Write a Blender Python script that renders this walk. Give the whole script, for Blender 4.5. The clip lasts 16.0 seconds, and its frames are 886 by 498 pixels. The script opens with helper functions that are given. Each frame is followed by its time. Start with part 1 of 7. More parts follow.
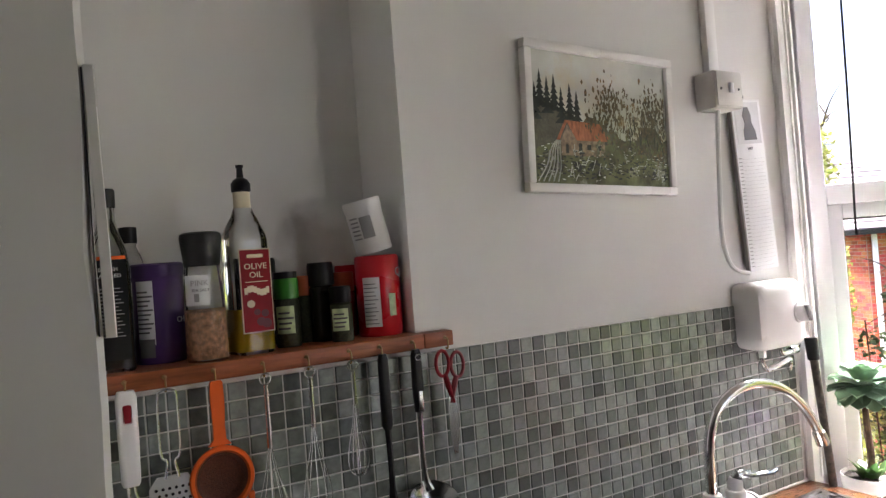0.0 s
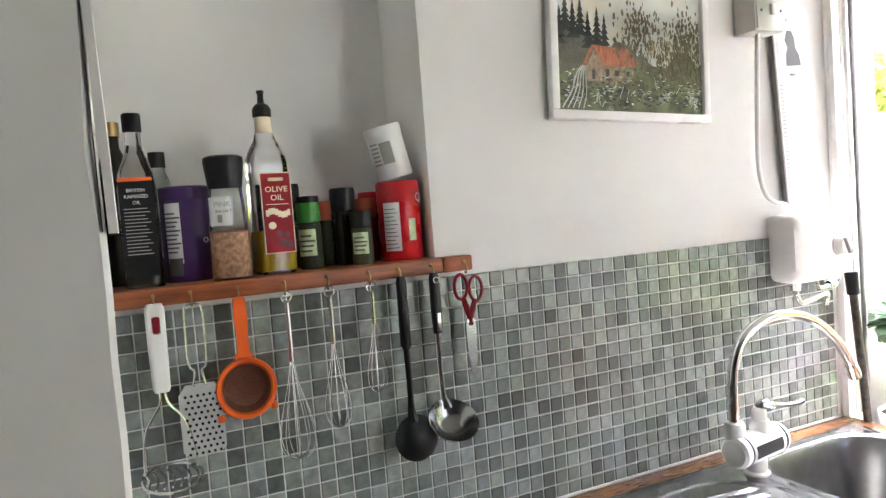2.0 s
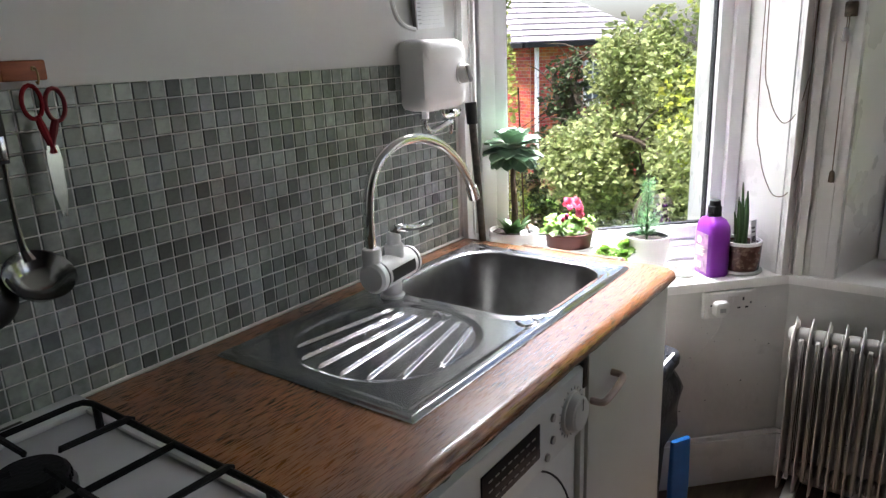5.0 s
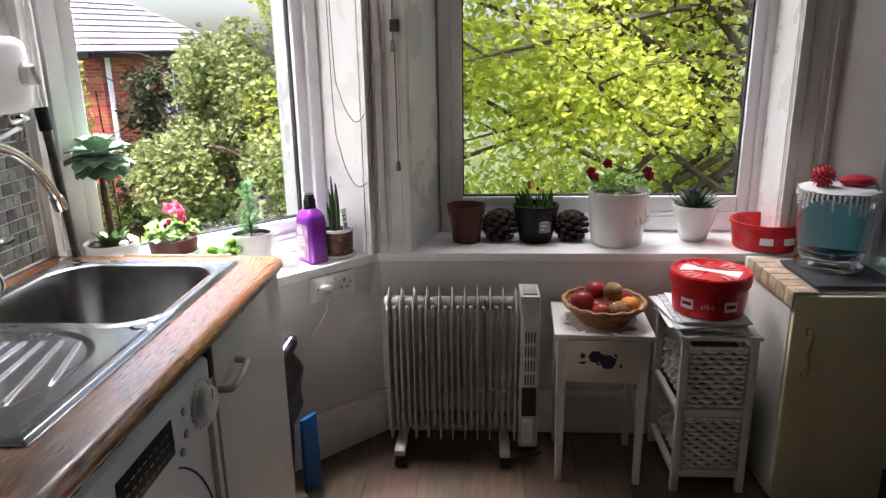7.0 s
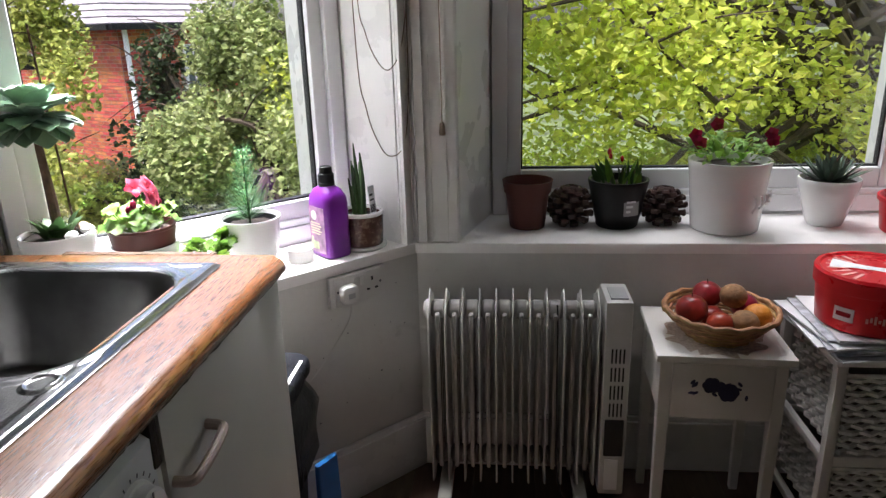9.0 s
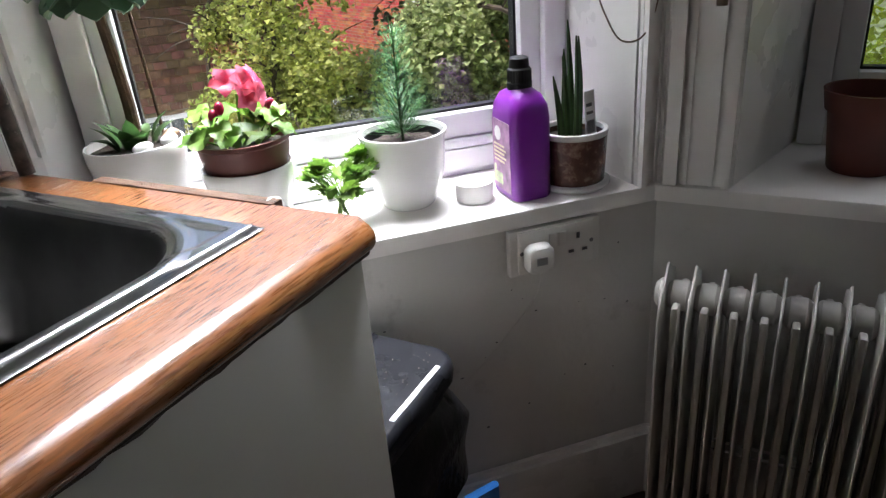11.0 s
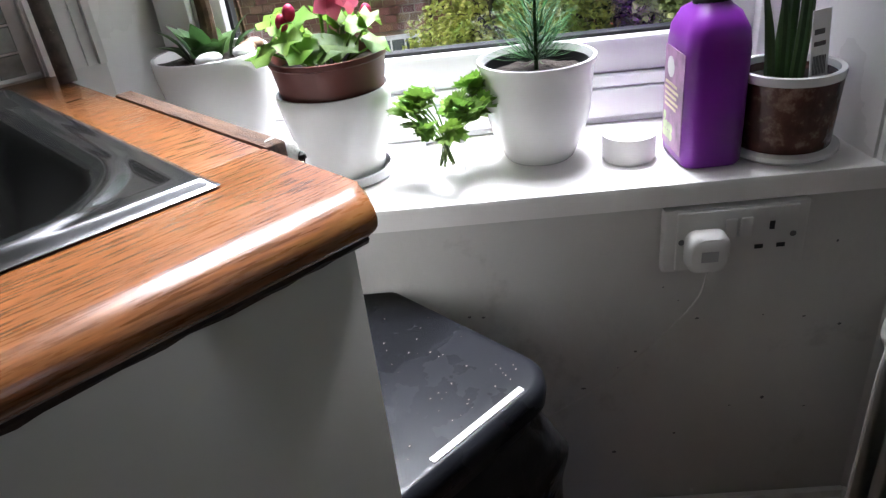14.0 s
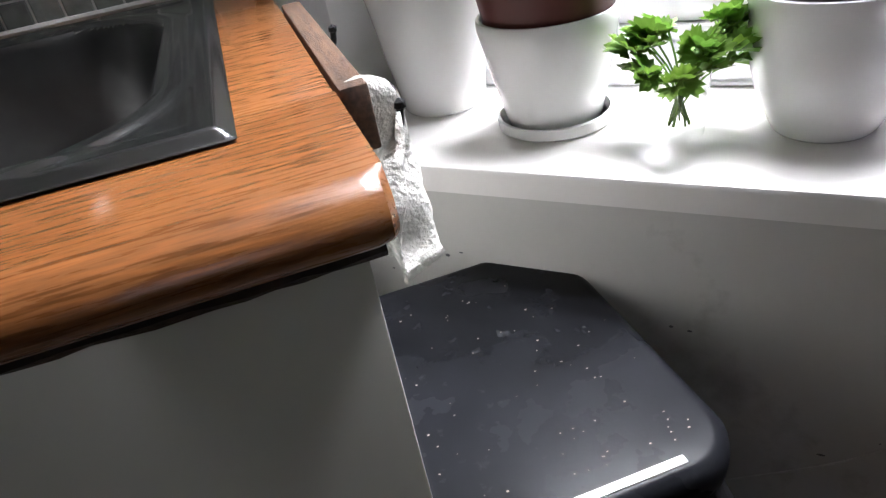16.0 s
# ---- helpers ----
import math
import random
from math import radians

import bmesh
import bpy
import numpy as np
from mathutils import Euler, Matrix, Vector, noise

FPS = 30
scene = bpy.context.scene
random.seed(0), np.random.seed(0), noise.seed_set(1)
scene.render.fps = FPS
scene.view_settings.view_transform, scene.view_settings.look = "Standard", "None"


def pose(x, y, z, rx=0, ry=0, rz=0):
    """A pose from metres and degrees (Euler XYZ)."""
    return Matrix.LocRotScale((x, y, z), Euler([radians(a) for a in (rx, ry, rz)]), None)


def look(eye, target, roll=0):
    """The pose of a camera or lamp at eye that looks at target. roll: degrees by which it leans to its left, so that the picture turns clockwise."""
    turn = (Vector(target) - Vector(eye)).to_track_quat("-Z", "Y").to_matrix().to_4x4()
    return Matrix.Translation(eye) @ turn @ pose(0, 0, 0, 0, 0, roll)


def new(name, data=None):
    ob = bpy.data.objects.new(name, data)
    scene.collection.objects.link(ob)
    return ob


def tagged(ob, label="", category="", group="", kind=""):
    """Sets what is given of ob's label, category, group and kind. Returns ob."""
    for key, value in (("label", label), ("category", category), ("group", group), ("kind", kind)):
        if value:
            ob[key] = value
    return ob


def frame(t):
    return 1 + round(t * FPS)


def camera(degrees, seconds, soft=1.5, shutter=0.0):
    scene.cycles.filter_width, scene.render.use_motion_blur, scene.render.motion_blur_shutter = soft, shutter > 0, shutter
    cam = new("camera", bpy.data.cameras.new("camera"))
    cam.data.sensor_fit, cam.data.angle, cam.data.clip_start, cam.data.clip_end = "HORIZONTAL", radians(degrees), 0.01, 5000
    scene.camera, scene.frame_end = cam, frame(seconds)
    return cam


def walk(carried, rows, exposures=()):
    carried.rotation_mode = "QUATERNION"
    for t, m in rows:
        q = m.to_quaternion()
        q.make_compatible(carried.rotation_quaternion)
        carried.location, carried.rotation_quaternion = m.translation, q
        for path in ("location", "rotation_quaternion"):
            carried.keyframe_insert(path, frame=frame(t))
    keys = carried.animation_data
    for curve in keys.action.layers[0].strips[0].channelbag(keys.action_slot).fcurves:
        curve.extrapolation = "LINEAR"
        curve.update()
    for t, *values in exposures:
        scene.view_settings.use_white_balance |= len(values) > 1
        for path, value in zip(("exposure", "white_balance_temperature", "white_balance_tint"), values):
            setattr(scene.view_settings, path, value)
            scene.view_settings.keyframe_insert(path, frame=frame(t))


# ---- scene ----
cam = camera(65.3, 16.0, 1.35)
EXPO = [(0.0, 2.5, 6750, 23), (0.5, 3.1, 6700, 21), (1.0, 3.4, 6700, 20), (1.5, 3.5, 6600, 19), (2.5, 3.55, 6450, 18), (3.0, 3.3, 6400, 17), (3.5, 2.55, 6350, 17), (4.0, 2.25, 6350, 16), (4.5, 2.05, 6450, 17), (5.0, 1.75, 6400, 17), (7.5, 1.5, 6550, 19), (9.0, 1.22, 6450, 17), (10.0, 1.0, 6400, 16), (12.5, 0.58, 6200, 16), (14.0, 0.54, 6150, 16), (15.0, 0.2, 6200, 16), (16.0, 0.22, 6300, 16)]
PATH = [
    (0, (0.958, 1.011, 1.585), (1.954, 2.745, 1.613), -4.4),
    (0.5, (0.948, 0.992, 1.581), (1.901, 2.751, 1.608), -4.9),
    (1, (0.96, 0.982, 1.565), (1.877, 2.759, 1.586), -5.1),
    (1.5, (0.99, 0.98, 1.54), (1.867, 2.777, 1.506), -4.7),
    (2, (1.007, 0.966, 1.534), (1.853, 2.775, 1.428), -4.4),
    (2.5, (1.028, 0.97, 1.524), (1.861, 2.782, 1.375), -4.2),
    (3, (1.059, 1.048, 1.497), (1.938, 2.828, 1.251), -3.9),
    (3.5, (1.104, 1.076, 1.437), (2.071, 2.773, 1.008), -3.7),
    (4, (1.119, 1.07, 1.435), (2.29, 2.612, 0.935), -3.4),
    (4.5, (1.115, 1.082, 1.431), (2.46, 2.464, 0.902), -3.0),
    (5, (1.114, 1.074, 1.437), (2.662, 2.213, 0.884), -2.4),
    (5.2, (1.12, 1.075, 1.435), (2.748, 2.094, 0.879), -2.1),
    (7.3, (1.012, 1.04, 1.404), (2.93, 1.112, 0.845), -0.8),
    (7.5, (1.08, 1.056, 1.392), (2.996, 1.128, 0.822), -0.8),
    (8, (1.251, 1.107, 1.342), (3.158, 1.197, 0.748), -1.1),
    (8.5, (1.393, 1.135, 1.299), (3.291, 1.257, 0.679), -1.3),
    (9, (1.57, 1.163, 1.294), (3.464, 1.344, 0.68), -1.6),
    (9.5, (1.722, 1.202, 1.292), (3.598, 1.517, 0.675), -2.2),
    (10, (1.899, 1.213, 1.255), (3.712, 1.74, 0.597), -3.0),
    (10.2, (1.97, 1.186, 1.229), (3.729, 1.831, 0.529), -3.5),
    (12.3, (2.43, 1.266, 1.1), (3.822, 2.347, 0.155), -5.3),
    (12.5, (2.443, 1.277, 1.084), (3.778, 2.432, 0.143), -5.5),
    (13, (2.462, 1.265, 1.067), (3.701, 2.532, 0.138), -6.2),
    (13.5, (2.473, 1.265, 1.059), (3.667, 2.562, 0.114), -6.5),
    (14, (2.509, 1.242, 1.073), (3.666, 2.558, 0.109), -6.8),
    (14.5, (2.533, 1.258, 1.104), (3.586, 2.645, 0.12), -7.8),
    (15, (2.613, 1.33, 1.067), (3.394, 2.873, 0.062), -9.2),
    (15.3, (2.66, 1.336, 1.043), (3.277, 2.965, 0.06), -10.1),
    (16, (2.708, 1.314, 1.02), (3.068, 2.984, -0.02), -11.2),
]
walk(cam, [(t, look(eye, target, roll)) for t, eye, target, roll in PATH], EXPO)
# ---------- light ----------
world = bpy.data.worlds.new("sky")
scene.world = world
world.use_nodes = True
wn = world.node_tree.nodes
sky = wn.new("ShaderNodeTexSky")
sky.sky_type = "NISHITA"
sky.sun_disc = False
sky.sun_elevation, sky.sun_rotation = radians(65), radians(-77)
sky.air_density, sky.dust_density, sky.ozone_density = 1.0, 4.0, 1.0
wn["Background"].inputs["Strength"].default_value = 0.15
world.node_tree.links.new(sky.outputs["Color"], wn["Background"].inputs["Color"])
sun = new("sun", bpy.data.lights.new("sun", "SUN"))
sun.data.energy, sun.data.angle, sun.data.color = 3.4, radians(8), (1.0, 0.97, 0.93)
sun.matrix_world = look((0, 0, 20), (4.5, -1.0, 10))


def window_light(name, eye, target, w, h, power, spread=100):
    lamp = new(name, bpy.data.lights.new(name, "AREA"))
    lamp.data.shape, lamp.data.size, lamp.data.size_y = "RECTANGLE", w, h
    lamp.data.energy, lamp.data.color = power, (0.97, 0.99, 1.0)
    lamp.data.spread = radians(spread)
    lamp.matrix_world = look(eye, target)
    return lamp


# lamps for sky light in two upper lights, plus added fill from the south
window_light("sky_light_north", (3.36, 2.08, 2.05), (2.80, 1.86, 0.75), 0.68, 0.55, 12.0, 50)
window_light("sky_light_east", (3.84, 0.60, 2.05), (3.38, 0.25, 0.75), 1.05, 0.55, 2.2, 66)
# fill lamp at the unseen third window, aimed to brighten the shelf wall
window_light("added_fill_south", (3.02, -0.78, 1.55), (0.95, 2.10, 1.75), 0.85, 1.5, 0.25, 75)


# ---------- materials ----------
def ramp_rgb(c, k):
    return tuple(min(1, v * k) for v in c[:3]) + (1,)


def mat(name, col, rough=0.5, metal=0.0, var=0.18, scale=14.0, bump=0.0, bscale=120.0, rnd=0.0, stain=None, stain_scale=4.0,
        stain_cut=0.62, coat=0.0, trans=0.0, ior=1.45, stretch=None, spec=0.5, hue=0.09):
    """Principled surface with variation at two scales, optional stains, random tint per object or island and fine relief."""
    m = bpy.data.materials.new(name)
    m.use_nodes = True
    nt = m.node_tree
    n, ln = nt.nodes, nt.links
    b = n["Principled BSDF"]
    b.inputs["Roughness"].default_value = rough
    b.inputs["Metallic"].default_value = metal
    b.inputs["IOR"].default_value = ior
    b.inputs["Specular IOR Level"].default_value = spec
    b.inputs["Coat Weight"].default_value = coat
    b.inputs["Coat Roughness"].default_value = 0.12 if coat > 0.5 else 0.03
    b.inputs["Transmission Weight"].default_value = trans
    tc = n.new("ShaderNodeTexCoord")
    vec = tc.outputs["Object"]
    if stretch:
        mp = n.new("ShaderNodeMapping")
        mp.inputs["Scale"].default_value = stretch
        ln.new(vec, mp.inputs["Vector"])
        vec = mp.outputs["Vector"]
    t1 = n.new("ShaderNodeTexNoise")
    t1.inputs["Scale"].default_value, t1.inputs["Detail"].default_value = scale, 5
    ln.new(vec, t1.inputs["Vector"])
    r1 = n.new("ShaderNodeValToRGB")
    r1.color_ramp.elements[0].position, r1.color_ramp.elements[1].position = 0.3, 0.7
    r1.color_ramp.elements[0].color = ramp_rgb(col, 1 - var)
    r1.color_ramp.elements[1].color = ramp_rgb(col, 1 + var)
    ln.new(t1.outputs["Fac"], r1.inputs["Fac"])
    out = r1.outputs["Color"]
    if stain:
        t2 = n.new("ShaderNodeTexNoise")
        t2.inputs["Scale"].default_value, t2.inputs["Detail"].default_value = stain_scale, 8
        t2.inputs["Roughness"].default_value = 0.65
        ln.new(tc.outputs["Object"], t2.inputs["Vector"])
        r2 = n.new("ShaderNodeValToRGB")
        r2.color_ramp.elements[0].position, r2.color_ramp.elements[1].position = stain_cut, min(1, stain_cut + 0.12)
        mx = n.new("ShaderNodeMix")
        mx.data_type = "RGBA"
        ln.new(t2.outputs["Fac"], r2.inputs["Fac"])
        ln.new(r2.outputs["Color"], mx.inputs["Factor"])
        ln.new(out, mx.inputs["A"])
        mx.inputs["B"].default_value = (*stain, 1)
        out = mx.outputs["Result"]
    if rnd:
        info, geo = n.new("ShaderNodeObjectInfo"), n.new("ShaderNodeNewGeometry")
        add = n.new("ShaderNodeMath")
        add.operation = "ADD"
        ln.new(info.outputs["Random"], add.inputs[0])
        ln.new(geo.outputs["Random Per Island"], add.inputs[1])
        fr = n.new("ShaderNodeMath")
        fr.operation = "FRACT"
        ln.new(add.outputs[0], fr.inputs[0])
        mr = n.new("ShaderNodeMapRange")
        mr.inputs["To Min"].default_value, mr.inputs["To Max"].default_value = 1 - rnd, 1 + rnd
        ln.new(fr.outputs[0], mr.inputs["Value"])
        hs = n.new("ShaderNodeHueSaturation")
        ln.new(mr.outputs["Result"], hs.inputs["Value"])
        ln.new(out, hs.inputs["Color"])
        mr2 = n.new("ShaderNodeMapRange")
        mr2.inputs["To Min"].default_value, mr2.inputs["To Max"].default_value = 0.5 - rnd * hue, 0.5 + rnd * hue
        sq = n.new("ShaderNodeMath")
        sq.operation = "MULTIPLY"
        sq.inputs[1].default_value = 7.31
        ln.new(fr.outputs[0], sq.inputs[0])
        f2 = n.new("ShaderNodeMath")
        f2.operation = "FRACT"
        ln.new(sq.outputs[0], f2.inputs[0])
        ln.new(f2.outputs[0], mr2.inputs["Value"])
        ln.new(mr2.outputs["Result"], hs.inputs["Hue"])
        out = hs.outputs["Color"]
    ln.new(out, b.inputs["Base Color"])
    # uneven gloss
    mr3 = n.new("ShaderNodeMapRange")
    mr3.inputs["To Min"].default_value, mr3.inputs["To Max"].default_value = max(0.02, rough * 0.8), min(1, rough * 1.2)
    ln.new(t1.outputs["Fac"], mr3.inputs["Value"])
    if trans == 0:
        ln.new(mr3.outputs["Result"], b.inputs["Roughness"])
    if bump:
        t3 = n.new("ShaderNodeTexNoise")
        t3.inputs["Scale"].default_value, t3.inputs["Detail"].default_value = bscale, 4
        ln.new(vec, t3.inputs["Vector"])
        bp = n.new("ShaderNodeBump")
        bp.inputs["Strength"].default_value, bp.inputs["Distance"].default_value = bump, 0.004
        ln.new(t3.outputs["Fac"], bp.inputs["Height"])
        ln.new(bp.outputs["Normal"], b.inputs["Normal"])
    return m


def leaf_mat(name, col, thin=0.45, rough=0.5, rnd=0.35):
    """Leaf: gloss on top and light through the blade."""
    m = mat(name, col, rough, var=0.25, scale=9, rnd=rnd, hue=0.035)
    n, ln = m.node_tree.nodes, m.node_tree.links
    b, o = n["Principled BSDF"], n["Material Output"]
    src = b.inputs["Base Color"].links[0].from_socket
    tr, mx = n.new("ShaderNodeBsdfTranslucent"), n.new("ShaderNodeMixShader")
    ln.new(src, tr.inputs["Color"])
    mx.inputs["Fac"].default_value = thin
    ln.new(b.outputs[0], mx.inputs[1])
    ln.new(tr.outputs[0], mx.inputs[2])
    ln.new(mx.outputs[0], o.inputs["Surface"])
    return m


def glass_mat(name, col=(1, 1, 1), rough=0.0):
    m = bpy.data.materials.new(name)
    m.use_nodes = True
    b = m.node_tree.nodes["Principled BSDF"]
    b.inputs["Base Color"].default_value = (*col, 1)
    b.inputs["Roughness"].default_value = rough
    b.inputs["Transmission Weight"].default_value = 1
    b.inputs["IOR"].default_value = 1.45
    return m


M = {}
M["wall"] = mat("white_wall_paint", (0.75, 0.745, 0.73), 0.75, var=0.03, scale=3, bump=0.07, bscale=40)
# smudged paint, its base also greyed for the dimness below the sill
M["wall_low"] = mat("dimmed_scuffed_wall_paint", (0.60, 0.59, 0.565), 0.7, var=0.06, scale=5, bump=0.4, bscale=40, stain=(0.42, 0.41, 0.39), stain_scale=6, stain_cut=0.58)
M["gloss_white"] = mat("white_gloss_paint", (0.82, 0.81, 0.79), 0.28, var=0.03, scale=6, bump=0.12, bscale=50)
M["sill"] = mat("white_sill_paint", (0.84, 0.82, 0.80), 0.3, var=0.04, scale=8, bump=0.2, bscale=45, stain=(0.6, 0.55, 0.5), stain_scale=14, stain_cut=0.72)
M["upvc"] = mat("white_window_frame", (0.85, 0.85, 0.86), 0.3, var=0.02, scale=5)
M["gasket"] = mat("black_rubber_gasket", (0.02, 0.02, 0.022), 0.6)
# unseen ceiling greyed so less light bounces onto the low walls
M["ceiling"] = mat("greyed_ceiling_paint", (0.52, 0.51, 0.49), 0.85, var=0.03, scale=4, bump=0.2)
M["floor"] = mat("brown_vinyl_floor", (0.095, 0.062, 0.042), 0.45, var=0.3, scale=6, stretch=(1, 9, 1), rnd=0.25, bump=0.15)
M["grout"] = mat("white_grout", (0.66, 0.66, 0.64), 0.7, var=0.1, scale=30, bump=0.3)
M["tile"] = mat("grey_mosaic_glaze", (0.225, 0.250, 0.235), 0.14, var=0.22, scale=60, rnd=0.52, hue=0.14, bump=0.06, bscale=90, stain=(0.26, 0.27, 0.265), stain_scale=70, stain_cut=0.62)
M["glass"] = glass_mat("window_glass")
M["clear"] = glass_mat("clear_glass", (0.97, 0.99, 0.98))
M["tumbler"] = glass_mat("thin_tumbler_glass", (0.99, 1.0, 0.99))
M["tumbler"].node_tree.nodes["Principled BSDF"].inputs["IOR"].default_value = 1.25
M["shelf"] = mat("red_brown_shelf_wood", (0.30, 0.085, 0.03), 0.35, var=0.35, scale=7, stretch=(2, 14, 14), bump=0.15)
M["worktop"] = mat("orange_brown_worktop", (0.168, 0.060, 0.017), 0.28, var=0.52, coat=1.0, spec=0.4, scale=7, stretch=(4, 55, 55), bump=0.09, bscale=16, stain=(0.23, 0.088, 0.026), stain_scale=5, stain_cut=0.5)
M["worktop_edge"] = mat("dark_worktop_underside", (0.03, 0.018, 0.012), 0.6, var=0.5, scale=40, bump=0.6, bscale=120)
M["steel"] = mat("brushed_stainless_steel", (0.36, 0.365, 0.375), 0.19, 1.0, var=0.04, scale=30, stretch=(1, 12, 12))
# the sink's steel again, with the bowl's dim reflection put into its colour
M["steel_dark"] = mat("shade_darkened_steel", (0.155, 0.155, 0.155), 0.36, 1.0, var=0.15, scale=20)
M["chrome"] = mat("polished_chrome", (0.72, 0.73, 0.74), 0.08, 1.0, var=0.03)
M["tin"] = mat("dull_tinned_steel", (0.62, 0.63, 0.63), 0.5, 1.0, var=0.1)
M["wire"] = mat("thin_steel_wire", (0.6, 0.61, 0.62), 0.2, 1.0, var=0.05)
M["plastic_white"] = mat("white_plastic", (0.78, 0.78, 0.77), 0.3, var=0.03, scale=8)
M["plastic_grey"] = mat("grey_plastic", (0.35, 0.35, 0.35), 0.35, var=0.05)
M["black"] = mat("black_plastic", (0.008, 0.008, 0.009), 0.42, var=0.2, spec=0.35)
M["black_matt"] = mat("black_cast_iron", (0.008, 0.008, 0.0085), 0.7, spec=0.2, var=0.3, bump=0.25, bscale=160)
M["enamel"] = mat("white_hob_enamel", (0.50, 0.51, 0.53), 0.2, var=0.06, scale=9, stain=(0.4, 0.37, 0.34), stain_scale=40, stain_cut=0.75)
M["orange"] = mat("orange_plastic", (0.85, 0.13, 0.015), 0.35, var=0.06)
M["edge_grey"] = mat("grey_page_edge", (0.22, 0.21, 0.20), 0.7)
M["mesh_brown"] = mat("brown_sieve_mesh", (0.16, 0.055, 0.03), 0.6, var=0.3, scale=300, bump=0.6, bscale=400)
M["red"] = mat("red_plastic", (0.55, 0.012, 0.018), 0.28, var=0.08)
M["crimson"] = mat("crimson_label", (0.24, 0.006, 0.012), 0.55, spec=0.25, var=0.1, scale=40)
M["cream"] = mat("cream_paper", (0.75, 0.66, 0.48), 0.6, var=0.06)
M["paper"] = mat("white_paper", (0.78, 0.79, 0.8), 0.65, var=0.04, scale=20, bump=0.1)
M["ink"] = mat("grey_ink", (0.12, 0.12, 0.13), 0.6)
M["purple_dark"] = mat("dark_purple_tub", (0.06, 0.022, 0.12), 0.35, var=0.15)
M["purple"] = mat("purple_bottle_plastic", (0.20, 0.018, 0.33), 0.32, var=0.1)
M["oil"] = mat("golden_oil", (0.55, 0.36, 0.02), 0.1, var=0.1)
M["dark_oil"] = mat("dark_bottle_contents", (0.02, 0.018, 0.012), 0.15, var=0.3)
M["salt"] = mat("pink_salt", (0.62, 0.34, 0.2), 0.6, var=0.4, scale=120, bump=0.8, bscale=200)
M["spice"] = mat("dark_green_spice", (0.035, 0.04, 0.02), 0.6, var=0.5, scale=200, bump=0.5)
M["green_lid"] = mat("green_plastic_lid", (0.04, 0.28, 0.03), 0.35)
M["label_green"] = mat("pale_green_label", (0.55, 0.66, 0.4), 0.55, var=0.3, scale=50)
M["terracotta"] = mat("brown_plastic_pot", (0.11, 0.03, 0.022), 0.45, var=0.15)
M["pot_white"] = mat("white_glazed_pot", (0.82, 0.82, 0.81), 0.2, var=0.03, scale=9, coat=0.3, stain=(0.66, 0.6, 0.52), stain_scale=9, stain_cut=0.78)
M["pot_brown"] = mat("brown_glazed_pot", (0.10, 0.045, 0.035), 0.25, var=0.5, scale=30, bump=0.9, bscale=45, stain=(0.30, 0.20, 0.15), stain_scale=30, stain_cut=0.53)
M["soil"] = mat("potting_soil", (0.022, 0.015, 0.01), 0.95, var=0.5, scale=80, bump=1.0, bscale=150)
M["stem"] = mat("brown_plant_stem", (0.10, 0.06, 0.035), 0.8, var=0.4, scale=60, bump=0.7)
M["bark"] = mat("tree_bark", (0.07, 0.055, 0.04), 0.9, var=0.4, scale=12, bump=1.0, bscale=40)
M["succulent"] = mat("blue_green_succulent_leaf", (0.19, 0.31, 0.20), 0.38, var=0.25, scale=18, rnd=0.25)
M["leaf"] = leaf_mat("fresh_green_leaf", (0.14, 0.275, 0.035), 0.35)
M["leaf_dark"] = leaf_mat("dark_green_leaf", (0.045, 0.10, 0.025), 0.25)
M["needle"] = leaf_mat("conifer_needle", (0.06, 0.19, 0.05), 0.3)
M["pink"] = leaf_mat("pink_petal", (0.75, 0.16, 0.26), 0.4, rnd=0.2)
M["magenta"] = leaf_mat("dark_red_petal", (0.30, 0.01, 0.045), 0.3, rnd=0.3)
M["lime_leaf"] = leaf_mat("lime_tree_leaf", (0.52, 0.59, 0.11), 0.58, rnd=0.4)
M["shrub_leaf"] = leaf_mat("shrub_leaf", (0.33, 0.39, 0.17), 0.45, rnd=0.45)
M["sapling_leaf"] = leaf_mat("yellow_green_sapling_leaf", (0.42, 0.46, 0.13), 0.5, rnd=0.45)
M["parsley_leaf"] = leaf_mat("parsley_leaf", (0.13, 0.25, 0.035), 0.35)
M["conifer_leaf"] = leaf_mat("garden_conifer_foliage", (0.055, 0.085, 0.035), 0.2, rnd=0.4)
M["cone"] = mat("pine_cone_scale", (0.055, 0.03, 0.022), 0.6, var=0.4, scale=40, rnd=0.3)
M["brick"] = mat("red_brick", (0.42, 0.11, 0.06), 0.85, var=0.2, scale=8, rnd=0.3, bump=0.5)
M["slate"] = mat("grey_roof_slate", (0.32, 0.30, 0.32), 0.6, var=0.15, scale=5, rnd=0.15)
M["render"] = mat("buff_brick", (0.40, 0.30, 0.20), 0.85, var=0.25, scale=7, rnd=0.15, bump=0.5)
M["grass"] = mat("garden_ground", (0.09, 0.12, 0.04), 0.95, var=0.5, scale=0.8, bump=0.8)
M["bin"] = mat("dusty_black_bin_lid", (0.008, 0.0085, 0.0105), 0.27, spec=0.14, var=0.5, scale=9, bump=0.03, bscale=250, stain=(0.035, 0.036, 0.039), stain_scale=45, stain_cut=0.62)
M["bag"] = mat("black_bin_bag", (0.008, 0.008, 0.009), 0.22, var=0.3, bump=1.0, bscale=30)
M["cabinet"] = mat("white_cabinet_laminate", (0.66, 0.65, 0.60), 0.45, var=0.04, scale=5)
M["handle"] = mat("beige_plastic_handle", (0.50, 0.38, 0.33), 0.4, var=0.06)
M["appliance"] = mat("white_appliance_enamel", (0.74, 0.75, 0.75), 0.25, var=0.02)
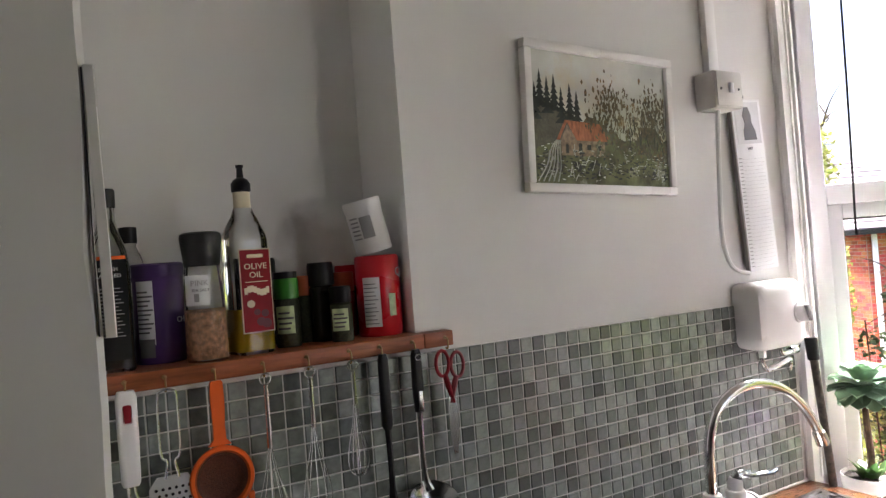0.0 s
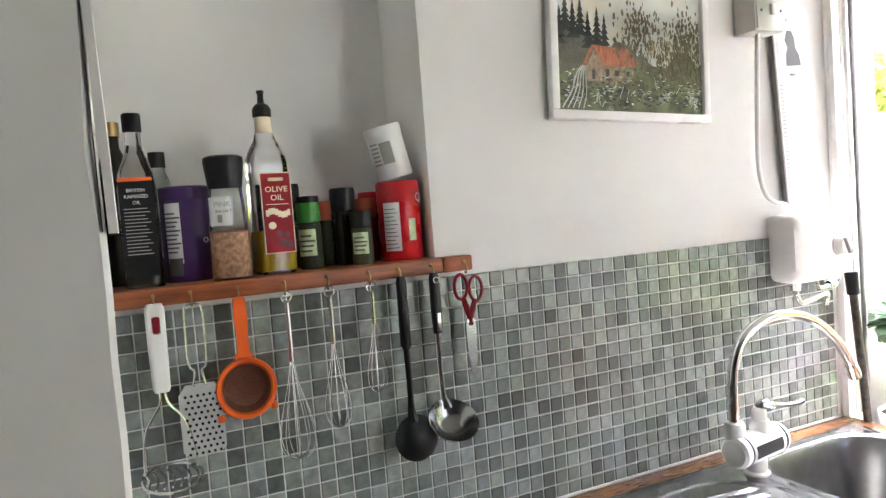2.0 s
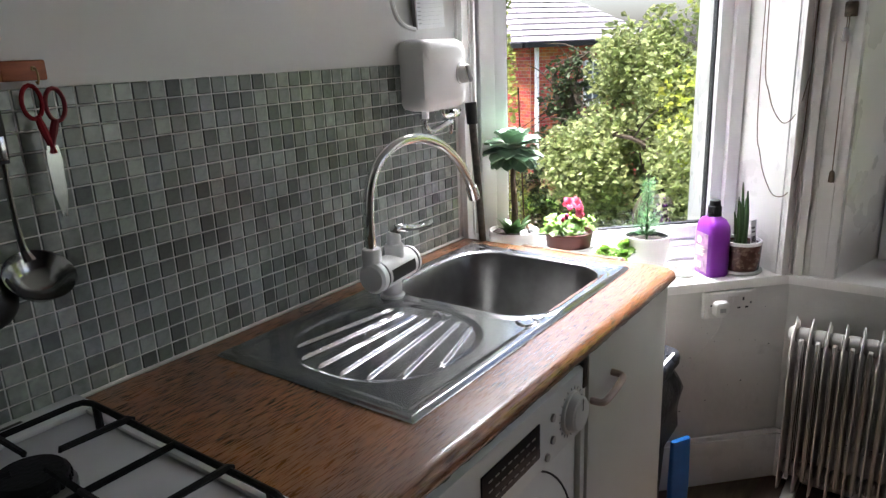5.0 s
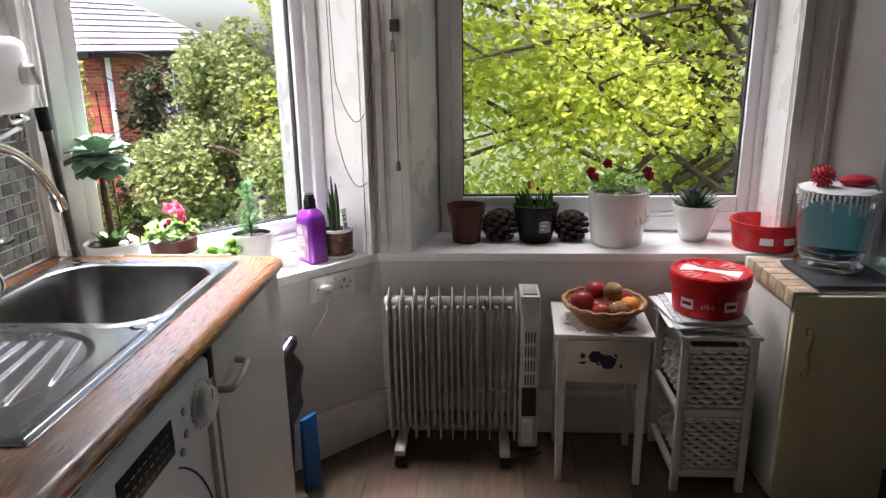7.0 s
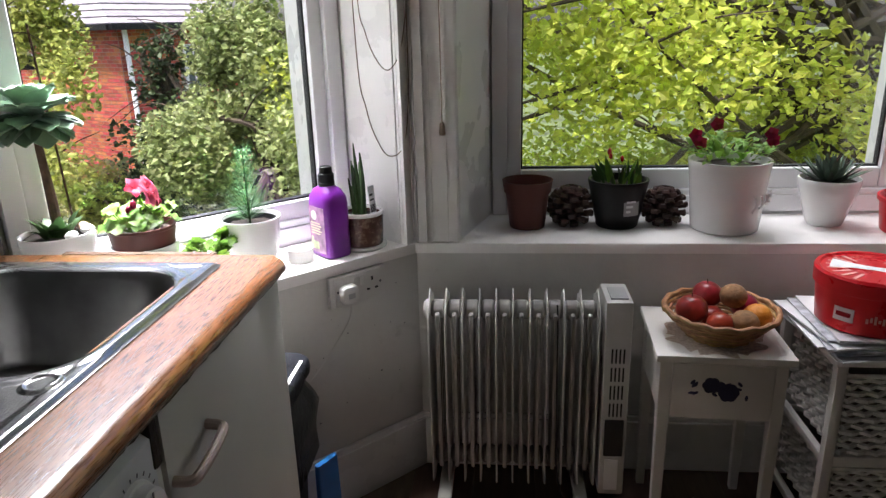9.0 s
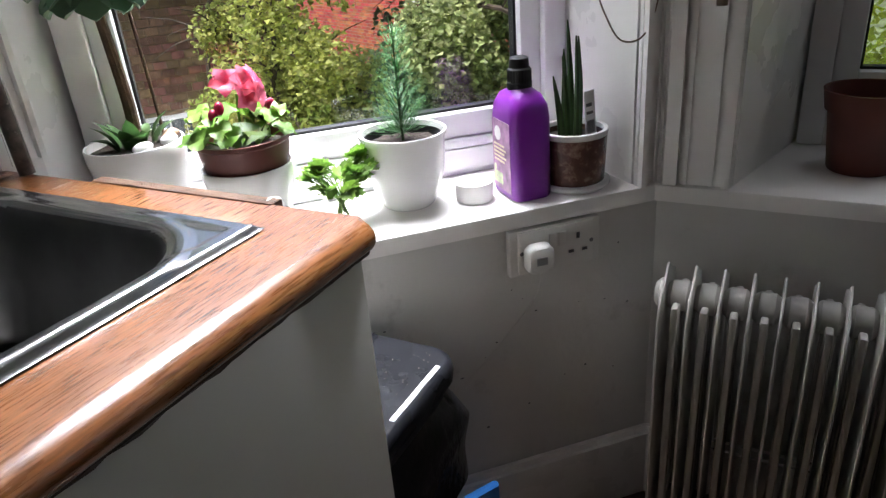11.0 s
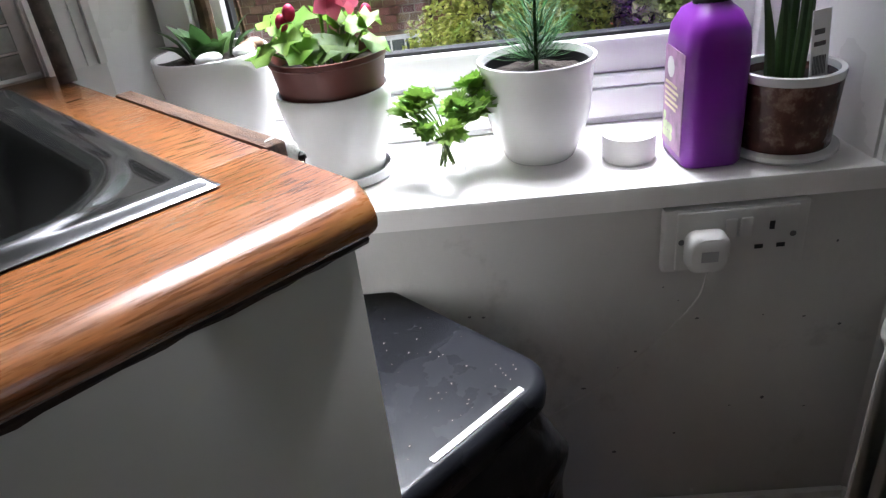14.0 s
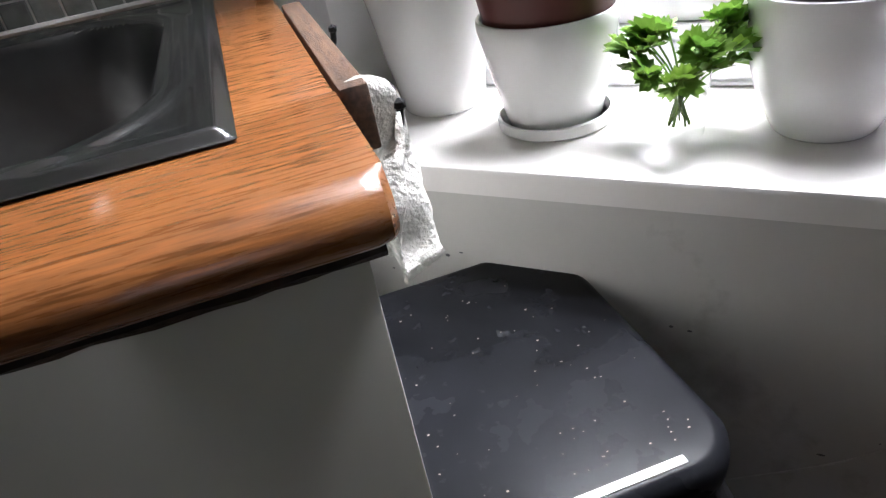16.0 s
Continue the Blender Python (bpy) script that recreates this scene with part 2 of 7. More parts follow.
M["fridge"] = mat("cream_cupboard_paint", (0.74, 0.66, 0.45), 0.4, var=0.07, scale=4, stain=(0.5, 0.4, 0.24), stain_scale=5, stain_cut=0.66)
M["wicker"] = mat("white_wicker", (0.78, 0.77, 0.73), 0.6, var=0.15, scale=60, rnd=0.12)
M["straw"] = mat("straw_basket", (0.36, 0.19, 0.08), 0.6, var=0.3, scale=60, rnd=0.25)
M["apple"] = mat("red_apple_skin", (0.33, 0.025, 0.02), 0.3, var=0.45, scale=22, rnd=0.2)
M["citrus"] = mat("orange_peel", (0.72, 0.26, 0.03), 0.42, var=0.15, scale=30, bump=0.5, bscale=260)
M["kiwi"] = mat("brown_kiwi_skin", (0.25, 0.13, 0.06), 0.8, var=0.3, scale=60, bump=0.6)
M["water"] = glass_mat("blue_liquid", (0.25, 0.78, 0.95))
M["cloth"] = mat("pale_dish_cloth", (0.62, 0.61, 0.57), 0.9, var=0.15, scale=30, bump=1.0, bscale=220, stain=(0.45, 0.46, 0.34), stain_scale=16, stain_cut=0.66)
M["old_wood"] = mat("old_bare_wood", (0.11, 0.06, 0.035), 0.75, var=0.5, scale=14, stretch=(16, 2, 16), bump=0.8)
M["radiator"] = mat("white_radiator_enamel", (0.52, 0.51, 0.48), 0.35, var=0.05, scale=8)
M["blue"] = mat("blue_plastic", (0.01, 0.13, 0.42), 0.35, var=0.15)
M["navy"] = mat("navy_painted_flower", (0.03, 0.03, 0.08), 0.6, var=0.3)
M["tilecloth"] = mat("checked_beige_runner", (0.48, 0.36, 0.25), 0.7, var=0.35, scale=26)
M["stick"] = mat("mottled_walking_stick", (0.06, 0.05, 0.04), 0.4, var=0.6, scale=70, stain=(0.35, 0.32, 0.27), stain_scale=90, stain_cut=0.62)
M["cord"] = mat("brown_cord", (0.2, 0.15, 0.11), 0.7)
M["brass"] = mat("aged_brass", (0.42, 0.28, 0.13), 0.35, 1.0, var=0.15)
M["magenta_ink"] = mat("dark_plum_ink", (0.12, 0.01, 0.02), 0.5)
M["orange_dull"] = mat("dull_orange_lid", (0.5, 0.10, 0.04), 0.4)
M["red_dull"] = mat("dark_red_grip", (0.22, 0.02, 0.03), 0.4)
M["paint_sky"] = mat("painted_sky", (0.60, 0.62, 0.58), 0.25, var=0.18, scale=7, stain=(0.62, 0.56, 0.42), stain_scale=5, stain_cut=0.5, coat=0.4, bump=0.3, bscale=60)
M["paint_wood"] = mat("painted_woods", (0.09, 0.085, 0.06), 0.3, var=0.5, scale=24, stain=(0.20, 0.19, 0.12), stain_scale=22, stain_cut=0.55, bump=0.5)
M["paint_fir"] = mat("painted_firs", (0.025, 0.03, 0.028), 0.3, var=0.5, scale=40)
M["paint_autumn"] = mat("painted_autumn_trees", (0.10, 0.08, 0.045), 0.3, var=0.6, scale=60, stain=(0.24, 0.15, 0.07), stain_scale=34, stain_cut=0.55)
M["paint_meadow"] = mat("painted_meadow", (0.12, 0.13, 0.06), 0.3, var=0.6, scale=26, stain=(0.40, 0.42, 0.34), stain_scale=20, stain_cut=0.58, bump=0.5)
M["paint_wall"] = mat("painted_cottage_wall", (0.26, 0.19, 0.13), 0.3, var=0.6, scale=70)
M["paint_roof"] = mat("painted_red_roof", (0.40, 0.13, 0.06), 0.3, var=0.45, scale=45, stretch=(3, 1, 1))
M["paint_light"] = mat("painted_highlights", (0.7, 0.72, 0.66), 0.3, var=0.2)
M["switch_grey"] = mat("pale_grey_enamel", (0.55, 0.54, 0.50), 0.4, var=0.05)
M["photo_grey"] = mat("pale_photo", (0.6, 0.61, 0.62), 0.35, var=0.1)
M["stone"] = mat("brown_pebble", (0.30, 0.19, 0.12), 0.5, var=0.3, scale=40)
M["cane"] = mat("brown_cane", (0.10, 0.05, 0.03), 0.6)
M["frost"] = mat("frosted_plastic", (0.8, 0.79, 0.78), 0.35, var=0.03)
M["label_plum"] = mat("plum_printed_label", (0.36, 0.20, 0.34), 0.4, var=0.5, scale=45, stain=(0.62, 0.58, 0.35), stain_scale=38, stain_cut=0.62)
M["succulent_dark"] = mat("grey_green_aloe_leaf", (0.07, 0.11, 0.075), 0.4, var=0.3, scale=40, rnd=0.3)
M["wall_flex"] = mat("dusty_white_flex", (0.5, 0.49, 0.46), 0.6)
M["brass_dull"] = mat("tarnished_metal", (0.12, 0.09, 0.07), 0.5, 0.6)
# radiator enamel darkened for the shade between the fins
M["radiator_shaded"] = mat("shaded_radiator_enamel", (0.34, 0.33, 0.31), 0.5, var=0.1)
M["table_white"] = mat("chalky_white_paint", (0.72, 0.70, 0.66), 0.5, var=0.05, scale=9, stain=(0.55, 0.5, 0.42), stain_scale=12, stain_cut=0.72, bump=0.15)
M["doily"] = mat("beige_crochet", (0.42, 0.34, 0.28), 0.9, var=0.3, scale=120, bump=1.0, bscale=300)
M["news"] = mat("printed_newspaper", (0.50, 0.52, 0.56), 0.7, var=0.45, scale=40)
M["lid_ray"] = mat("pale_pink_print", (0.75, 0.38, 0.34), 0.4)
M["cupboard_side"] = mat("white_cupboard_side", (0.66, 0.65, 0.60), 0.45, var=0.06, scale=5)
M["handle_tan"] = mat("tan_handle", (0.40, 0.24, 0.12), 0.4)
M["tray"] = mat("dark_slate_tray", (0.06, 0.06, 0.065), 0.35, var=0.2)
M["lace"] = mat("white_net_and_beads", (0.78, 0.78, 0.78), 0.3, var=0.05)
M["red_matt"] = mat("matt_red_rubber", (0.50, 0.02, 0.04), 0.6, var=0.15)
# unseen room walls darkened so less light bounces into the bay
M["wall_plain"] = mat("bounce_cutting_wall", (0.18, 0.165, 0.155), 0.8, var=0.05, scale=3, bump=0.2)
M["wicker_dark"] = mat("wicker_gap_shade", (0.16, 0.14, 0.12), 0.8, var=0.2)
# ---------- building helpers ----------
def thing(name, loc, label, category, group="", kind="", rz=0.0):
    ob = new(name)
    ob.empty_display_size = 0.02
    ob.matrix_world = pose(*loc, 0, 0, rz)
    return tagged(ob, label, category, group, kind)


def link_mesh(name, bm, material, smooth=True, sharp=0.6):
    me = bpy.data.meshes.new(name)
    bm.to_mesh(me)
    bm.free()
    me.materials.append(M[material] if isinstance(material, str) else material)
    if smooth:
        me.polygons.foreach_set("use_smooth", [True] * len(me.polygons))
        me.set_sharp_from_angle(angle=sharp)
    return new(name, me)


def part(name, bm, material, parent, label="", smooth=True, sharp=0.6):
    """One mesh under a thing or a part, in the coordinates of that thing."""
    ob = link_mesh(name, bm, material, smooth, sharp)
    ob.parent = parent
    return tagged(ob, label)


def solid(name, bm, material, label="", category="", group="", kind="", loc=(0, 0, 0), rz=0.0, smooth=True, sharp=0.6):
    """A thing, or piece of the setting, that is one mesh."""
    ob = link_mesh(name, bm, material, smooth, sharp)
    ob.matrix_world = pose(*loc, 0, 0, rz)
    return tagged(ob, label, category, group, kind)


def B():
    return bmesh.new()


def box(bm, x0, x1, y0, y1, z0, z1, r=0.0, seg=2, m=None):
    v = [bm.verts.new((x, y, z)) for z in (z0, z1) for x, y in ((x0, y0), (x1, y0), (x1, y1), (x0, y1))]
    f = [bm.faces.new([v[i] for i in q]) for q in ((3, 2, 1, 0), (4, 5, 6, 7), (0, 1, 5, 4), (1, 2, 6, 5), (2, 3, 7, 6), (3, 0, 4, 7))]
    if m is not None:
        bmesh.ops.transform(bm, matrix=m, verts=v)
    if r:
        e = list({e for q in f for e in q.edges})
        bmesh.ops.bevel(bm, geom=e, offset=r, segments=seg, affect="EDGES", profile=0.5)
    return bm


def prism(bm, pts, z0, z1, r=0.0):
    lo, hi = [bm.verts.new((x, y, z0)) for x, y in pts], [bm.verts.new((x, y, z1)) for x, y in pts]
    n = len(pts)
    f = [bm.faces.new(hi), bm.faces.new(lo[::-1])]
    f += [bm.faces.new((lo[i], lo[(i + 1) % n], hi[(i + 1) % n], hi[i])) for i in range(n)]
    bmesh.ops.recalc_face_normals(bm, faces=f)
    if r:
        bmesh.ops.bevel(bm, geom=[e for e in f[0].edges], offset=r, segments=2, affect="EDGES", profile=0.5)
    return bm


def lathe(bm, prof, c=(0, 0, 0), seg=28, m=None):
    """Turned form about z from (radius, height) pairs; radius 0 closes it."""
    rings, new_v = [], []
    for r, z in prof:
        if r < 1e-6:
            rings.append([bm.verts.new((c[0], c[1], c[2] + z))])
        else:
            rings.append([bm.verts.new((c[0] + r * math.cos(2 * math.pi * i / seg), c[1] + r * math.sin(2 * math.pi * i / seg), c[2] + z)) for i in range(seg)])
        new_v += rings[-1]
    faces = []
    for a, b in zip(rings, rings[1:]):
        for i in range(seg):
            j = (i + 1) % seg
            if len(a) == 1 and len(b) == 1:
                continue
            q = [a[0], b[j], b[i]] if len(a) == 1 else [a[i], a[j], b[0]] if len(b) == 1 else [a[i], a[j], b[j], b[i]]
            faces.append(bm.faces.new(q))
    bmesh.ops.recalc_face_normals(bm, faces=faces)
    if m is not None:
        bmesh.ops.transform(bm, matrix=m, verts=new_v)
    return bm


def loft(bm, rings, cap=True):
    """Skin over rings of equal vertex count."""
    vs = [[bm.verts.new(p) for p in ring] for ring in rings]
    n = len(vs[0])
    faces = [bm.faces.new((a[i], a[(i + 1) % n], b[(i + 1) % n], b[i])) for a, b in zip(vs, vs[1:]) for i in range(n)]
    if cap:
        faces += [bm.faces.new(vs[0][::-1]), bm.faces.new(vs[-1])]
    bmesh.ops.recalc_face_normals(bm, faces=faces)
    return bm


def rrect(w, d, r, z, cx=0, cy=0, k=5):
    """Ring of a rounded rectangle."""
    pts = []
    for sx, sy, a0 in ((1, 1, 0), (-1, 1, 90), (-1, -1, 180), (1, -1, 270)):
        for i in range(k):
            a = radians(a0 + 90 * i / (k - 1))
            pts.append((cx + sx * (w / 2 - r) + r * math.cos(a), cy + sy * (d / 2 - r) + r * math.sin(a), z))
    return pts


def tube(bm, pts, r, seg=8, cap=True):
    """Round bar along a line of points; r is one radius or one for each point."""
    pts = [Vector(p) for p in pts]
    rs = r if isinstance(r, (list, tuple)) else [r] * len(pts)
    rings, side = [], None
    for i, p in enumerate(pts):
        d = (pts[min(i + 1, len(pts) - 1)] - pts[max(i - 1, 0)]).normalized()
        ref = Vector((0, 0, 1)) if abs(d.z) < 0.9 else Vector((1, 0, 0))
        if side is None:
            side = d.cross(ref).normalized()
        else:
            side = (side - d * side.dot(d)).normalized()
        up = side.cross(d)
        rings.append([p + (side * math.cos(2 * math.pi * k / seg) + up * math.sin(2 * math.pi * k / seg)) * rs[i] for k in range(seg)])
    return loft(bm, rings, cap)


def smooth_line(pts, n=6):
    """Catmull-Rom line through points."""
    p = [Vector(q) for q in pts]
    p = [p[0] * 2 - p[1]] + p + [p[-1] * 2 - p[-2]]
    out = []
    for a, b, c, d in zip(p, p[1:], p[2:], p[3:]):
        for i in range(n):
            t = i / n
            out.append(0.5 * (2 * b + (c - a) * t + (2 * a - 5 * b + 4 * c - d) * t * t + (3 * b - a - 3 * c + d) * t ** 3))
    return out + [p[-2]]


def ball(bm, c, r, sub=2, sx=1, sy=1, sz=1, jitter=0.0):
    q = bmesh.ops.create_icosphere(bm, subdivisions=sub, radius=r)
    for v in q["verts"]:
        k = 1 + jitter * noise.noise(v.co * (2.0 / r))
        v.co = Vector((v.co.x * sx * k + c[0], v.co.y * sy * k + c[1], v.co.z * sz * k + c[2]))
    return bm


def blade(bm, base, tip, w, bend=0.0, lift=(0, 0, 1), n=3, fold=0.0):
    """Leaf blade from base to tip, widest in the middle; fold raises its edges."""
    base, tip = Vector(base), Vector(tip)
    d = tip - base
    side = d.cross(Vector(lift))
    side = side.normalized() if side.length > 1e-6 else Vector((1, 0, 0))
    up = side.cross(d).normalized()
    rows = []
    for i in range(n + 1):
        t = i / n
        p = base + d * t + up * bend * math.sin(math.pi * t)
        k = w * 0.5 * (math.sin(math.pi * (0.12 + 0.88 * t)) if t < 1 else 0.02)
        rows.append((bm.verts.new(p - side * k + up * fold * k), bm.verts.new(p), bm.verts.new(p + side * k + up * fold * k)))
    for a, b in zip(rows, rows[1:]):
        bm.faces.new((a[0], a[1], b[1], b[0]))
        bm.faces.new((a[1], a[2], b[2], b[1]))
    return bm


def text(name, body, size, m, material, parent, extrude=0.0004):
    """Lettering in the built-in font, turned into a mesh."""
    cu = bpy.data.curves.new(name, "FONT")
    cu.body, cu.size, cu.align_x, cu.align_y, cu.extrude, cu.resolution_u = body, size, "CENTER", "CENTER", extrude, 2
    tmp = bpy.data.objects.new(name, cu)
    me = bpy.data.meshes.new_from_object(tmp)
    bpy.data.objects.remove(tmp)
    me.transform(m)
    me.materials.append(M[material])
    ob = new(name, me)
    ob.parent = parent
    return ob


def bend_band(bm, r, a0, a1, z0, z1, seg=10, off=0.0006):
    """Label wrapped round a jar, between two angles in degrees."""
    pts = [radians(a0 + (a1 - a0) * i / seg) for i in range(seg + 1)]
    v = [[bm.verts.new(((r + off) * math.cos(a), (r + off) * math.sin(a), z)) for a in pts] for z in (z0, z1)]
    for i in range(seg):
        bm.faces.new((v[0][i], v[0][i + 1], v[1][i + 1], v[1][i]))
    return bm


rng = random.Random(7)
# ---------- large structure ----------
# Room: cooker wall along x at y = 2.2, a splayed bay at the far end (window_1 on x + y = 5.09, window_2 on x = 3.75).
ZC = 2.62
solid("floor", box(B(), -1.0, 3.6, -2.0, 2.4, -0.12, -0.004), "floor", "dark brown wood-effect floor underlay", "floor", kind="structure")
solid("ceiling", box(B(), -1.0, 4.1, -2.0, 2.7, ZC, ZC + 0.1), "ceiling", "plain unseen ceiling, greyed to cut bounce", "ceiling", kind="structure")
b = box(B(), 1.565, 2.815, 2.2, 2.5, 0, ZC)
box(b, 0.9, 1.565, 2.2, 2.5, 0, 1.425)
box(b, 0.9, 1.565, 2.40, 2.5, 1.425, ZC)
solid("wall_north", b, "wall", "white painted kitchen wall with a recess above the shelf", "wall", kind="structure", smooth=False)
b = B()
ys = [1.69 + 0.51 * i / 3 for i in range(4)]
rag = random.Random(3)
rows = []
for k in range(40):
    z = ZC * k / 39
    j = 0.005 * noise.noise((0, 0, z * 9)) + 0.004 * rag.random()
    rows.append([(-1.0, 1.69, z), (0.989 + j, 1.69, z), (0.995 + j, 1.694, z), (0.997, 1.702 + abs(j), z), (0.972, 2.5, z), (-1.0, 2.5, z)])
loft(b, rows)
solid("wall_chimney_breast", b, "wall", "white painted chimney breast with a ragged chipped corner", "wall", kind="structure", sharp=0.5)
solid("wall_west", box(B(), -1.1, -1.0, -2.0, 2.5, 0, ZC), "wall_plain", "plain unseen wall behind the camera, darkened to cut bounce", "wall", kind="structure")
solid("wall_south", box(B(), -1.0, 2.45, -2.1, -2.0, 0, ZC), "wall_plain", "plain unseen wall opposite the cooker, darkened to cut bounce", "wall", kind="structure")

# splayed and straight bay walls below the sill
solid("wall_bay_north", prism(B(), [(2.635, 2.2), (3.42, 1.415), (3.66, 1.69), (3.0, 2.4), (2.635, 2.4)], 0, 0.69), "wall_low", "grubby white wall below the splayed window, greyed for shade", "wall", kind="structure", smooth=False)
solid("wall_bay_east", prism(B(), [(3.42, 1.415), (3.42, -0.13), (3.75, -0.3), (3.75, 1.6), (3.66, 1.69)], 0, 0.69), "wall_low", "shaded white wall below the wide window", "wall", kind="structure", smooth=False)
south_pts = [[(3.42, -0.13), (3.30, -0.25), (3.50, -0.45), (3.62, -0.23)], [(2.55, -1.0), (2.45, -1.10), (2.45, -2.1), (2.65, -2.1), (2.65, -1.2), (2.75, -1.2)]]
b = prism(B(), south_pts[0], 0.69, 2.36)
prism(b, south_pts[1], 0.69, 2.36)
for z0, z1 in ((0, 0.69), (2.36, ZC)):
    prism(b, [(3.42, -0.13), (2.45, -1.10), (2.45, -2.1), (2.65, -2.1), (2.65, -1.2), (3.62, -0.23)], z0, z1)
solid("wall_bay_south", b, "wall", "shaded white return wall of the bay with an added window opening", "wall", kind="structure", smooth=False)
# pillars beside and between the windows, and the heads over them
solid("wall_bay_pillar", prism(B(), [(3.385, 1.455), (3.42, 1.415), (3.42, 1.29), (3.72, 1.205), (3.95, 1.205), (3.95, 1.9), (3.561, 1.659)], 0.69, ZC), "gloss_white", "white painted pillar between two bay windows", "wall", kind="structure", smooth=False)
solid("wall_bay_pillar_south", prism(B(), [(3.42, 0.02), (3.42, -0.13), (3.62, -0.33), (3.95, -0.33), (3.95, -0.02), (3.72, -0.02)], 0.69, ZC), "gloss_white", "white painted pillar beside the wide window", "wall", kind="structure", smooth=False)
solid("wall_bay_pillar_north", prism(B(), [(2.815, 2.2), (2.949, 2.271), (3.1, 2.42), (3.1, 2.7), (2.815, 2.7)], 0.69, ZC), "gloss_white", "white painted window reveal beside the tiles", "wall", kind="structure", smooth=False)
b = prism(B(), [(2.66, 2.2), (3.385, 1.455), (3.72, 1.72), (3.0, 2.45)], 2.36, ZC)
prism(b, [(3.42, 1.40), (3.42, -0.1), (3.90, -0.1), (3.90, 1.40)], 2.36, ZC)
solid("wall_bay_head", b, "wall", "white wall over the bay windows", "wall", kind="structure", smooth=False)

# sill round the bay
sill_pts = [(2.612, 2.198), (3.395, 1.415), (3.395, -0.12), (3.72, -0.02), (3.72, 1.205), (3.545, 1.645), (2.935, 2.258), (2.815, 2.2)]
solid("window_sill", prism(B(), sill_pts, 0.69, 0.72, 0.006), "sill", "wide white painted window sill, worn at the edge", "window sill", kind="structure", sharp=0.5)

# skirting
def board(bm, a, c, z0, z1, t, side):
    """Upright board between two points on plan."""
    a, c = Vector(a), Vector(c)
    d = (c - a).normalized()
    n = Vector((-d.y, d.x)) * t * side
    return prism(bm, [tuple(a), tuple(c), tuple(c + n), tuple(a + n)], z0, z1)


b = B()
board(b, (2.75, 2.08), (3.417, 1.413), 0, 0.16, 0.016, -1)
board(b, (2.75, 2.08), (3.417, 1.413), 0.16, 0.175, 0.009, -1)
board(b, (3.418, 1.41), (3.418, -0.12), 0, 0.16, 0.016, -1)
board(b, (3.418, 1.41), (3.418, -0.12), 0.16, 0.175, 0.009, -1)
solid("baseboard", b, "gloss_white", "white painted skirting board with a chipped top", "baseboard", kind="structure", smooth=False)


# moulded architraves
def architrave(name, a, c, z0, z1, side, label):
    a, c = Vector(a), Vector(c)
    bm = B()
    for f0, f1, t in ((0.0, 1.0, 0.010), (0.02, 0.22, 0.024), (0.30, 0.36, 0.016), (0.68, 0.74, 0.015), (0.86, 0.98, 0.020)):
        board(bm, a + (c - a) * f0, a + (c - a) * f1, z0 + t * 0.05, z1 - t * 0.05, t, side)
    return solid(name, bm, "gloss_white", label, "trim", kind="structure", smooth=False)


architrave("trim_pillar_north", (3.384, 1.451), (3.418, 1.417), 0.72, 2.36, -1, "white moulded window architrave beside the blind cords")
architrave("trim_pillar_east", (3.418, 1.405), (3.418, 1.292), 0.72, 2.36, -1, "white moulded architrave with a hanging blind cord")
architrave("trim_wide_window", (3.418, 0.018), (3.418, -0.115), 0.72, 2.36, -1, "white moulded architrave beside the wide window")
architrave("trim_tile_end", (2.737, 2.199), (2.812, 2.199), 0.90, ZC, -1, "white moulded architrave at the end of the tiles")


# ---------- windows ----------
def bay_window(name, label, origin, rz, w, z0, z1, panes_from, rails):
    """Window in a local frame: x along its width, y into the room; transom and lower sash."""
    ob = thing(name, (*origin, z0), label, "window", kind="structure", rz=rz)
    h, zt, pz = z1 - z0, 1.655 - z0, panes_from - z0
    f = B()
    box(f, 0, 0.045, -0.06, 0.012, 0, h, 0.004)
    box(f, w - 0.045, w, -0.06, 0.012, 0, h, 0.004)
    box(f, 0.045, w - 0.045, -0.06, 0.012, h - 0.05, h, 0.004)
    box(f, 0.045, w - 0.045, -0.06, 0.014, 0, rails, 0.005)
    box(f, 0.045, w - 0.045, -0.055, 0.022, rails, rails + 0.018, 0.004)
    box(f, 0.045, w - 0.045, -0.06, 0.014, zt, zt + 0.06, 0.004)
    box(f, 0.045, w - 0.045, -0.06, 0.03, -0.0, 0.012, 0.003)
    part("window_frame", f, "upvc", ob, sharp=0.5)
    s = B()
    za, zb = rails + 0.018, zt
    box(s, 0.045, 0.088, -0.045, 0.004, za, zb, 0.006)
    box(s, w - 0.088, w - 0.045, -0.045, 0.004, za, zb, 0.006)
    box(s, 0.088, w - 0.088, -0.045, 0.004, za, pz, 0.006)
    box(s, 0.088, w - 0.088, -0.045, 0.004, zb - 0.042, zb, 0.006)
    sash = part("sash", s, "upvc", ob, sharp=0.5)
    g = B()
    for x0, x1, a, c in ((0.088, 0.093, pz, zb - 0.042), (w - 0.093, w - 0.088, pz, zb - 0.042)):
        box(g, x0, x1, -0.026, -0.002, a, c)
    box(g, 0.093, w - 0.093, -0.026, -0.002, pz, pz + 0.005)
    box(g, 0.093, w - 0.093, -0.026, -0.002, zb - 0.047, zb - 0.042)
    part("gasket", g, "gasket", sash)
    p = part("pane", box(B(), 0.0885, w - 0.0885, -0.022, -0.018, pz, zb - 0.042), "glass", ob)
    p.visible_shadow = False
    p = part("pane", box(B(), 0.045, w - 0.045, -0.032, -0.028, zt + 0.06, h - 0.05), "glass", ob)
    p.visible_shadow = False
    return ob


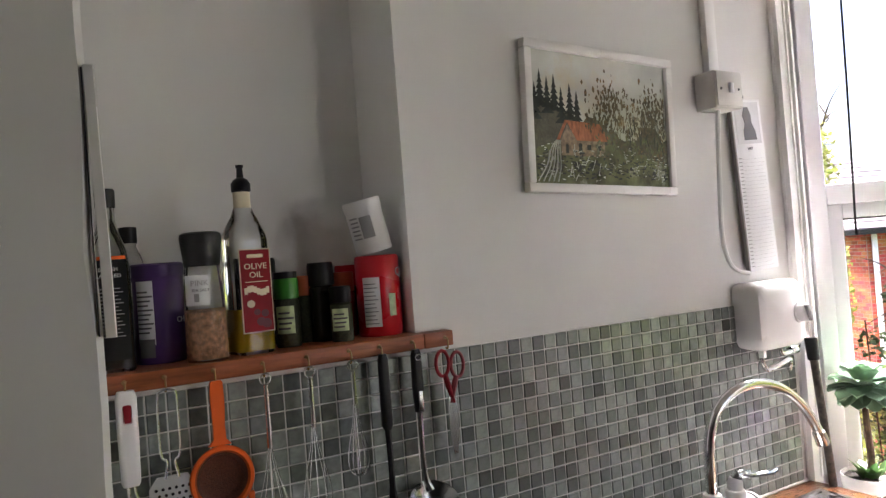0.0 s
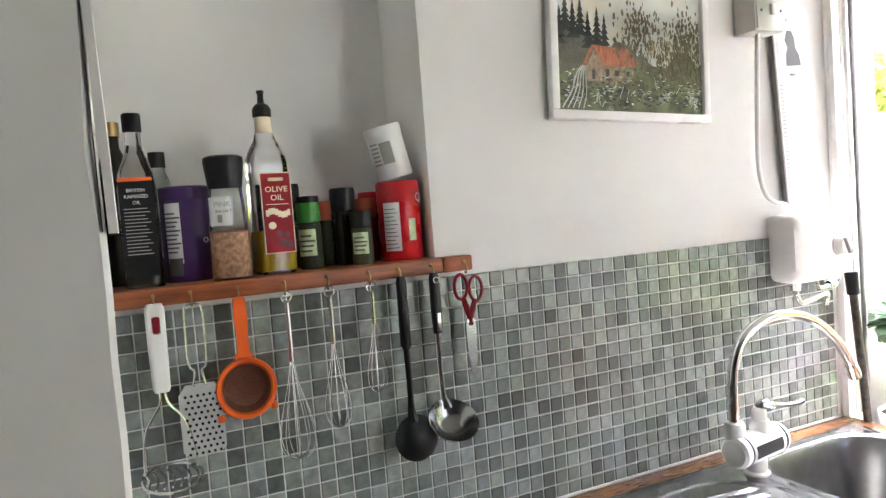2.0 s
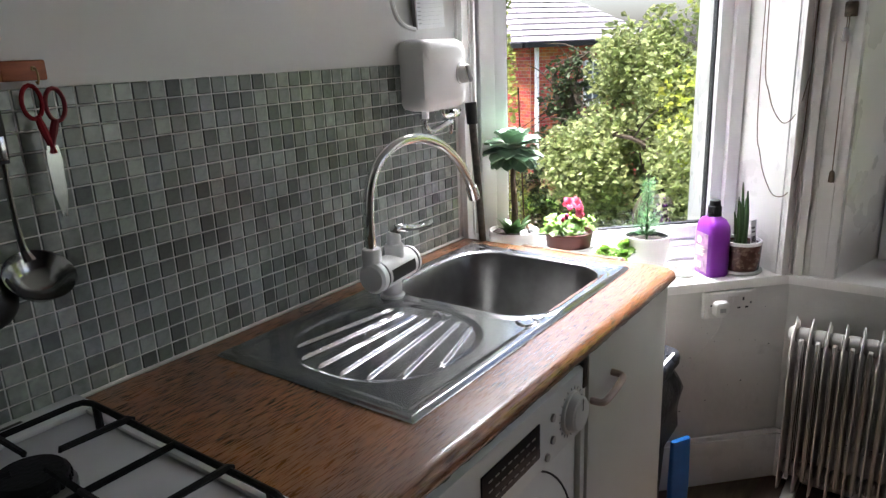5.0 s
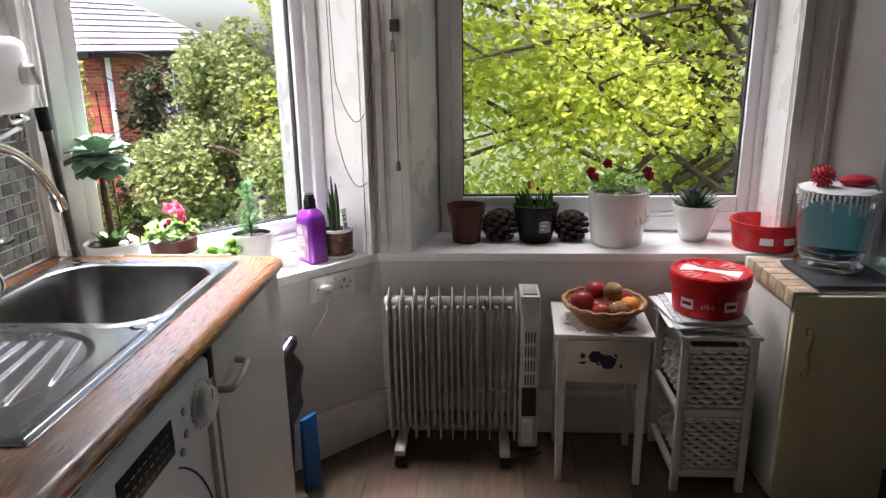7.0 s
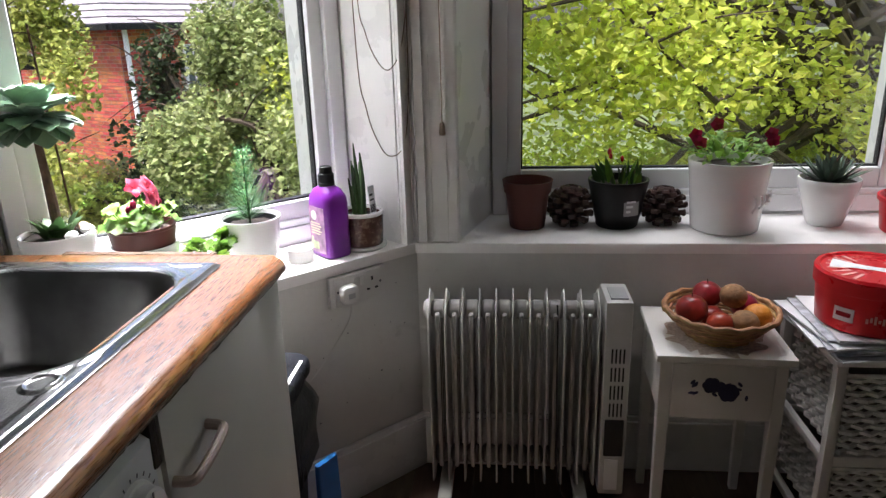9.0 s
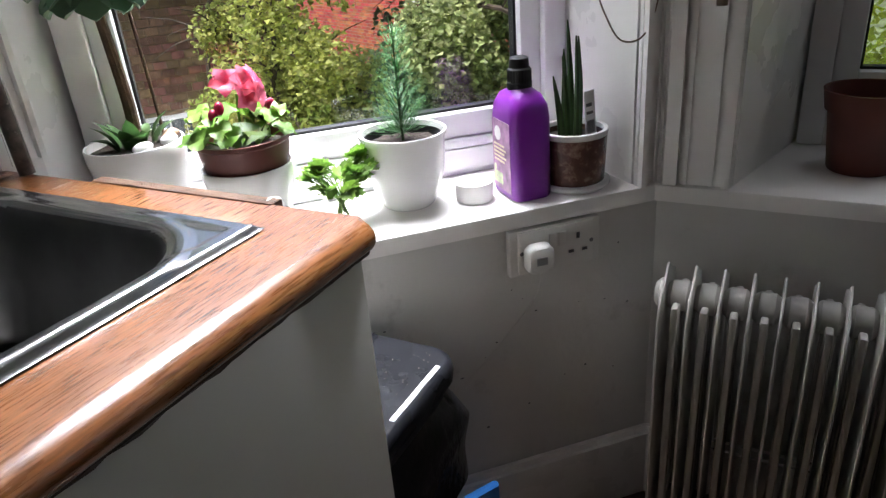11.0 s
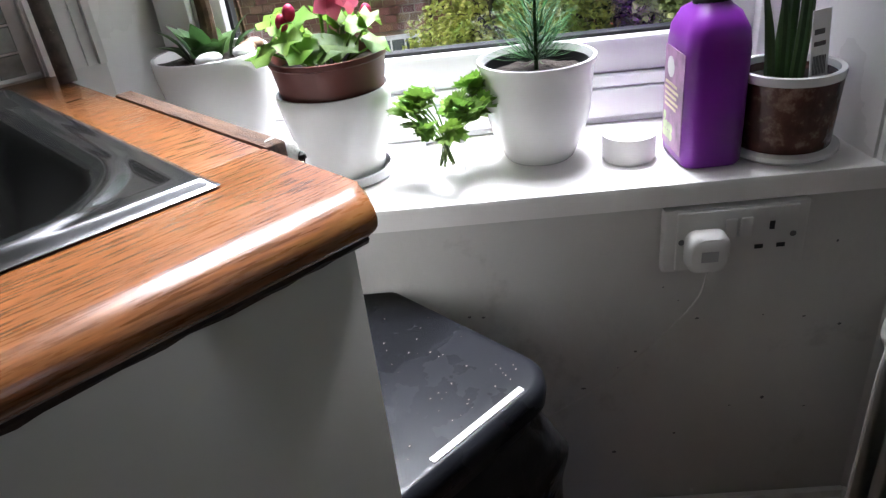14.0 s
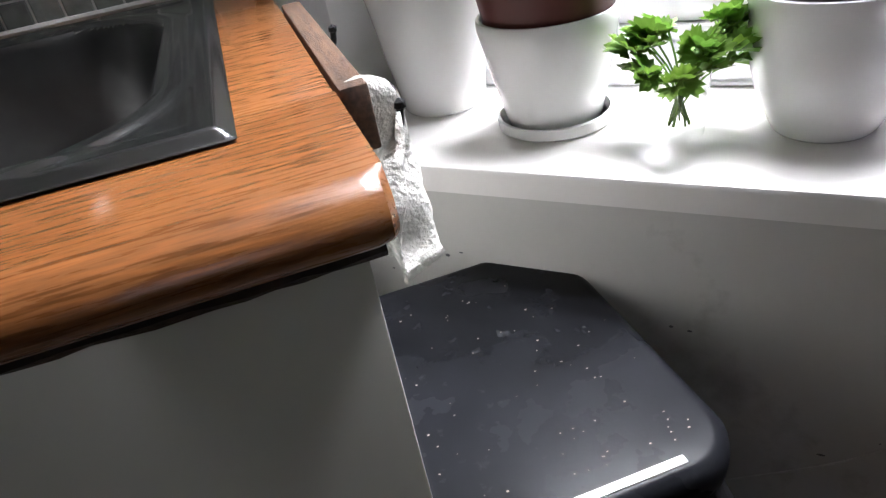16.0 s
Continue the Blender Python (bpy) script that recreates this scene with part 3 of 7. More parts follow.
bay_window("window_1", "white framed splayed bay window with a fixed upper light", (2.949, 2.271), -45, 0.865, 0.72, 2.36, 0.838, 0.05)
w2 = bay_window("window_2", "wide white framed bay window facing a leafy tree", (3.75, 1.205), -90, 1.24, 0.72, 2.36, 0.860, 0.06)
# not in view: third window added to let light reach the cooker wall
bay_window("unseen_window_3", "unseen white framed splayed bay window added opposite the first", (3.40, -0.35), -135, 1.06, 0.72, 2.36, 0.860, 0.06)
hd = box(B(), 1.15, 1.166, 0.004, 0.030, 0.55, 0.585, 0.003)
box(hd, 1.152, 1.164, 0.022, 0.034, 0.47, 0.57, 0.003)
part("handle", hd, "black", w2, "black window handle")
# ---------- below the wide window ----------
rd = thing("oil_radiator", (3.272, 1.125, 0), "white oil-filled electric radiator on castors", "radiator")
NF = 11
for i in range(NF):
    y = .238 - .0438 * i
    b = B()
    prof = [(-.072, .085), (-.074, .12), (-.074, .56), (-.060, .598), (-.030, .612), (0, .634), (.030, .612), (.060, .598), (.074, .56), (.074, .12), (.072, .085), (.04, .07), (-.04, .07)]
    loft(b, [[(x * k, y + d, .34 + (z - .34) * kz) for x, z in prof] for d, k, kz in ((-.0022, .985, .995), (-.0012, 1, 1), (.0012, 1, 1), (.0022, .985, .995))])
    part("fin", b, "radiator", rd, sharp=.8)
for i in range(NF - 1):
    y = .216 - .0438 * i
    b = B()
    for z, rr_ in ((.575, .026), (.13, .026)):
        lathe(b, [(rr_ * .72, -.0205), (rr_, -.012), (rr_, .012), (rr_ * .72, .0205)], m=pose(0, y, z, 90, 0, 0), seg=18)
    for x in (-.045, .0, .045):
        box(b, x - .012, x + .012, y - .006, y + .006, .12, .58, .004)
    part("column", b, "radiator_shaded", rd)
part("end_cap", lathe(B(), [(0, -.002), (.018, 0), (.026, .008), (.026, .02)], m=pose(0, .256, .575, 90, 0, 0), seg=18), "radiator", rd)
b = box(B(), -.078, .060, -.280, -.212, .062, .628, .006)
cp = part("control_box", b, "radiator", rd)
for k in range(4):
    for q in range(4):
        part("vent_slot", box(B(), -.0787, -.0775, -.265 + .010 * q, -.2605 + .010 * q, .46 - .052 * k, .50 - .052 * k), "gasket", cp)
part("rear_grip", box(B(), -.0795, -.0775, -.272, -.222, .185, .295, .002), "black", cp, "black control panel")
part("thermostat", box(B(), -.06, .02, -.27, -.225, .628, .633, .002), "plastic_grey", cp)
for y in (.205, -.165):
    ft = part("foot", box(B(), -.125, .125, y - .018, y + .018, .045, .068, .004), "radiator", rd)
    for x in (-.112, .112):
        for d in (-.011, .011):
            part("castor", lathe(B(), [(0, -.007), (.018, -.007), (.021, -.004), (.021, .004), (.018, .007), (0, .007)], (0, 0, 0), 16, m=pose(x, y + d, .021, 90, 0, 0)), "black", ft)
part("power_flex", tube(B(), smooth_line([(-.03, -.095, .60), (-.060, -.095, .55), (-.062, -.096, .42), (-.062, -.098, .28), (-.062, -.10, .14), (-.064, -.115, .05), (-.07, -.15, .006), (-.06, -.22, .006), (-.02, -.30, .006)], 6), .0022, 6), "black", rd, "black power flex")
part("tag", box(B(), -.081, -.079, -.262, -.226, .08, .175, .002), "plastic_white", rd)

# painted bedside table
tb_ = thing("side_table", (3.069, .508, 0), "white painted side table with a flower-painted drawer", "table", rz=-3)
TD, TWD = .275, .290
part("tabletop", box(B(), -.018, TD + .01, -.012, TWD + .012, .530, .548, .003), "table_white", tb_)
for x in (0, TD - .03):
    for y in (0, TWD - .03):
        b = B()
        loft(b, [rrect(.022, .022, .002, 0, x + .015, y + .015, 2), rrect(.030, .030, .002, .40, x + .015, y + .015, 2), rrect(.030, .030, .002, .53, x + .015, y + .015, 2)])
        part("leg", b, "table_white", tb_, smooth=False)
for q in ((.004, TD - .004, .004, .016), (.004, TD - .004, TWD - .016, TWD - .004), (TD - .016, TD - .004, .03, TWD - .03)):
    part("side_panel", box(B(), *q, .38, .53), "table_white", tb_)
dw = part("drawer", box(B(), -.004, .014, .030, TWD - .030, .378, .522, .002), "table_white", tb_)
part("drawer_gap", box(B(), .0, .012, .034, TWD - .034, .522, .530), "gasket", tb_)
r = random.Random(51)
for y, z, s in ((.170, .468, .021), (.130, .450, .024), (.150, .464, .014)):
    b = B()
    for q in range(6):
        a = q * 1.047
        lathe(b, [(s * .55, 0), (0, .0005)], m=pose(-.0042, y + s * .5 * math.cos(a), z + s * .5 * math.sin(a), 0, -90, 0), seg=10)
    part("painted_flower", b, "navy", dw, "dark blue painted flower")
for k in range(14):
    y, z = .150 + r.uniform(-.065, .065), .455 + r.uniform(-.034, .03)
    part("painted_leaf", lathe(B(), [(.008, 0), (0, .0004)], m=pose(-.0042, y, z, 0, -90, 0) @ pose(0, 0, 0, 0, 0, 40 * k) @ Matrix.Diagonal((1, .5, 1, 1)), seg=8), "navy", dw)

# doily and fruit basket
b = B()
c0 = b.verts.new((0, 0, .0012))
rim_ = [b.verts.new(((.118 + .008 * math.sin(q * 1.05)) * math.cos(q * .1309), (.118 + .008 * math.sin(q * 1.05)) * math.sin(q * .1309), .001 + .002 * math.sin(q * .9))) for q in range(48)]
for q in range(48):
    b.faces.new((c0, rim_[q], rim_[(q + 1) % 48]))
solid("crochet_doily", b, "doily", "beige crochet doily on the side table", "doily", loc=(3.180, .650, .5485), smooth=False)
fb = thing("fruit_basket", (3.185, .640, .5505), "round woven straw basket holding fruit", "basket")
for k in range(9):
    z = .004 + .007 * k
    rr_ = .075 + .0063 * k
    pts = [((rr_ + .003 * math.sin(q * 3.1416 * .5 + k * 3.1416)) * math.cos(q * .1309), (rr_ + .003 * math.sin(q * 1.5708 + k * 3.1416)) * math.sin(q * .1309), z) for q in range(49)]
    part("woven_coil", tube(B(), pts, .0044, 6, False), "straw", fb)
pts = [(.132 * math.cos(q * .1309), .132 * math.sin(q * .1309), .068 + .003 * math.sin(q * 2)) for q in range(49)]
part("braided_rim", tube(B(), pts, .0075, 8, False), "straw", fb)
part("base", lathe(B(), [(0, .002), (.076, .002), (.076, .008), (0, .008)], seg=32), "straw", fb)


def fruit(name, label, x, y, z, s, material, sx=1.0, stalk=False):
    o = thing(name, (3.185 + x, .640 + y, .5505 + z - s), label, "fruit", group="fruit in the basket")
    b = ball(B(), (0, 0, s), s, 3, sx, 1, .93)
    for v in b.verts:
        d = v.co.xy.length / s
        v.co.z -= .28 * s * max(0, .45 - d) ** 1.2 if v.co.z > s else 0
    part("skin", b, material, o, sharp=3)
    if stalk:
        part("stalk", tube(B(), [(0, 0, s * 1.75), (.003, .002, s * 2.1)], .0012, 5), "stem", o)


fruit("apple", "shiny red apple in the basket", -.02, .074, .075, .038, "apple", stalk=True)
fruit("apple", "dark red apple at the back of the basket", .050, .020, .086, .036, "apple", stalk=True)
fruit("kiwi_fruit", "brown kiwi fruit on top of the pile", .008, -.030, .098, .032, "kiwi", 1.1)
fruit("apple", "red apple lying in the basket front", -.058, .016, .052, .032, "apple")
fruit("kiwi_fruit", "brown kiwi fruit at the basket front", -.064, -.038, .058, .033, "kiwi", 1.1)
fruit("orange", "bright small orange in the basket", -.034, -.076, .062, .034, "citrus")
fruit("apple", "red apple under the other fruit", .045, -.070, .058, .034, "apple")
fruit("apple", "red apple low in the basket", .0, .02, .042, .034, "apple")

# wicker drawer unit
wu = thing("wicker_drawer_unit", (3.040, .182, 0), "white wooden unit with two wicker basket drawers", "drawer unit")
UD, UW, UH = .33, .235, .556
for x in (0, UD - .024):
    for y in (0, UW - .024):
        part("post", box(B(), x, x + .024, y, y + .024, 0, UH - .014, .002), "table_white", wu)
part("top", box(B(), -.008, UD + .008, -.008, UW + .008, UH - .014, UH, .003), "table_white", wu)
for z in (.055, .275):
    part("front_rail", box(B(), .002, .020, .024, UW - .024, z, z + .028, .002), "table_white", wu)
    part("back_rail", box(B(), UD - .020, UD - .002, .024, UW - .024, z, z + .028, .002), "table_white", wu)
    for y in (.002, UW - .020):
        part("side_rail", box(B(), .024, UD - .024, y, y + .018, z, z + .022, .002), "table_white", wu)


def weave(bm, o, u, w, h, n, nz, t=.004):
    """Basket weave on an upright face: o corner, u along, n outward."""
    o, u, n = Vector(o), Vector(u), Vector(n)
    cols = int(w / .020)
    for j in range(nz):
        z = h * (j + .5) / nz
        pts = [o + u * (w * i / (cols * 2)) + n * (t * 1.3 * math.cos(math.pi * i / 2 + math.pi * j)) + Vector((0, 0, z + .0012 * math.sin(i * 2.1 + j))) for i in range(cols * 2 + 1)]
        part("strand", tube(B(), pts, h / nz * .40, 5), "wicker", bm)


for z0, hh in ((.306, .205), (.086, .180)):
    bk = part("basket_drawer", box(B(), .010, UD - .03, .032, UW - .032, z0, z0 + .006), "wicker", wu)
    for o_, u_, w_, n_ in (((.008, .032, z0), (0, 1, 0), UW - .064, (-1, 0, 0)), ((.010, UW - .032, z0), (1, 0, 0), UD - .045, (0, 1, 0)), ((.010, .032, z0), (1, 0, 0), UD - .045, (0, -1, 0)), ((UD - .035, .032, z0), (0, 1, 0), UW - .064, (1, 0, 0))):
        weave(bk, o_, u_, w_, hh, n_, 12)
    # dark block behind the weave stands in for the shade in its gaps
    part("gap_shade_block", box(B(), .016, UD - .042, .040, UW - .040, z0 + .006, z0 + hh - .012), "wicker_dark", bk)
    part("basket_rim", tube(B(), [(.008, .030, z0 + hh), (.008, UW - .030, z0 + hh), (UD - .034, UW - .030, z0 + hh), (UD - .034, .030, z0 + hh), (.008, .030, z0 + hh)], .007, 8, False), "wicker", bk)

# papers and the red sweet tub
r = random.Random(61)
for k in range(7):
    b = box(B(), -.15, .15, -.115, .115, 0, .0035)
    for v in b.verts:
        v.co.z += .004 * (v.co.x < 0) * r.random()
    w, d = r.uniform(.85, 1.0), r.uniform(.9, 1.02)
    bmesh.ops.scale(b, vec=(w, d, 1), verts=b.verts[:])
    o = solid("newspaper", b, "news" if k % 2 else "paper", "folded newspaper stacked under the red tub", "newspaper", group="stack of papers", loc=(3.180 + r.uniform(-.02, .02), .318 + r.uniform(-.015, .025), .5565 + .0062 * k), rz=r.uniform(-9, 9), smooth=False)
tn = thing("red_sweet_tub", (3.160, .312, .602), "round red plastic sweet tub with a lid", "tub")
part("tub", lathe(B(), [(0, 0), (.106, 0), (.110, .004), (.118, .095), (.118, .10)], seg=56), "red", tn)
ldd = part("lid", lathe(B(), [(.119, .094), (.124, .096), (.125, .128), (.121, .134), (.114, .133), (.110, .129), (0, .129)], seg=56), "red", tn)
bb = B()
for k in range(22):
    a = 16.4 * k
    if abs((a - 70) % 180 - 90) > 25:
        box(bb, .055, .100, -.004, .004, .1292, .1298, m=pose(0, 0, 0, 0, 0, a))
part("lid_ray", bb, "lid_ray", ldd, "pale rays printed on the lid")
bb = B()
for q, w in ((-.085, .030), (-.04, .018), (0, .014), (.04, .018), (.085, .030)):
    pass
vv = [(-.09, -.034), (-.045, -.018), (0, -.013), (.045, -.018), (.09, -.034), (.09, .034), (.045, .018), (0, .013), (-.045, .018), (-.09, .034)]
bb.faces.new([bb.verts.new((x, y, .1302)) for x, y in vv])
bmesh.ops.transform(bb, matrix=pose(0, 0, 0, 0, 0, 60), verts=bb.verts[:])
part("lid_label", bb, "paper", ldd, "white bow-shaped label", smooth=False)
for q in range(5):
    a0 = 118 + 34 * q
    if q % 2 == 0:
        lw = part("side_label", bend_band(B(), .1155, a0, a0 + 22, .030, .062), "paper", tn, "white bow-shaped label")
        part("label_bar", bend_band(B(), .1163, a0 + 3, a0 + 19, .041, .052), "crimson", lw)
    else:
        b = B()
        for s in range(5):
            bend_band(b, .1158, a0 + 4 * s, a0 + 4 * s + 2.6, .036 + .004 * (s % 2), .048 + .004 * (s % 3), 2)
        part("printed_sweet", b, "lid_ray", tn)

# cream cupboard
fr = thing("cream_cupboard", (2.985, -.222, 0), "cream painted low cupboard with an arched wooden handle", "cupboard")
FD, FW, FH = .40, .345, .715
part("body", box(B(), .018, FD, 0, FW, 0.02, FH, .004), "cupboard_side", fr)
dd = part("door", box(B(), 0, .018, .004, FW - .004, .02, FH - .008, .005), "fridge", fr)
part("handle", tube(B(), smooth_line([(-.002, FW - .055, .60), (-.020, FW - .055, .595), (-.024, FW - .050, .55), (-.024, FW - .052, .50), (-.020, FW - .058, .465), (-.002, FW - .058, .46)], 5), [.008] * 4 + [.0075] * 17 + [.008] * 5, 8), "handle_tan", dd, "tan plastic bow handle")
for z in (.598, .462):
    part("handle_mount", box(B(), -.006, 0, FW - .068, FW - .044, z - .012, z + .012, .003), "handle_tan", dd)
part("base", box(B(), .03, FD, .01, FW - .01, 0, .02), "black", fr)
b = B()
for k in range(6):
    box(b, .002 + .060 * k, .058 + .060 * k, FW - .07, FW + .004, FH + .0005, FH + .006, .002)
rn = solid("table_runner", b, "tilecloth", "beige woven runner hanging over the cupboard edge", "runner", loc=(2.985, -.222, 0))
b = B()
for k in range(6):
    box(b, .002 + .060 * k, .058 + .060 * k, FW + .001, FW + .005, FH - .045, FH + .0, .001)
part("overhang", b, "tilecloth", rn)
solid("slate_tray", box(B(), 0, .27, 0, .25, 0, .010, .003), "tray", "dark grey slab tray on the cupboard", "tray", loc=(3.010, -.200, FH + .0075))

# drinks dispenser with blue liquid and fringed cover
ds = thing("glass_drinks_jar", (3.215, -.075, FH + .0185), "large glass jar of blue liquid under a beaded cover", "jar")
part("glass", lathe(B(), [(0, .012), (.02, .012), (.06, .006), (.095, 0), (.102, .004), (.102, .016), (.090, .028), (.094, .04), (.103, .06), (.108, .16), (.108, .255), (.105, .255), (.105, .16), (.099, .06), (.07, .04), (0, .036)], seg=48), "clear", ds)
part("blue_liquid", lathe(B(), [(0, .042), (.068, .044), (.092, .062), (.101, .16), (.101, .222), (0, .222)], seg=40), "water", ds)
part("spout", ball(B(), (-.098, .03, .055), .016, 2, 1.1, 1.2, .8), "navy", ds, "dark blue spout knob")
r = random.Random(71)
bb = lathe(B(), [(0, .262), (.06, .262), (.102, .258), (.114, .25)], seg=32)
part("cover", bb, "lace", ds, "white net cover")
for k in range(46):
    a = 2 * math.pi * k / 46
    ln = r.uniform(.025, .075)
    n_ = int(ln / .008) * 2
    b = tube(B(), [(.114 * math.cos(a) + .002 * math.sin(q + k), .114 * math.sin(a), .252 - .004 * q) for q in range(n_)], [.0018 if q % 2 else .0046 for q in range(n_)], 7)
    part("bead_string", b, "lace", ds)
o = thing("red_spiky_ball", (3.20, -.015, FH + .0185 + .260), "red spiky rubber massage ball", "ball")
b = ball(B(), (0, 0, .034), .030, 2)
for k in range(90):
    z = 1 - 2 * (k + .5) / 90
    a = k * 2.39996
    d = Vector((math.sqrt(1 - z * z) * math.cos(a), math.sqrt(1 - z * z) * math.sin(a), z))
    tube(b, [d * .028 + Vector((0, 0, .034)), d * .0385 + Vector((0, 0, .034))], [.0028, .0012], 5)
part("rubber", b, "red_matt", o)
o = thing("red_fabric_heart", (3.205, -.125, FH + .0185 + .262), "red fabric pincushion on the jar cover", "pincushion")
b = ball(B(), (0, 0, .016), .050, 3, .8, 1.1, .36, jitter=.08)
part("cushion", b, "red_matt", o)
part("loop", tube(B(), smooth_line([(-.035, -.03, .02), (-.050, -.035, -.005), (-.052, -.040, -.03), (-.044, -.045, -.01), (-.035, -.04, .015)], 4), .0014, 5), "gasket", o)
# ---------- cooker wall ----------
# worktop: rounded front, opening for the sink bowl
WX0, WX1, WY0, WZ = 1.594, 2.748, 1.566, 0.90
wt = thing("worktop", (WX0, WY0, 0.869), "orange-brown wood-grain laminate worktop with a rounded front edge", "worktop")
b = B()
prof = [(0.14, 0.0), (0.010, 0.0), (0.004, 0.002), (0.001, 0.006), (0.0, 0.012), (0.002, 0.019), (0.007, 0.025), (0.014, 0.029), (0.024, 0.031), (0.14, 0.031)]
L = WX1 - WX0
loft(b, [[(x, y + e * 0.012 * (1 if y < 0.02 else 0), z) for y, z in prof] for x, e in ((0, 0), (L - 0.012, 0), (L - 0.004, 0.25), (L, 0.8))])
box(b, 0, 0.662, 0.14, 0.632, 0.0, 0.031)
box(b, 1.06, L, 0.14, 0.632, 0.0, 0.031, 0.003)
box(b, 0.662, 1.06, 0.54, 0.632, 0.0, 0.031)
part("top", b, "worktop", wt, sharp=0.5)
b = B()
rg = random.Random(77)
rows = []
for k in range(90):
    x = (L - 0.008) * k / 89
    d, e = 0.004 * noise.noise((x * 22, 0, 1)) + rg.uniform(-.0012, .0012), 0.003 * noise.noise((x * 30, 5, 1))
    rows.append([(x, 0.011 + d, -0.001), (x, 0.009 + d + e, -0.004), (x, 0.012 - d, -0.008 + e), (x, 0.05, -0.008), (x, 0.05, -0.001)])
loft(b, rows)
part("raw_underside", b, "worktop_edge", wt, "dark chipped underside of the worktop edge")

# inset sink: one pressed sheet with drainer fan and rounded bowl
SX0, SX1, SY0, SY1 = 1.822, 2.690, 1.664, 2.136
sk = thing("sink", (SX0, SY0, 0.9), "stainless steel inset sink with a ribbed fan-shaped drainer", "sink")


def sdf_rr(x, y, cx, cy, hw, hd, r):
    qx, qy = abs(x - cx) - hw + r, abs(y - cy) - hd + r
    return math.hypot(max(qx, 0), max(qy, 0)) + min(max(qx, qy), 0) - r


def sstep(a, c, x):
    t = min(1, max(0, (x - a) / (c - a)))
    return t * t * (3 - 2 * t)


def sink_z(x, y):
    """Height of the pressed sheet over the worktop, world plan coordinates."""
    e = min(x - SX0, SX1 - x, y - SY0, SY1 - y)
    z = 0.002 + 0.0065 * sstep(0, 0.010, e) - 0.0025 * sstep(0.020, 0.032, e)
    d = sdf_rr(x, y, 2.452, 1.893, 0.190, 0.198, 0.095)
    z += 0.003 * (sstep(0.03, 0.018, d) - sstep(0.012, 0.002, d))
    z -= 0.165 * sstep(0.003, -0.04, d)
    # drainer dish and its ribs
    fx, fy = 2.65, 1.935
    f = sdf_rr(x, y, 2.045, 1.905, 0.175, 0.175, 0.15)
    z -= 0.004 * sstep(0.004, -0.012, f)
    rr, a = math.hypot(x - fx, y - fy), math.degrees(math.atan2(y - fy, x - fx)) % 360
    if f < -0.010 and rr > 0.47:
        k = round((a - 172.5) / 4.0)
        off = rr * math.sin(radians(a - 172.5 - 4.0 * k))
        if 0 <= k <= 7:
            z += 0.0060 * sstep(0.0, 0.010, -0.010 - f) * sstep(0.47, 0.49, rr) * math.exp(-(off / 0.0032) ** 2)
    c = math.hypot(x - 2.248, y - 1.705)
    z += 0.004 * sstep(0.024, 0.021, c) - 0.002 * sstep(0.019, 0.016, c)
    return z


b = B()
NX, NY = 400, 218
gv = [[b.verts.new(((SX1 - SX0) * i / NX, (SY1 - SY0) * j / NY, sink_z(SX0 + (SX1 - SX0) * i / NX, SY0 + (SY1 - SY0) * j / NY))) for i in range(NX + 1)] for j in range(NY + 1)]
bowl = B()
bv = {}


def bowl_vert(j, i):
    if (j, i) not in bv:
        bv[j, i] = bowl.verts.new(gv[j][i].co)
    return bv[j, i]


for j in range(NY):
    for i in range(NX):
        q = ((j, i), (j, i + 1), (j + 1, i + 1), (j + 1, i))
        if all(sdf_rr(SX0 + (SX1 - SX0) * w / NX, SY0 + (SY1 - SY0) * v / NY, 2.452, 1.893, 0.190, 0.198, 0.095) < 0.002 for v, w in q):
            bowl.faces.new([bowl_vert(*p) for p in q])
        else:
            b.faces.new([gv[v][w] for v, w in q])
for v in [v for v in b.verts if not v.link_faces]:
    b.verts.remove(v)
part("sink_sheet", b, "steel", sk, sharp=1.5)
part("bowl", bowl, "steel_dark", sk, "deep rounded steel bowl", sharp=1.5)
b = lathe(B(), [(0, 0.0), (0.016, 0.0), (0.02, 0.003), (0.036, 0.004), (0.040, 0.0)], (0.63, 0.23, -0.157))
part("drain", b, "chrome", sk, "chrome basin waste")
bars = B()
for i in range(5):
    box(bars, 0.372 + 0.006 * (i % 2), 0.386 - 0.004 * (i % 3), 0.200 + 0.0085 * i, 0.205 + 0.0085 * i, 0.0062, 0.0068)
part("maker_mark", bars, "ink", sk, "small dark maker's mark")

# electric tap with a swan neck
tp = thing("tap", (2.235, 2.045, 0.905), "white electric instant-heat tap with a chrome swan-neck spout", "tap")
part("base", lathe(B(), [(0, 0), (0.028, 0), (0.028, 0.006), (0.022, 0.01), (0.022, 0.05)]), "plastic_white", tp)
b = lathe(B(), [(0, -0.082), (0.028, -0.082), (0.034, -0.076), (0.034, -0.062), (0.033, -0.06), (0.034, -0.058), (0.034, 0.064), (0.033, 0.066), (0.034, 0.068), (0.034, 0.078), (0.028, 0.084), (0, 0.084)], m=pose(-0.005, -0.005, 0.068, 0, 90, 8))
part("body", b, "plastic_white", tp)
b = lathe(B(), [(0.0346, -0.062), (0.0352, -0.059), (0.0346, -0.056)], m=pose(-0.005, -0.005, 0.068, 0, 90, 8))
lathe(b, [(0.0346, 0.062), (0.0352, 0.066), (0.0346, 0.070)], m=pose(-0.005, -0.005, 0.068, 0, 90, 8))
part("ring", b, "black", tp)
b = B()
mm = pose(-0.005, -0.005, 0.068, 0, 0, 8)
rows = []
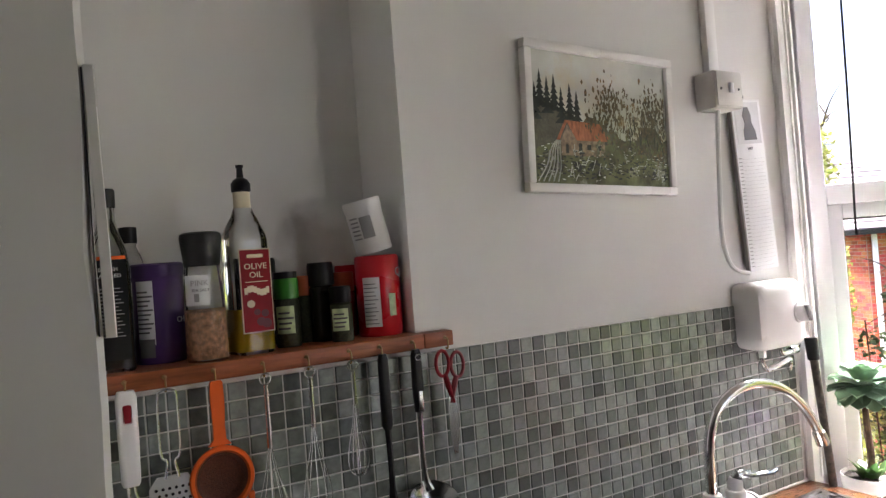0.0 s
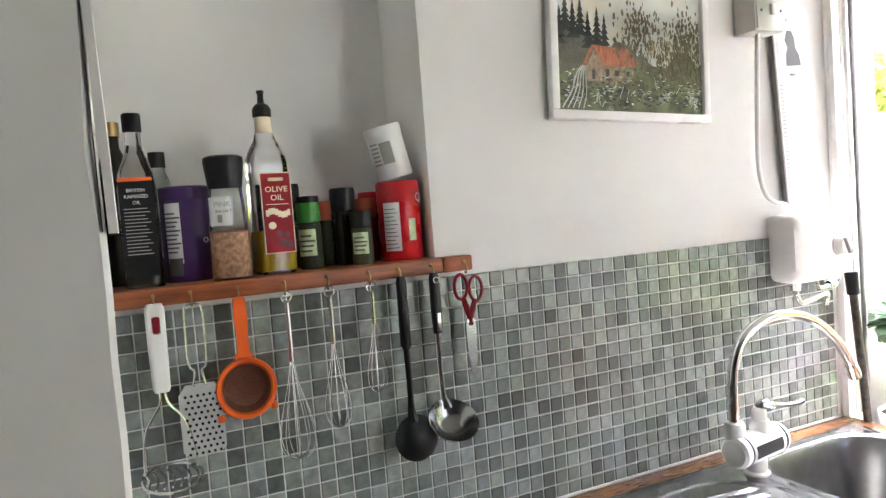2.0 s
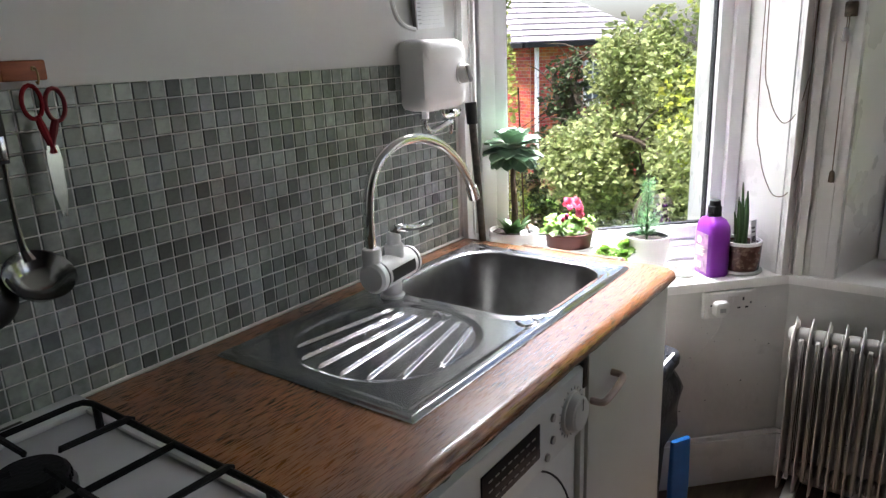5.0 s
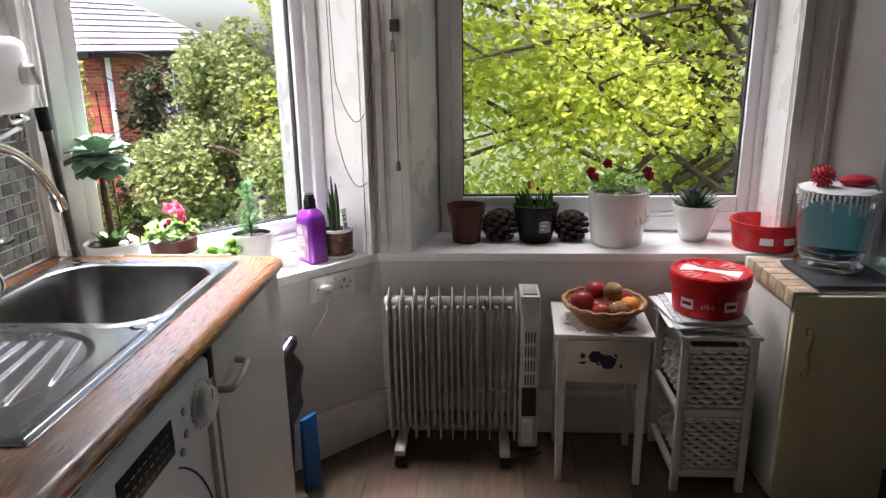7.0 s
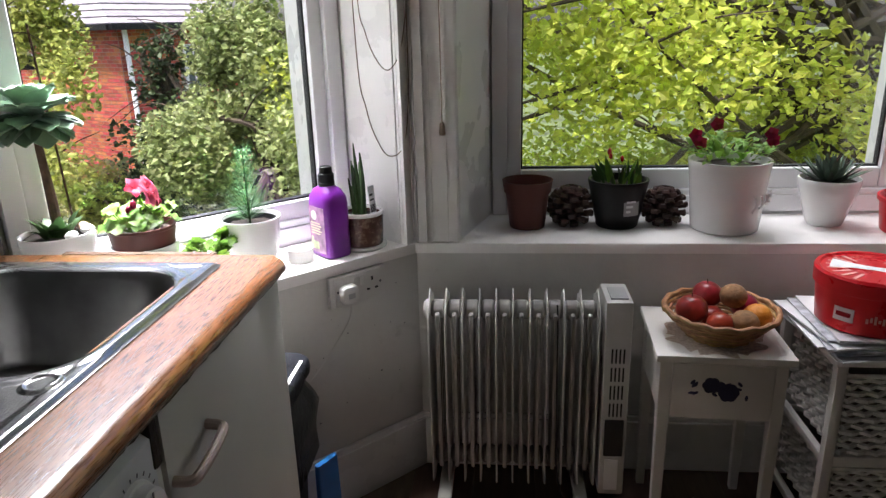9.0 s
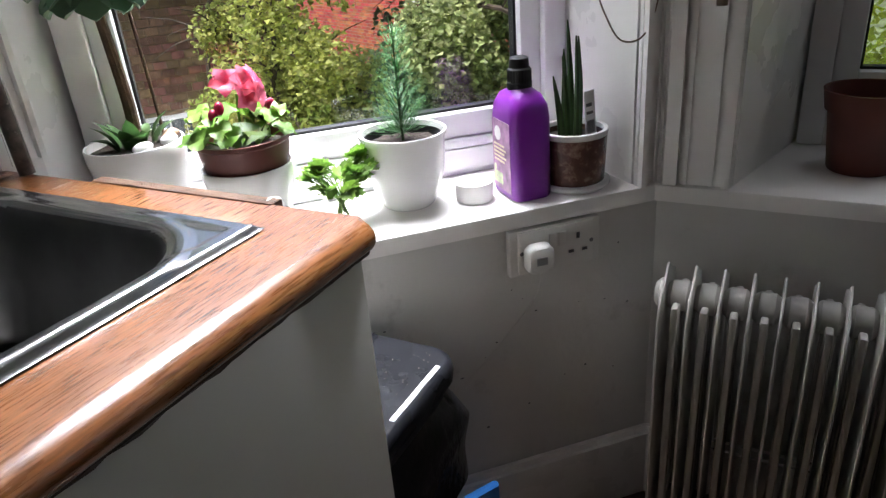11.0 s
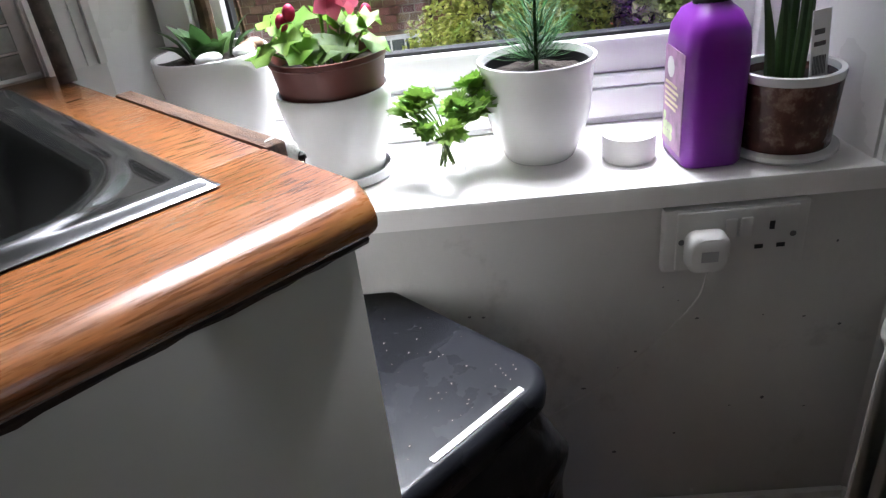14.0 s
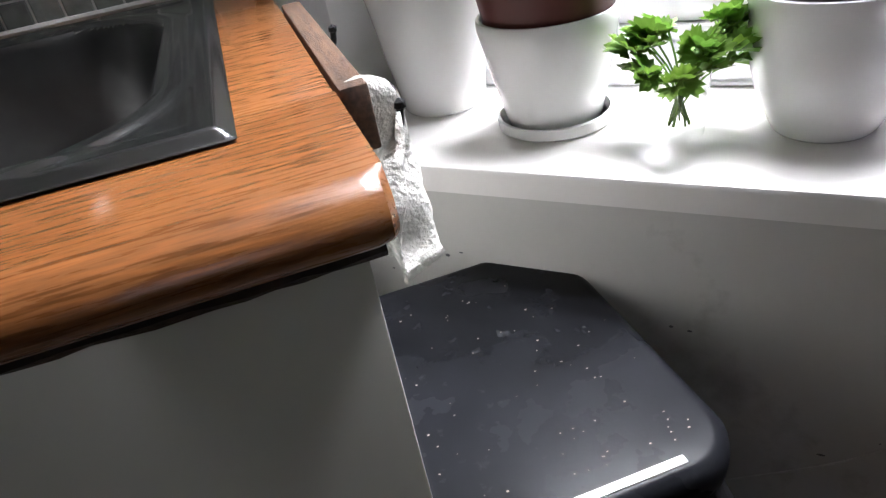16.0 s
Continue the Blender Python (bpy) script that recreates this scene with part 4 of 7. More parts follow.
for x in [-0.048 + 0.098 * i / 8 for i in range(9)]:
    rows.append([mm @ Vector((x, -0.0352 * math.cos(radians(a)), 0.0352 * math.sin(radians(a)))) for a in (-22, -8, 8, 24)])
vs = [[b.verts.new(p) for p in q] for q in rows]
for p, q in zip(vs, vs[1:]):
    for i in range(3):
        b.faces.new((p[i], q[i], q[i + 1], p[i + 1]))
part("display", b, "black", tp, "glossy black display window")
part("collar", lathe(B(), [(0.021, 0.085), (0.021, 0.125), (0.019, 0.130), (0.012, 0.131)], (-0.065, -0.004, 0)), "plastic_white", tp)
sp = smooth_line([(-0.065, -0.004, 0.115), (-0.066, -0.004, 0.20), (-0.058, -0.006, 0.262), (-0.028, -0.010, 0.312), (0.03, -0.015, 0.342), (0.10, -0.02, 0.345), (0.17, -0.026, 0.322), (0.23, -0.032, 0.275), (0.268, -0.036, 0.222), (0.283, -0.038, 0.188)], 6)
part("spout", tube(B(), sp, 0.0115, 16), "chrome", tp)
b = tube(B(), [(0.276, -0.0372, 0.205), (0.284, -0.0382, 0.186), (0.288, -0.0386, 0.174)], [0.0145, 0.0155, 0.0145], 16)
part("aerator", b, "chrome", tp)
part("valve", lathe(B(), [(0.022, 0.09), (0.022, 0.118), (0.020, 0.122), (0.016, 0.124), (0.016, 0.140), (0.012, 0.150), (0, 0.152)], (0.01, -0.004, 0)), "plastic_white", tp)
b = tube(B(), smooth_line([(0.01, -0.004, 0.146), (0.02, -0.012, 0.158), (0.05, -0.02, 0.150), (0.092, -0.03, 0.148), (0.112, -0.034, 0.153)], 4), [0.012] * 4 + [0.009] * 4 + [0.006] * 5 + [0.008] * 4, 10)
part("lever", b, "chrome", tp)

# gas cooker
ck = thing("gas_cooker", (0.9985, 1.60, 0), "white freestanding gas cooker with black pan supports", "cooker")
part("body", box(B(), 0, 0.598, 0.02, 0.595, 0.02, 0.885, 0.006), "appliance", ck)
b = box(B(), 0, 0.598, 0.0, 0.598, 0.885, 0.902, 0.005)
for q in ((0, 0.598, 0, 0.022), (0, 0.598, 0.53, 0.598), (0, 0.022, 0.022, 0.53), (0.576, 0.598, 0.022, 0.53)):
    box(b, *q, 0.902, 0.912, 0.004)
part("hob_plate", b, "enamel", ck, "white enamel hob with cooking stains", sharp=0.5)
b = B()
for x0, x1 in ((0.07, 0.26), (0.31, 0.50)):
    for y in (0.548, 0.570):
        box(b, x0, x1, y, y + 0.006, 0.9125, 0.9138)
part("vent_slot", b, "black", ck, "dark vent slots")
for x, y, rr in ((0.425, 0.375, 0.047), (0.155, 0.375, 0.04), (0.425, 0.15, 0.04), (0.155, 0.15, 0.052)):
    bn = part("burner", lathe(B(), [(0, 0.902), (rr * 1.15, 0.902), (rr * 1.15, 0.912), (rr * 0.95, 0.916), (rr * 0.95, 0.918)], (x, y, 0)), "steel_dark", ck)
    b = lathe(B(), [(rr * 0.95, 0.916), (rr, 0.92), (rr, 0.932), (rr * 0.88, 0.938), (rr * 0.4, 0.939), (0, 0.938)], (x, y, 0), 32)
    for i in range(30):
        a = 2 * math.pi * i / 30
        box(b, -0.0022, 0.0022, rr * 0.95, rr * 1.05, 0.918, 0.926, m=pose(x, y, 0, 0, 0, math.degrees(a)))
    part("burner_cap", b, "black_matt", bn, "black burner cap")
for x0 in (0.033, 0.306):
    b = B()
    x1, y0, y1, z = x0 + 0.259, 0.04, 0.495, 0.942
    tube(b, [(x0 + 0.02, y0, z), (x1 - 0.02, y0, z), (x1 - 0.004, y0 + 0.006, z), (x1, y0 + 0.02, z), (x1, y1 - 0.02, z), (x1 - 0.006, y1 - 0.004, z), (x1 - 0.02, y1, z),
             (x0 + 0.02, y1, z), (x0 + 0.004, y1 - 0.006, z), (x0, y1 - 0.02, z), (x0, y0 + 0.02, z), (x0 + 0.006, y0 + 0.004, z), (x0 + 0.02, y0, z)], 0.0050, 8)
    tube(b, [(x0, 0.2625, z), (x1, 0.2625, z)], 0.0050, 8)
    for cx, cy in ((x0 + 0.1295, 0.15), (x0 + 0.1295, 0.375)):
        for dx, dy in ((1, 0), (-1, 0), (0, 1), (0, -1)):
            ex = x1 if dx > 0 else x0 if dx < 0 else cx
            ey = (0.495 if cy > 0.26 else 0.2625) if dy > 0 else (0.2625 if cy > 0.26 else 0.04) if dy < 0 else cy
            p, q = Vector((ex, ey, z + 0.004)), Vector((cx + dx * 0.032, cy + dy * 0.032, z + 0.006))
            tube(b, [p - Vector((dx * -0.008, dy * -0.008, 0.004)), p, q, q - Vector((0, 0, 0.004))], [0.004, 0.0052, 0.0045, 0.003], 6)
    for x, y in ((x0, y0 + 0.03), (x1, y0 + 0.03), (x0, y1 - 0.03), (x1, y1 - 0.03)):
        tube(b, [(x, y, 0.903), (x, y, z)], 0.006, 6)
    part("pan_support", b, "black_matt", ck)
part("oven_door", box(B(), 0.02, 0.578, -0.006, 0.02, 0.12, 0.72, 0.006), "appliance", ck)
for i in range(5):
    part("control_knob", lathe(B(), [(0.02, 0), (0.018, 0.022), (0, 0.024)], m=pose(0.1 + 0.1 * i, 0.02, 0.8, 90, 0, 0)), "black", ck)

# washing machine
ck.scale.x = .992
wm = thing("washing_machine", (1.660, 1.60, 0), "white front-loading washing machine under the worktop", "washing machine")
part("body", box(B(), 0, 0.595, 0.0, 0.52, 0.01, 0.845, 0.008), "appliance", wm)
b = B()
loft(b, [[(x, y, z) for y, z in ((0.0, 0.69), (-0.012, 0.70), (-0.014, 0.835), (0.0, 0.845))] for x in (0.0, 0.595)])
part("control_panel", b, "appliance", wm, sharp=0.5)
b = box(B(), 0.222, 0.412, -0.0165, -0.013, 0.735, 0.803, 0.002)
part("display", b, "black", wm, "black display with rows of indicators")
b = B()
for i in range(3):
    for j in range(8):
        box(b, 0.24 + 0.02 * j, 0.252 + 0.02 * j, -0.0176, -0.0168, 0.748 + 0.018 * i, 0.7505 + 0.018 * i)
part("indicator", b, "plastic_grey", wm)
b = lathe(B(), [(0.042, 0), (0.040, 0.005), (0.036, 0.006), (0.034, 0.020), (0.030, 0.024), (0, 0.025)], m=pose(0.538, -0.014, 0.766, 90, 0, 0))
kn = part("programme_knob", b, "plastic_white", wm, "round white programme dial")
b = box(B(), -0.0015, 0.0015, 0.010, 0.034, 0.0252, 0.0258, m=pose(0.538, -0.014, 0.766, 90, 0, 0))
for i in range(20):
    box(b, -0.0008, 0.0008, 0.045, 0.050, 0.0006, 0.0012, m=pose(0.538, -0.014, 0.766, 90, 0, 0) @ pose(0, 0, 0, 0, 0, i * 18))
part("dial_mark", b, "ink", kn)
b = B()
for i, (x, z) in enumerate(((0.462, 0.79), (0.462, 0.745), (0.44, 0.72))):
    lathe(b, [(0.008, 0), (0.0078, 0.004), (0, 0.005)], m=pose(x, -0.014, z, 90, 0, 0), seg=14)
part("button", b, "plastic_grey", wm)
b = lathe(B(), [(0.245, 0.0), (0.243, 0.016), (0.215, 0.026), (0.20, 0.022), (0.185, 0.004)], m=pose(0.298, 0.0, 0.43, 90, 0, 0), seg=48)
dr = part("door_ring", b, "plastic_white", wm)
b = tube(B(), [(0.298 + 0.285 * math.cos(0.1047 * k), -0.001, 0.44 + 0.285 * math.sin(0.1047 * k)) for k in range(61)], 0.0022, 6)
part("door_groove", b, "gasket", wm, "dark moulded groove round the door")
part("door_glass", lathe(B(), [(0.19, 0.006), (0.15, 0.03), (0.08, 0.05), (0, 0.055)], m=pose(0.298, 0.0, 0.43, 90, 0, 0), seg=32), "black", dr)

# sink cupboard
cb = thing("sink_cabinet", (2.262, 1.582, 0), "off-white kitchen cupboard below the sink", "cabinet")
b = box(B(), 0.012, 0.030, 0.022, 0.44, 0.10, 0.858, 0.001)
box(b, 0.450, 0.468, 0.020, 0.44, 0.10, 0.861, 0.001)
box(b, 0.030, 0.450, 0.022, 0.44, 0.10, 0.118)
box(b, 0.030, 0.450, 0.43, 0.44, 0.118, 0.70)
box(b, 0.012, 0.455, 0.06, 0.44, 0.0, 0.10)
part("body", b, "cabinet", cb)
dr = part("door", box(B(), 0.008, 0.4695, 0.0, 0.018, 0.11, 0.860, 0.0008), "cabinet", cb)
b = tube(B(), smooth_line([(0.020, 0.0, 0.752), (0.021, -0.022, 0.753), (0.032, -0.029, 0.756), (0.070, -0.031, 0.762), (0.110, -0.029, 0.768), (0.122, -0.022, 0.770), (0.124, 0.0, 0.771)], 4), 0.0075, 10)
part("handle", b, "handle", dr, "beige plastic bow handle")
part("filler_panel", box(B(), -0.013, 0.006, 0.006, 0.03, 0.02, 0.79, 0.001), "cabinet", cb)
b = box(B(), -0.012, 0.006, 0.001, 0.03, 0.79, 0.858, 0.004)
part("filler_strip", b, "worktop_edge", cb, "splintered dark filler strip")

# batten, hooks and dish cloth on the worktop's end
bt = thing("wooden_batten", (2.750, 1.706, 0.858), "short dark bare wooden batten fixed along the worktop end", "batten")
part("strip", box(B(), 0, 0.018, 0, 0.30, 0, 0.042, 0.002), "old_wood", bt)
for y in (0.02, 0.26):
    b = tube(B(), smooth_line([(0.016, y, 0.016), (0.024, y - 0.004, 0.004), (0.033, y - 0.007, 0.006), (0.036, y - 0.008, 0.018)], 5), 0.0028, 8)
    ball(b, (0.036, y - 0.008, 0.020), 0.0045, 1)
    part("hook", b, "black", bt, "black curved hook")
b = B()
rows = []
r = random.Random(12)
for j in range(15):
    t = j / 14
    z = 0.034 - 0.108 * t
    wv = 0.020 + 0.075 * min(1, t * 2.2)
    row = []
    for i in range(22):
        s = i / 21 - 0.5
        row.append((0.032 + 0.017 * math.sin(9 * s + 3 * t) + 0.006 * noise.noise((s * 5, t * 4, 3)) + 0.008 * t, 0.016 + s * wv * 0.8 + 0.01 * noise.noise((t * 3, s * 3, 1)), z + 0.014 * noise.noise((s * 4, t, 8)) + (0.02 * math.cos(s * 9) if t < 0.2 else 0)))
    rows.append([b.verts.new(p) for p in row])
for p, q in zip(rows, rows[1:]):
    for i in range(21):
        b.faces.new((p[i], p[i + 1], q[i + 1], q[i]))
cl = solid("dish_cloth", b, "cloth", "crumpled pale cotton dish cloth hanging on a hook", "cloth", loc=(2.735, 1.706, 0.846), sharp=2)
md = cl.modifiers.new("thick", "SOLIDIFY")
md.thickness = 0.003

# pedal bin
bn = thing("waste_bin", (2.705, 1.602, 0), "black plastic pedal bin with a dusty lid and bin bag", "bin")
b = B()
loft(b, [rrect(0.268, 0.352, 0.045, 0.560, 0.134, 0.176, 8), rrect(0.272, 0.356, 0.048, 0.575, 0.134, 0.176, 8), rrect(0.268, 0.352, 0.046, 0.586, 0.134, 0.176, 8), rrect(0.260, 0.344, 0.043, 0.5905, 0.134, 0.176, 8), rrect(0.252, 0.336, 0.040, 0.5925, 0.134, 0.176, 8), rrect(0.244, 0.328, 0.036, 0.5930, 0.134, 0.176, 8)])
ld = part("lid", b, "bin", bn)
part("lid_strip", box(B(), 0.088, 0.218, 0.010, 0.018, 0.5915, 0.5945, 0.001), "plastic_white", ld, "narrow white strip on the lid", )
cr = random.Random(9)
b = B()
for i in range(70):
    x, y, s = cr.uniform(0.03, 0.25), cr.uniform(0.03, 0.3), cr.uniform(0.0003, 0.0009)
    ball(b, (x, y, 0.5945), s, 1, 1.5, 1, 0.5)
tagged(part("crumb", b, "doily", ld, "pale crumbs and dust", smooth=False), kind="stuff")
b = B()
loft(b, [rrect(0.20, 0.26, 0.04, 0.0, 0.134, 0.168, 6), rrect(0.25, 0.315, 0.045, 0.56, 0.134, 0.168, 6)])
part("body", b, "black", bn)
b = B()
rows = []
for k in range(10):
    z = 0.36 + 0.2 * k / 9
    taper = 0.05 * max(0, (k - 5) / 4)
    ring = rrect(0.300 - taper, 0.345 - taper, 0.05, z, 0.142 - 0.1 * taper, 0.168, 12)
    rows.append([(x + 0.022 * noise.noise((x * 16, y * 16, z * 14)), y + 0.016 * noise.noise((x * 14, y * 14, z * 9 + 5)), z + (0.03 * noise.noise((x * 9, y * 9, 2)) if k == 0 else 0)) for x, y, z in ring])
loft(b, rows, False)
part("bin_bag", b, "bag", bn, "crumpled black bin bag folded over the rim", sharp=2)

# plain blue plastic item of unclear use beside the bin
b = B()
loft(b, [rrect(0.07, 0.016, 0.006, 0.0), rrect(0.075, 0.022, 0.008, 0.12), rrect(0.07, 0.016, 0.006, 0.27)])
solid("blue_dustpan", b, "blue", "thin blue plastic item standing beside the bin", "dustpan", loc=(3.02, 1.61, 0), rz=-30)
# ---------- shelf and what stands on it ----------
sh = thing("wall_shelf", (0.972, 2.165, 1.418), "red-brown wooden shelf with a row of brass hooks", "shelf")
b = box(B(), 0, 0.594, 0.0, 0.232, 0.0, 0.029, 0.003)
box(b, 0.594, 0.657, 0.0, 0.034, 0.0, 0.029, 0.003)
part("board", b, "shelf", sh)
HOOKX = [0.077, 0.134, 0.208, 0.287, 0.363, 0.441, 0.500, 0.567, 0.638]
for x in HOOKX:
    b = tube(B(), smooth_line([(x, 0.0, 0.017), (x, -0.008, 0.016), (x, -0.011, 0.006), (x, -0.007, -0.004), (x, -0.002, -0.002)], 4), 0.0017, 6)
    lathe(b, [(0.004, 0), (0.003, 0.0015), (0, 0.002)], m=pose(x, 0.0, 0.017, 90, 0, 0), seg=8)
    part("hook", b, "brass", sh, "small brass cup hook")
ZS = 1.447


def bottle(name, label, cat, loc, rz=0):
    return thing(name, (loc[0], loc[1], ZS), label, cat, rz=rz)


def squoval(w, d, z, r=0.3):
    return rrect(w, d, min(w, d) * r, z)


FR = 180 + 58  # the side of round jars that faces the room

# rapeseed oil
o = bottle("rapeseed_oil_bottle", "square clear glass oil bottle with a black label", "bottle", (1.045, 2.235), -8)
o.scale = (.97, .97, .957)
b = B()
loft(b, [squoval(.06, .06, 0), squoval(.064, .064, .004), squoval(.064, .064, .17), squoval(.056, .056, .20), squoval(.034, .034, .232, .45), squoval(.026, .026, .25, .48), squoval(.026, .026, .285, .48)])
part("glass_body", b, "clear", o)
b = B()
loft(b, [squoval(.058, .058, .005), squoval(.058, .058, .12)])
part("oil", b, "dark_oil", o)
part("cap", lathe(B(), [(.0155, .272), (.0158, .30), (.014, .303), (0, .303)]), "black", o)
lb = part("label", box(B(), -.027, .027, -.0335, -.0325, .02, .188), "black", o, "black label with an orange band")
part("band", box(B(), -.027, .027, -.034, -.0336, .184, .190), "orange", lb)
b = B()
for i in range(14):
    box(b, -.021, .020 - .004 * (i % 3), -.0338, -.0336, .058 + .006 * i, .0595 + .006 * i)
part("small_print", b, "plastic_grey", lb)
for k, s in enumerate(("BRITISH", "RAPESEED", "OIL")):
    text("lettering", s, .0085, pose(0, -.0338, .168 - .0105 * k, 90, 0, 0), "plastic_white", lb)
# darker bottle behind it
o = bottle("sauce_bottle", "dark glass bottle with a gold-topped cap", "bottle", (1.012, 2.335), 0)
part("glass_body", lathe(B(), [(0, 0), (.03, 0), (.032, .005), (.032, .19), (.022, .225), (.013, .245), (.013, .27)]), "dark_oil", o)
part("cap", lathe(B(), [(.015, .265), (.015, .29), (0, .292)]), "brass", o)
o = bottle("vinegar_bottle", "clear bottle with a black screw cap", "bottle", (1.083, 2.315), 0)
o.scale = (.9, .9, .925)
part("glass_body", lathe(B(), [(0, 0), (.028, 0), (.03, .005), (.03, .165), (.02, .20), (.013, .215), (.013, .235)]), "clear", o)
part("cap", lathe(B(), [(.016, .222), (.016, .252), (0, .254)]), "black", o)

# purple tub
o = bottle("drinking_chocolate_tub", "dark purple plastic tub with a white panel", "tub", (1.121, 2.285), 0)
o.scale = (.88, .88, .935)
part("tub", lathe(B(), [(0, 0), (.046, 0), (.048, .004), (.048, .155), (.046, .158)], seg=32), "purple_dark", o)
part("lid", lathe(B(), [(.049, .154), (.050, .160), (.050, .176), (.047, .179), (0, .179)], seg=32), "purple_dark", o)
l = part("panel", bend_band(B(), .048, 212, 252, .035, .148), "paper", o, "white ingredients panel")
b = B()
for i in range(10):
    bend_band(b, .0488, 214, 214 + 26 + 5 * (i % 3), .055 + .008 * i, .058 + .008 * i, 6)
bend_band(b, .0488, 214, 250, .012, .045, 6)
part("small_print", b, "ink", l)
text("lettering", "CH", .015, pose(.033, -.0372, .075, 90, 0, 42), "paper", o)

# salt grinder
o = bottle("salt_grinder", "clear grinder of pink salt with a black cap", "grinder", (1.183, 2.212), 0)
o.scale = (.94, .94, .945)
part("jar", lathe(B(), [(0, 0), (.034, 0), (.036, .004), (.035, .10), (.031, .155), (.030, .165)], seg=32), "clear", o)
part("salt", lathe(B(), [(0, .004), (.0325, .004), (.0335, .02), (.0325, .085), (.02, .090), (0, .088)], seg=24), "salt", o, "pink and amber salt crystals")
part("cap", lathe(B(), [(.030, .165), (.031, .17), (.036, .215), (.035, .222), (.030, .225), (0, .225)], seg=32), "black", o)
l = part("label", bend_band(B(), .0345, 200, 275, .098, .150), "paper", o, "white paper label")
text("lettering", "PINK", .014, pose(-.013, -.0345, .136, 90, 0, -22), "plastic_grey", l)
text("lettering", "SEA SALT", .0075, pose(-.012, -.0350, .124, 90, 0, -22), "ink", l)
b = bend_band(B(), .0352, 232, 246, .104, .118, 4)
part("emblem", b, "plastic_grey", l)

# olive oil
o = bottle("olive_oil_bottle", "tall square glass olive oil bottle with a red label", "bottle", (1.261, 2.232), 10)
o.scale = (1.02, 1.02, .918)
b = B()
loft(b, [squoval(.062, .062, 0, .22), squoval(.066, .066, .005, .22), squoval(.066, .066, .212, .22), squoval(.064, .064, .226, .26), squoval(.054, .054, .243, .34), squoval(.038, .038, .262, .44), squoval(.028, .028, .280, .48), squoval(.025, .025, .315, .48)])
part("glass_body", b, "clear", o)
b = B()
loft(b, [squoval(.058, .058, .006, .22), squoval(.058, .058, .085, .22)])
part("oil", b, "oil", o, "golden olive oil")
part("neck_label", lathe(B(), [(.0145, .275), (.0142, .308)], seg=24), "cream", o, "cream and gold neck label")
b = lathe(B(), [(.0146, .306), (.0165, .308), (.0165, .322), (.012, .330), (.006, .334), (.005, .352), (.0065, .353), (.0065, .358), (0, .358)], seg=24)
part("pourer", b, "black", o, "black pouring cap")
lb = part("label", box(B(), -.028, .028, -.0345, -.0335, .04, .196, .0), "cream", o, "red olive oil label with a cream border")
part("label_field", box(B(), -.0262, .0262, -.0350, -.0346, .042, .194), "crimson", lb)
text("lettering", "OLIVE", .0155, pose(0, -.0353, .163, 90, 0, 0), "cream", lb)
text("lettering", "OIL", .0155, pose(0, -.0353, .147, 90, 0, 0), "cream", lb)
b = box(B(), -.02, .02, -.0354, -.0351, .134, .1352)
for i in range(8):
    x = -.022 + .0055 * i
    box(b, x, x + .0055, -.0354, -.0351, .112 + .004 * math.sin(i * .9), .124 + .004 * math.sin(i * .9))
box(b, -.014, .014, -.0354, -.0351, .179, .186, .002)
lathe(b, [(.007, 0), (0, .0003)], m=pose(-.012, -.0352, .094, 90, 0, 0), seg=14)
part("ribbon", b, "cream", lb)
b = B()
for x, z, s in ((.004, .06, .008), (.012, .075, .007), (.014, .056, .009), (-.002, .078, .006)):
    lathe(b, [(s, 0), (0, .0003)], m=pose(x, -.0352, z, 90, 0, 0), seg=12)
part("olive_picture", b, "magenta_ink", lb)


# small spice jars
def spice(name, label, x, y, h, rr, lidm, bodym, lab, top=None):
    o = bottle(name, label, "spice jar", (x, y), 0)
    part("jar", lathe(B(), [(0, 0), (rr * .96, 0), (rr, .003), (rr, h * .66), (rr * .86, h * .70)], seg=24), bodym, o)
    part("lid", lathe(B(), [(rr * .9, h * .70), (rr, h * .71), (rr, h * .96), (rr * .93, h), (0, h)], seg=24), lidm, o)
    if lab:
        l = part("label", bend_band(B(), rr, 195, 285, h * .2, h * .6), lab, o, "small printed label")
        b = B()
        for i in range(4):
            bend_band(b, rr + .0006, 205 + 5 * (i % 2), 262 + 8 * (i % 3), h * (.26 + .075 * i), h * (.29 + .075 * i), 6)
        part("small_print", b, "ink", l)
    if top:
        part("cap_top", lathe(B(), [(rr * .95, h), (rr * .95, h + .012), (0, h + .013)], seg=20), top, o)
    return o


G = "spice jars on the shelf"
for q in (("herb_jar", "glass herb jar with a bright green lid", 1.335, 2.255, .124, .0225, "green_lid", "spice", "label_green", "black"),
          ("spice_jar", "brown spice jar with an orange lid", 1.384, 2.297, .126, .021, "orange_dull", "spice", None, None),
          ("pepper_grinder", "dark pepper grinder with a black cap", 1.411, 2.278, .149, .025, "black", "dark_oil", None, None),
          ("spice_jar", "small dark spice jar with a black lid", 1.428, 2.226, .102, .0205, "black", "spice", "label_green", None),
          ("spice_jar", "paprika jar with a red-orange lid", 1.464, 2.300, .127, .022, "orange_dull", "crimson", None, None),
          ("spice_jar", "red-lidded spice jar standing at the back", 1.487, 2.335, .140, .024, "red", "spice", None, None),
          ("soy_bottle", "dark small bottle with a rounded cap", 1.318, 2.332, .165, .022, "black", "dark_oil", None, None)):
    tagged(spice(*q), group=G)

